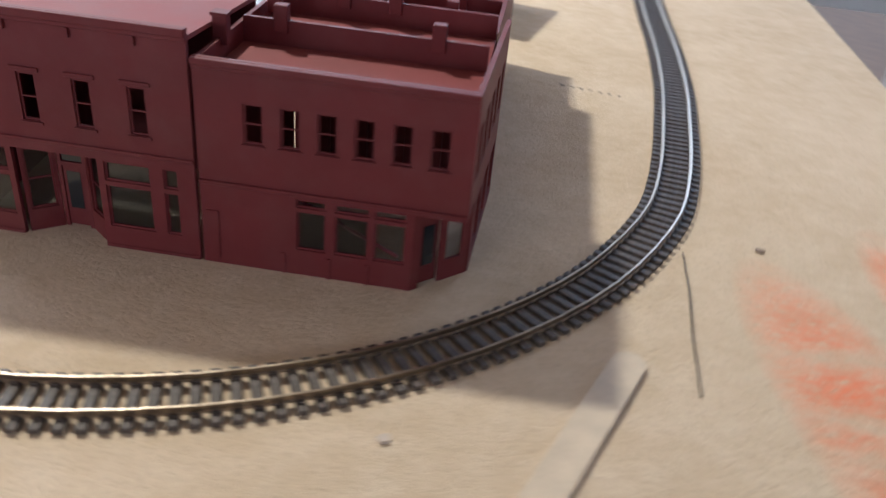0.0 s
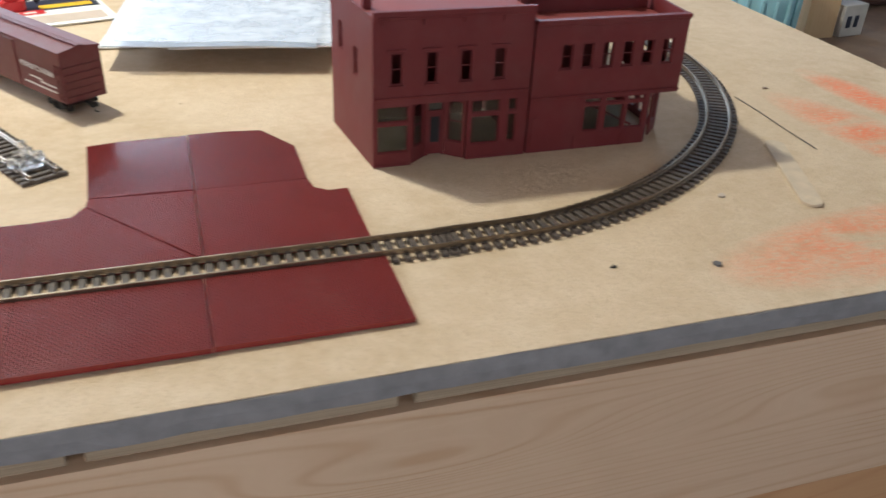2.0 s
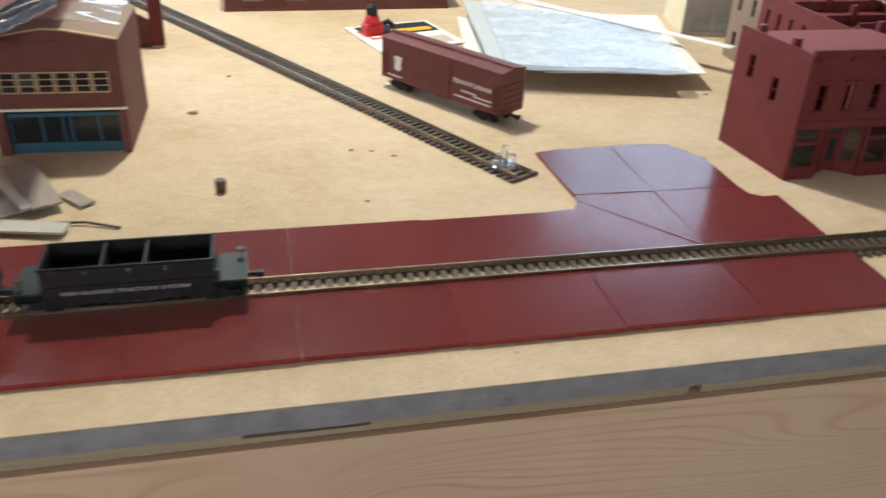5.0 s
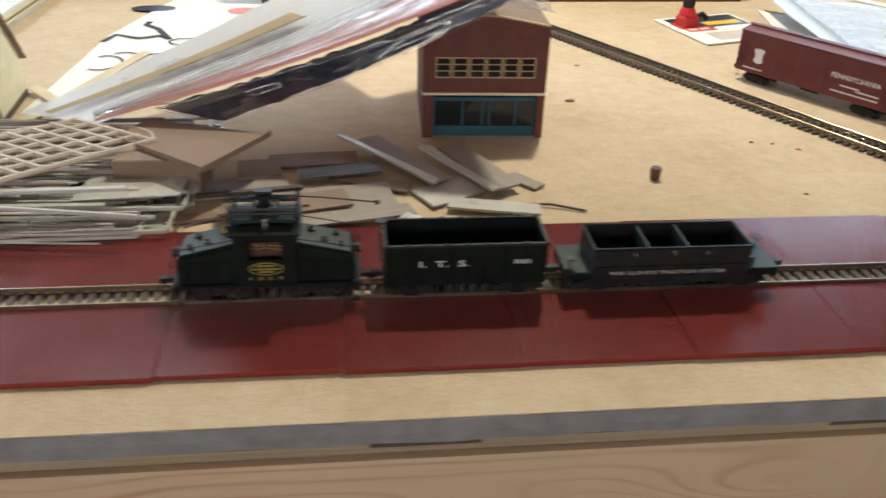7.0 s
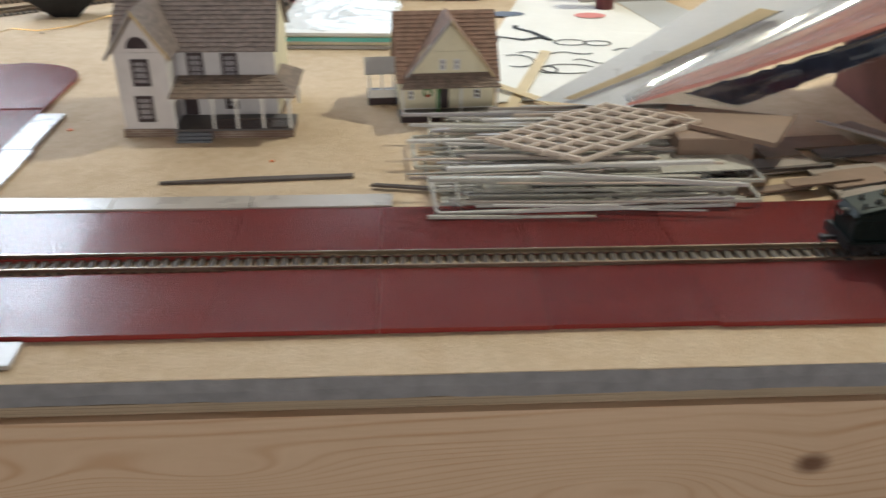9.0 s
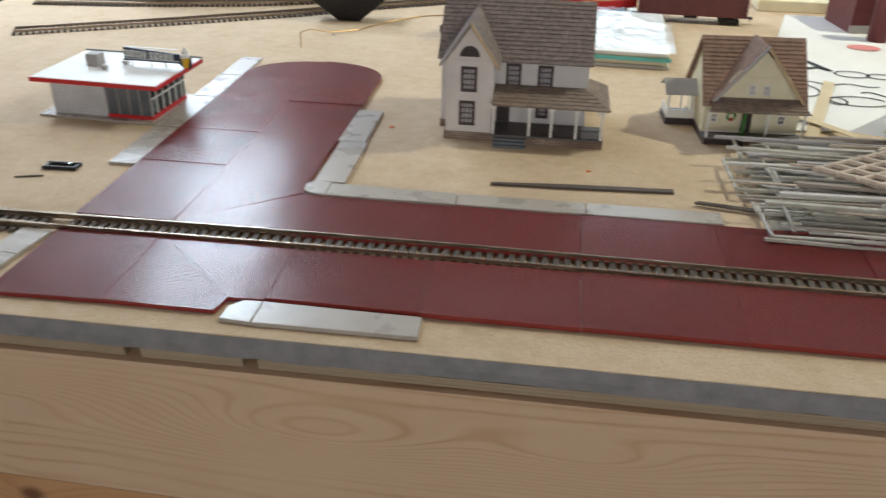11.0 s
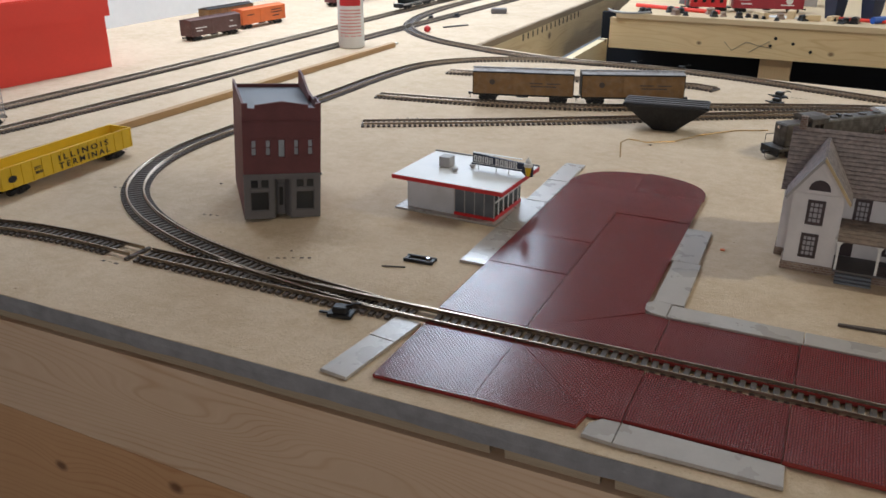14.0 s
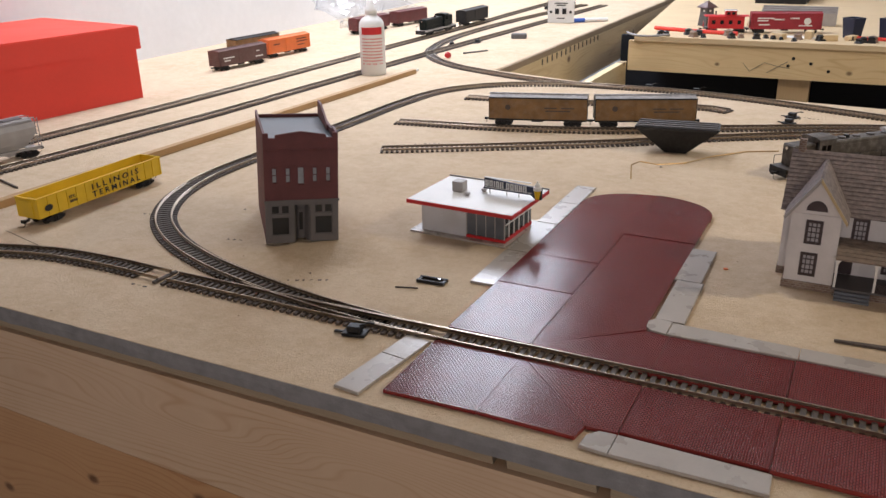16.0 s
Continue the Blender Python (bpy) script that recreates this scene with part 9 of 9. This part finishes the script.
# parts beside the points
bogie = thing("bogie_frame", "black plastic wagon underframe part lying loose", "wagon part", -0.304, 0.2050, 0.0002, 3)
for s in (-1, 1):
    part("side_frame", block(-0.014, s * 0.0045 - 0.0010, 0, 0.014, s * 0.0045 + 0.0010, 0.0030, 0.0003), M_BLACK, bogie)
for xx in (-0.012, 0.012):
    part("cross_bar", block(xx - 0.0014, -0.0034, 0.0004, xx + 0.0014, 0.0034, 0.0024), M_BLACK, bogie)
part("bright_pin", block(0.006, -0.0012, 0.0030, 0.0085, 0.0012, 0.0042), M_CHROME, bogie)
solo("nail", sweep(bmesh.new(), [(-0.329, 0.1800, 0.0009), (-0.309, 0.1862, 0.0009)], 0.0007, 6), M_TWIG, "dark nail lying on the board", "nail")


def switch_stand(x, y, rz, label):
    t = thing("switch_stand", label, "switch stand", x, y, 0.0002, rz, "switch stands")
    part("base", block(-0.010, -0.006, 0, 0.010, 0.006, 0.003, 0.0006), M_BLACK, t)
    part("motor", block(-0.006, -0.0045, 0.003, 0.006, 0.0045, 0.0085, 0.001), M_BLACK, t)
    part("lever", sweep(bmesh.new(), [(0.004, 0, 0.008), (0.012, 0.002, 0.011), (0.016, 0.003, 0.010)], 0.0009, 6), M_BLACK, t)
    part("throw_bar", block(-0.018, -0.001, 0.0005, -0.008, 0.001, 0.002), M_BLACK, t)


switch_stand(-0.3130, 0.0860, 10, "black switch stand lump beside the front track")
for x, y, a in ((-0.345, 1.175, 0), (-0.255, 1.168, 0), (-0.075, 0.975, -20), (-0.075, 1.022, -20), (-0.950, 1.560, 90), (-0.905, 1.62, 90)):
    switch_stand(x, y, a, "small black switch stand by the back tracks")

# loading bin and wire
bn = thing("loading_bin", "black plastic loading bin with ribbed top", "bin", -0.2000, 0.7480, 0.0, 6)
bm = bmesh.new()
lo = [bm.verts.new(p) for p in ((-0.014, -0.010, 0.0002), (0.014, -0.010, 0.0002), (0.014, 0.010, 0.0002), (-0.014, 0.010, 0.0002))]
mid = [bm.verts.new(p) for p in ((-0.054, -0.021, 0.0340), (0.054, -0.021, 0.0340), (0.054, 0.021, 0.0340), (-0.054, 0.021, 0.0340))]
bm.faces.new(lo[::-1])
bm.faces.new(mid)
for i in range(4):
    bm.faces.new((lo[i], lo[(i + 1) % 4], mid[(i + 1) % 4], mid[i]))
part("hopper", bm, M_BLACK, bn)
part("top_plate", block(-0.0560, -0.0225, 0.0341, 0.0560, 0.0225, 0.0380, 0.0005), M_BLACK, bn)
for k in range(4):
    part("top_rib", block(-0.0540, -0.0190 + k * 0.0115, 0.0380, 0.0540, -0.0150 + k * 0.0115, 0.0394), M_GREYPAINT, bn)
wire = [(-0.222, 0.592, 0.0010), (-0.226, 0.606, 0.0150), (-0.224, 0.640, 0.0110), (-0.205, 0.662, 0.0030), (-0.175, 0.690, 0.0010), (-0.150, 0.735, 0.0010), (-0.110, 0.780, 0.0010), (-0.070, 0.800, 0.0010)]
solo("copper_wire", sweep(bmesh.new(), wire, 0.0008, 6), M_WIRE, "loose bent copper wire in front of the bin", "wire")

# red shoe box
sb = thing("shoe_box", "bright red cardboard shoe box with lid", "shoe box", 0, 0, 0)
bm = prism(bmesh.new(), [(-1.262, 0.30), (-1.212, 0.752), (-1.50, 0.790), (-1.545, 0.335)], 0.0002, 0.100)
part("box_body", bm, M_SHOEBOX, sb)
bm = prism(bmesh.new(), [(-1.256, 0.292), (-1.205, 0.758), (-1.508, 0.798), (-1.555, 0.328)], 0.092, 0.1340)
bmesh.ops.bevel(bm, geom=[e for e in bm.edges if all(v.co.z > 0.13 for v in e.verts)], offset=0.002, segments=2, affect="EDGES")
part("lid", bm, M_SHOEBOX, sb)
part("lid_mark", prism(bmesh.new(), [(-1.33, 0.36), (-1.30, 0.46), (-1.315, 0.52), (-1.34, 0.44)], 0.1342, 0.1345), M_WHITE, sb, "white printed shape")

# glue bottle
gb = thing("glue_bottle", "white plastic glue bottle with red printed label", "bottle", -0.9230, 1.1270, 0.0002, 0)
part("body", lathe(bmesh.new(), ((0.0250, 0), (0.0268, 0.003), (0.0268, 0.096), (0.0255, 0.108), (0.0200, 0.116), (0.0125, 0.121), (0.0120, 0.124)), 28), M_WHITE, gb, smooth=True)
part("cap", lathe(bmesh.new(), ((0.0125, 0.1241), (0.0125, 0.134), (0.0095, 0.137), (0.0070, 0.150), (0.0035, 0.154)), 20), M_WHITE, gb, smooth=True)
bm = bmesh.new()
for a0 in range(-70, 30, 10):
    r0, r1 = math.radians(a0 - 40), math.radians(a0 - 30)
    v = [bm.verts.new((0.0271 * math.cos(a), 0.0271 * math.sin(a), zz)) for a, zz in ((r0, 0.085), (r1, 0.085), (r1, 0.100), (r0, 0.100))]
    bm.faces.new(v)
part("label_band", bm, M_DQRED, gb, "red label band")
bm = bmesh.new()
for row in range(9):
    for a0 in range(-70, 30, 10):
        if (row * 7 + a0) % 30:
            r0, r1 = math.radians(a0 - 40), math.radians(a0 - 31)
            zz = 0.024 + row * 0.0064
            bm.faces.new([bm.verts.new((0.0271 * math.cos(a), 0.0271 * math.sin(a), h)) for a, h in ((r0, zz), (r1, zz), (r1, zz + 0.0026), (r0, zz + 0.0026))])
part("label_print", bm, M_PINKDOT, gb, "pale red print bars")

# long strip and flat tie strip
solo("wooden_strip", prism(bmesh.new(), [(-0.890, 0.02), (-0.878, 0.02), (-0.840, 1.165), (-0.851, 1.168)], 0.0002, 0.0095), M_STRIP, "long square wooden strip along the yard", "wooden strip")
solo("joint_cover", prism(bmesh.new(), [(-0.905, 0.02), (-0.8925, 0.02), (-0.853, 1.20), (-0.866, 1.20)], 0.0002, 0.0032), M_WHITE, "flat white strip beside the wooden strip", "strip")
solo("dark_rod", sweep(bmesh.new(), [(-0.975, 0.262, 0.0016), (-0.925, 0.248, 0.0016)], 0.0016, 6), M_TWIG, "short dark rod lying by the yellow wagon", "rod")

# pencil writing on the board, too small to read
for x, y, a, n in ((-0.560, 0.085, 0, 3), (-0.555, 0.215, 8, 3), (-0.430, 0.152, 25, 6), (-0.560, 0.64, 30, 6), (-0.08, 1.03, -8, 7), (-0.70, 0.24, 10, 2), (1.512, 0.512, -12, 7)):
    rng = random.Random(int(x * -1000))
    for k in range(n):
        h = rng.uniform(0.003, 0.006)
        bm = block(k * 0.0072, rng.uniform(-0.001, 0.001), 0.0002, k * 0.0072 + rng.uniform(0.0012, 0.0045), h * 0.35, 0.0004)
        solo("pencil_mark", bm, M_TWIG, "faint pencil writing on the board", "pencil mark", "pencil marks", m=pose(x, y, 0.0, 0, 0, a))
solo("pencil_line", prism(bmesh.new(), [(-0.80, 0.135), (-0.70, 0.112), (-0.70, 0.1128), (-0.80, 0.1358)], 0.0002, 0.0004), M_TWIG, "thin pencil line by the branch track", "pencil line")

# far arm: control panel, pen, small things
cp = thing("control_panel", "small white control plate with black switches standing on edge", "control panel", -0.842, 2.090, 0.0, 12)
part("plate", block(-0.040, -0.001, 0.0002, 0.040, 0.001, 0.068), M_WHITE, cp)
for xx in (-0.012, 0.010):
    part("switch", block(xx - 0.006, -0.003, 0.026, xx + 0.006, -0.0011, 0.042), M_BLACK, cp)
for xx in (-0.030, 0.029):
    part("knob", sweep(bmesh.new(), [(xx, -0.0011, 0.032), (xx, -0.004, 0.032)], 0.004, 10), M_BLACK, cp)
bars([(-0.020, 0.020, 0.056), (-0.014, 0.014, 0.050), (-0.012, 0.012, 0.012)], 0.003, 0.0006, M_BLACKINK, cp, pose(0, -0.0018, 0))
part("stand", block(-0.030, 0.0012, 0.0002, 0.030, 0.022, 0.003), M_WHITE, cp)
pen = thing("marker_pen", "white marker pen with blue cap", "pen", -0.795, 2.115, 0.0062, 30)
part("barrel", sweep(bmesh.new(), [(0.020, 0, 0), (0.090, 0, 0)], 0.006, 12), M_WHITE, pen)
part("cap", sweep(bmesh.new(), [(-0.022, 0, 0), (0.020, 0, 0)], 0.0062, 12), M_BLUE, pen, "blue cap")
solo("grey_block", block(-0.020, -0.011, 0.0002, 0.020, 0.011, 0.013, 0.0015), M_GREYPAINT, "small dark grey rubber block", "block", m=pose(-0.835, 1.735, 0, 0, 0, 15))
solo("red_bead", lathe(bmesh.new(), ((0.002, 0.0002), (0.007, 0.003), (0.008, 0.0075), (0.0065, 0.012), (0.001, 0.0150)), 14, (-0.868, 1.372, 0)), M_DQRED, "small red plastic bead", "bead", smooth=True)
solo("thin_rod", sweep(bmesh.new(), [(-0.860, 1.440, 0.0022), (-0.822, 1.500, 0.0022)], 0.0020, 6), M_GREYPAINT, "short grey rod on the far arm", "rod")
scale = thing("edge_marks", "row of dark stamped marks on the board edge", "marks", kind="structure")
for k in range(14):
    part("stamp_mark", block(-0.6979, 1.545 + k * 0.035, -0.034, -0.6973, 1.552 + k * 0.035, -0.019), M_BLACKINK, scale)

# crumpled clear sheet by the wall
bm = bmesh.new()
rng = random.Random(12)
grid = [[bm.verts.new((-1.545 + 0.05 * rng.random() + 0.02 * k, 1.75 + 0.045 * i, 0.0006 + 0.10 * (1 - k / 6) * (0.6 + 0.5 * rng.random()))) for k in range(7)] for i in range(12)]
for u, w in zip(grid, grid[1:]):
    for k in range(6):
        bm.faces.new((u[k], w[k], w[k + 1], u[k + 1]))
bmesh.ops.solidify(bm, geom=bm.faces[:], thickness=0.0005)
f = solo("plastic_sheet", bm, M_FILM, "crumpled clear plastic sheet against the wall", "plastic sheet", smooth=True)
f.visible_shadow = False

# cross arm clutter
CZ = 0.016
tower = thing("watch_tower", "small grey model tower with overhanging brown roof", "model tower", -0.400, 2.020, CZ, 10)
part("tower_body", lathe(bmesh.new(), ((0.022, 0.0002), (0.018, 0.036), (0.018, 0.048)), 4), M_GREYPAINT, tower)
part("tower_roof", lathe(bmesh.new(), ((0.028, 0.0482), (0.026, 0.051), (0.003, 0.066)), 4), M_BROWNCAR, tower)
for k in range(3):
    part("tower_window", block(-0.010 + k * 0.008, -0.0145, 0.038, -0.005 + k * 0.008, -0.0130, 0.043), M_WHITE, tower)
rw = box_wagon("crimson boxcar with white lettering on the cross arm", M_CRIMSON, -0.190, 1.940, CZ, 16.0, 0.170, 0.040, 0.036, group="red wagons", marks=())
part("emblem", oval(bmesh.new(), 0.050, 0.0300, 0.0085, 0.0085, -0.0186, -0.0183), M_WHITEINK, rw, "white round emblem")
bars([(-0.070, -0.030, 0.0360), (-0.070, -0.044, 0.0300), (-0.030, -0.006, 0.0330), (0.008, 0.030, 0.0360), (0.030, 0.062, 0.0180), (-0.066, -0.040, 0.0200)], 0.0030, 0.0004, M_WHITEINK, rw, pose(0, -0.0188, 0))


def caboose(x, y, z, rz):
    t = thing("caboose", "bright red caboose with cupola and end platforms", "wagon", x, y, z, rz, "red wagons")
    holes = [(0.008 + k * 0.021, 0.011, 0.017 + k * 0.021, 0.021) for k in range(4)]
    body = bmesh.new()
    pierced(body, pose(-0.044, -0.0165, 0.0105), 0.088, 0.030, 0.001, holes)
    pierced(body, pose(0.044, 0.0165, 0.0105, 0, 0, 180), 0.088, 0.030, 0.001, holes)
    pierced(body, pose(-0.044, 0.0155, 0.0105, 0, 0, -90), 0.031, 0.030, 0.001, [(0.011, 0.001, 0.020, 0.024)])
    pierced(body, pose(0.044, -0.0155, 0.0105, 0, 0, 90), 0.031, 0.030, 0.001, [(0.011, 0.001, 0.020, 0.024)])
    part("body", body, M_DQRED, t)
    part("inner_wall", block(-0.042, -0.0150, 0.0110, 0.042, 0.0150, 0.0400), M_SMOKE, t, "dark interior behind the windows")
    part("roof", prism(bmesh.new(), [(-0.0180, 0.0405), (0.0180, 0.0405), (0.010, 0.0432), (-0.010, 0.0432)], -0.055, 0.055, "x"), M_DQRED, t)
    part("cupola", block(-0.004, -0.0140, 0.0425, 0.024, 0.0140, 0.0540, 0.0006), M_DQRED, t)
    part("cupola_roof", block(-0.006, -0.0155, 0.0541, 0.026, 0.0155, 0.0558, 0.0004), M_CHROME, t, "silvery cupola roof")
    for k in range(2):
        part("cupola_window", block(0.000 + k * 0.012, -0.0144, 0.0450, 0.008 + k * 0.012, -0.0141, 0.0515), M_SMOKE, t)
    for q in (-1, 1):
        part("platform", block(min(q * 0.0442, q * 0.056), -0.0160, 0.0100, max(q * 0.0442, q * 0.056), 0.0160, 0.0118), M_BLACK, t)
        rod("platform_rail", [(q * 0.0555, -0.015, 0.0118), (q * 0.0555, -0.015, 0.0250), (q * 0.0555, 0.015, 0.0250), (q * 0.0555, 0.015, 0.0118)], 0.0006, M_DQRED, t)
        truck(t, q * 0.034, 0.0046, 0.0088, 0.0)
        coupler(t, q * 0.056, q, 0.0085)
    part("smoke_stack", lathe(bmesh.new(), ((0.0018, 0), (0.0018, 0.008), (0.0026, 0.0085), (0.0004, 0.0100)), 10, (-0.026, 0.006, 0.0425)), M_BLACK, t)
    return t


caboose(-0.330, 1.905, CZ, 14.0)
solo("red_tube", sweep(bmesh.new(), [(-0.51, 1.90, CZ + 0.005), (-0.40, 1.865, CZ + 0.005), (-0.29, 1.845, CZ + 0.005)], 0.005, 8), M_SHOEBOX, "orange-red plastic rod on the plywood", "rod")
solo("red_tube", sweep(bmesh.new(), [(-0.02, 1.865, CZ + 0.004), (0.12, 1.840, CZ + 0.004), (0.26, 1.82, CZ + 0.004)], 0.004, 8), M_SHOEBOX, "orange-red plastic rod on the plywood", "rod")
for k in range(4):
    solo("metal_bar", block(-0.27, 2.10 + k * 0.014, CZ + 0.0003, -0.08, 2.108 + k * 0.014, CZ + 0.034 + k * 0.004), M_GREYCAR, "bundle bar of pale grey metal", "metal bar", "metal bars")
for x, y in ((-0.030, 1.890), (0.050, 1.900)):
    cup = thing("dark_cup", "small dark square plastic cup", "cup", x, y, CZ, 5)
    part("cup_body", lathe(bmesh.new(), ((0.020, 0.0002), (0.026, 0.048), (0.023, 0.048), (0.018, 0.004)), 4), M_NAVY, cup)
rng = random.Random(21)
for k in range(26):
    x, y = rng.uniform(-0.48, 0.02), rng.uniform(1.785, 1.845)
    h = rng.uniform(0.006, 0.016)
    bm = lathe(bmesh.new(), ((h * 0.9, 0), (h * 0.6, h * 0.5), (h * 0.7, h * 0.8), (h * 0.2, h)), rng.choice((4, 5, 6)))
    solo("fitting", bm, M_BLACK if k % 4 else M_BROWNCARD, "small black metal fitting on the plywood", "fitting", "loose fittings", m=pose(x, y, CZ + 0.0003, 0, 0, rng.uniform(0, 90)))
for k in range(5):
    x, y = rng.uniform(-0.22, -0.02), rng.uniform(1.80, 1.86)
    solo("wood_offcut", block(-0.018, -0.008, 0.0003, 0.018, 0.008, 0.010 + 0.004 * (k % 3), 0.0006), M_PLYTOP, "small pale wooden offcut", "wood offcut", "wood offcuts", m=pose(x, y, CZ, 0, 0, rng.uniform(0, 180)))
solo("paper_scrap", prism(bmesh.new(), [(-0.20, 1.845), (-0.10, 1.835), (-0.06, 1.865), (-0.17, 1.880)], CZ + 0.0003, CZ + 0.0012), M_PAPER, "white crumpled paper on the plywood", "paper")
solo("hoop_wire", sweep(bmesh.new(), [(-0.50 - 0.07 * math.cos(a * 0.3), 1.87 - 0.13 * math.sin(a * 0.3), CZ + 0.004 + 0.0 * a) for a in range(2, 9)], 0.0028, 8), M_GREYCAR, "grey bent tube hanging over the well", "tube")
tool = thing("hand_tool", "grey hand tool with blue grip on the plywood", "tool", 0.08, 1.86, CZ + 0.008, 50)
part("shaft", sweep(bmesh.new(), [(0, 0, 0), (0.07, 0, 0.012)], 0.005, 8), M_GREYCAR, tool)
part("grip", sweep(bmesh.new(), [(-0.04, 0, 0), (0, 0, 0)], 0.008, 8), M_BLUE, tool, "blue grip")
for k, (x, z) in enumerate(((-0.145, -0.022), (-0.105, -0.032), (-0.155, -0.040), (-0.065, -0.048))):
    solo("nail_hole", sweep(bmesh.new(), [(x, 1.7697, z), (x, 1.7690, z)], 0.004, 8), M_BLACK, "dark nail hole in the pine board", "nail hole", "nail holes", kind="structure")

for pts in (((-0.260, -0.0375), (-0.242, -0.0574), (-0.209, -0.0348), (-0.180, -0.0420), (-0.1506, -0.0456)), ((-0.156, -0.0296), (-0.178, -0.0430), (-0.203, -0.0599))):
    solo("pencil_line", sweep(bmesh.new(), [(x, 1.7694, z) for x, z in pts], 0.0006, 5), M_GREYPAINT, "thin pencil line scribbled on the pine board", "pencil line", "pencil scribble", kind="structure")

# beyond the bench end: low side table, tub, post, crates
st = thing("side_table", "low brown side table beyond the bench end", "table", 0, 0, 0)
part("tabletop", block(2.02, 0.62, -0.30, 3.25, 2.10, -0.275, 0.002), M_BROWNCARD, st)
for x, y in ((2.08, 0.68), (3.19, 0.68), (2.08, 2.04), (3.19, 2.04)):
    part("leg", block(x - 0.025, y - 0.025, -0.95, x + 0.025, y + 0.025, -0.3002), M_POST, st)
tub = thing("storage_tub", "round clear plastic tub with turquoise lid", "tub", 2.300, 1.200, -0.2748, 0)
part("tub_body", lathe(bmesh.new(), ((0.070, 0), (0.076, 0.010), (0.080, 0.120), (0.076, 0.128)), 28), M_TUB, tub, smooth=True)
part("lid", lathe(bmesh.new(), ((0.083, 0.1282), (0.085, 0.134), (0.085, 0.150), (0.080, 0.155), (0.010, 0.157)), 28), M_TURQ, tub, "turquoise screw lid")
for k in range(18):
    a = k * 0.349
    part("grip_rib", sweep(bmesh.new(), [(0.0805 * math.cos(a), 0.0805 * math.sin(a), 0.02), (0.0835 * math.cos(a), 0.0835 * math.sin(a), 0.115)], 0.004, 6), M_TUB, tub)
structure("post", block(2.455, 1.22, -0.275, 2.535, 1.30, 1.6), M_POST, "square pine post standing beyond the bench end", "post")
cr = thing("carton", "white carton with dark printed marks", "carton", 2.580, 1.25, -0.2748, 8)
part("carton_body", block(-0.035, -0.03, 0, 0.035, 0.035, 0.070, 0.001), M_PALECARD, cr)
bars([(-0.024, -0.010, 0.020), (0.000, 0.012, 0.020)], 0.026, 0.0006, M_NAVY, cr, pose(0, -0.0308, 0))
cr = thing("carton", "flat blue and white carton", "carton", 2.18, 1.38, -0.2748, -12)
part("carton_body", block(-0.08, -0.06, 0, 0.08, 0.06, 0.080, 0.001), M_PALECARD, cr)
bars([(-0.060, -0.030, 0.030), (-0.020, 0.000, 0.030), (0.012, 0.050, 0.030)], 0.030, 0.0006, M_BLACKINK, cr, pose(0, -0.0608, 0))
gb = thing("green_bin", "bright green plastic bin", "bin", 2.86, 1.10, -0.2748, 10)
part("bin_body", lathe(bmesh.new(), ((0.095, 0), (0.115, 0.11), (0.122, 0.112), (0.122, 0.120), (0.105, 0.120), (0.092, 0.01)), 4), M_LEAF, gb)
cb = thing("cupboard", "dark brown wooden cupboard beyond the bench", "cupboard", 0, 0, 0)
part("carcass", block(2.64, 1.44, -0.2748, 3.24, 2.05, 0.75, 0.003), M_BROWNCAR, cb)
for x in (2.645, 2.945):
    d = part("door", block(x, 1.423, -0.262, x + 0.290, 1.4398, 0.735, 0.002), M_BROWNCAR, cb)
    part("handle", sweep(bmesh.new(), [(x + (0.27 if x < 2.8 else 0.025), 1.416, 0.20), (x + (0.27 if x < 2.8 else 0.025), 1.416, 0.30)], 0.005, 8), M_BRASS, d)
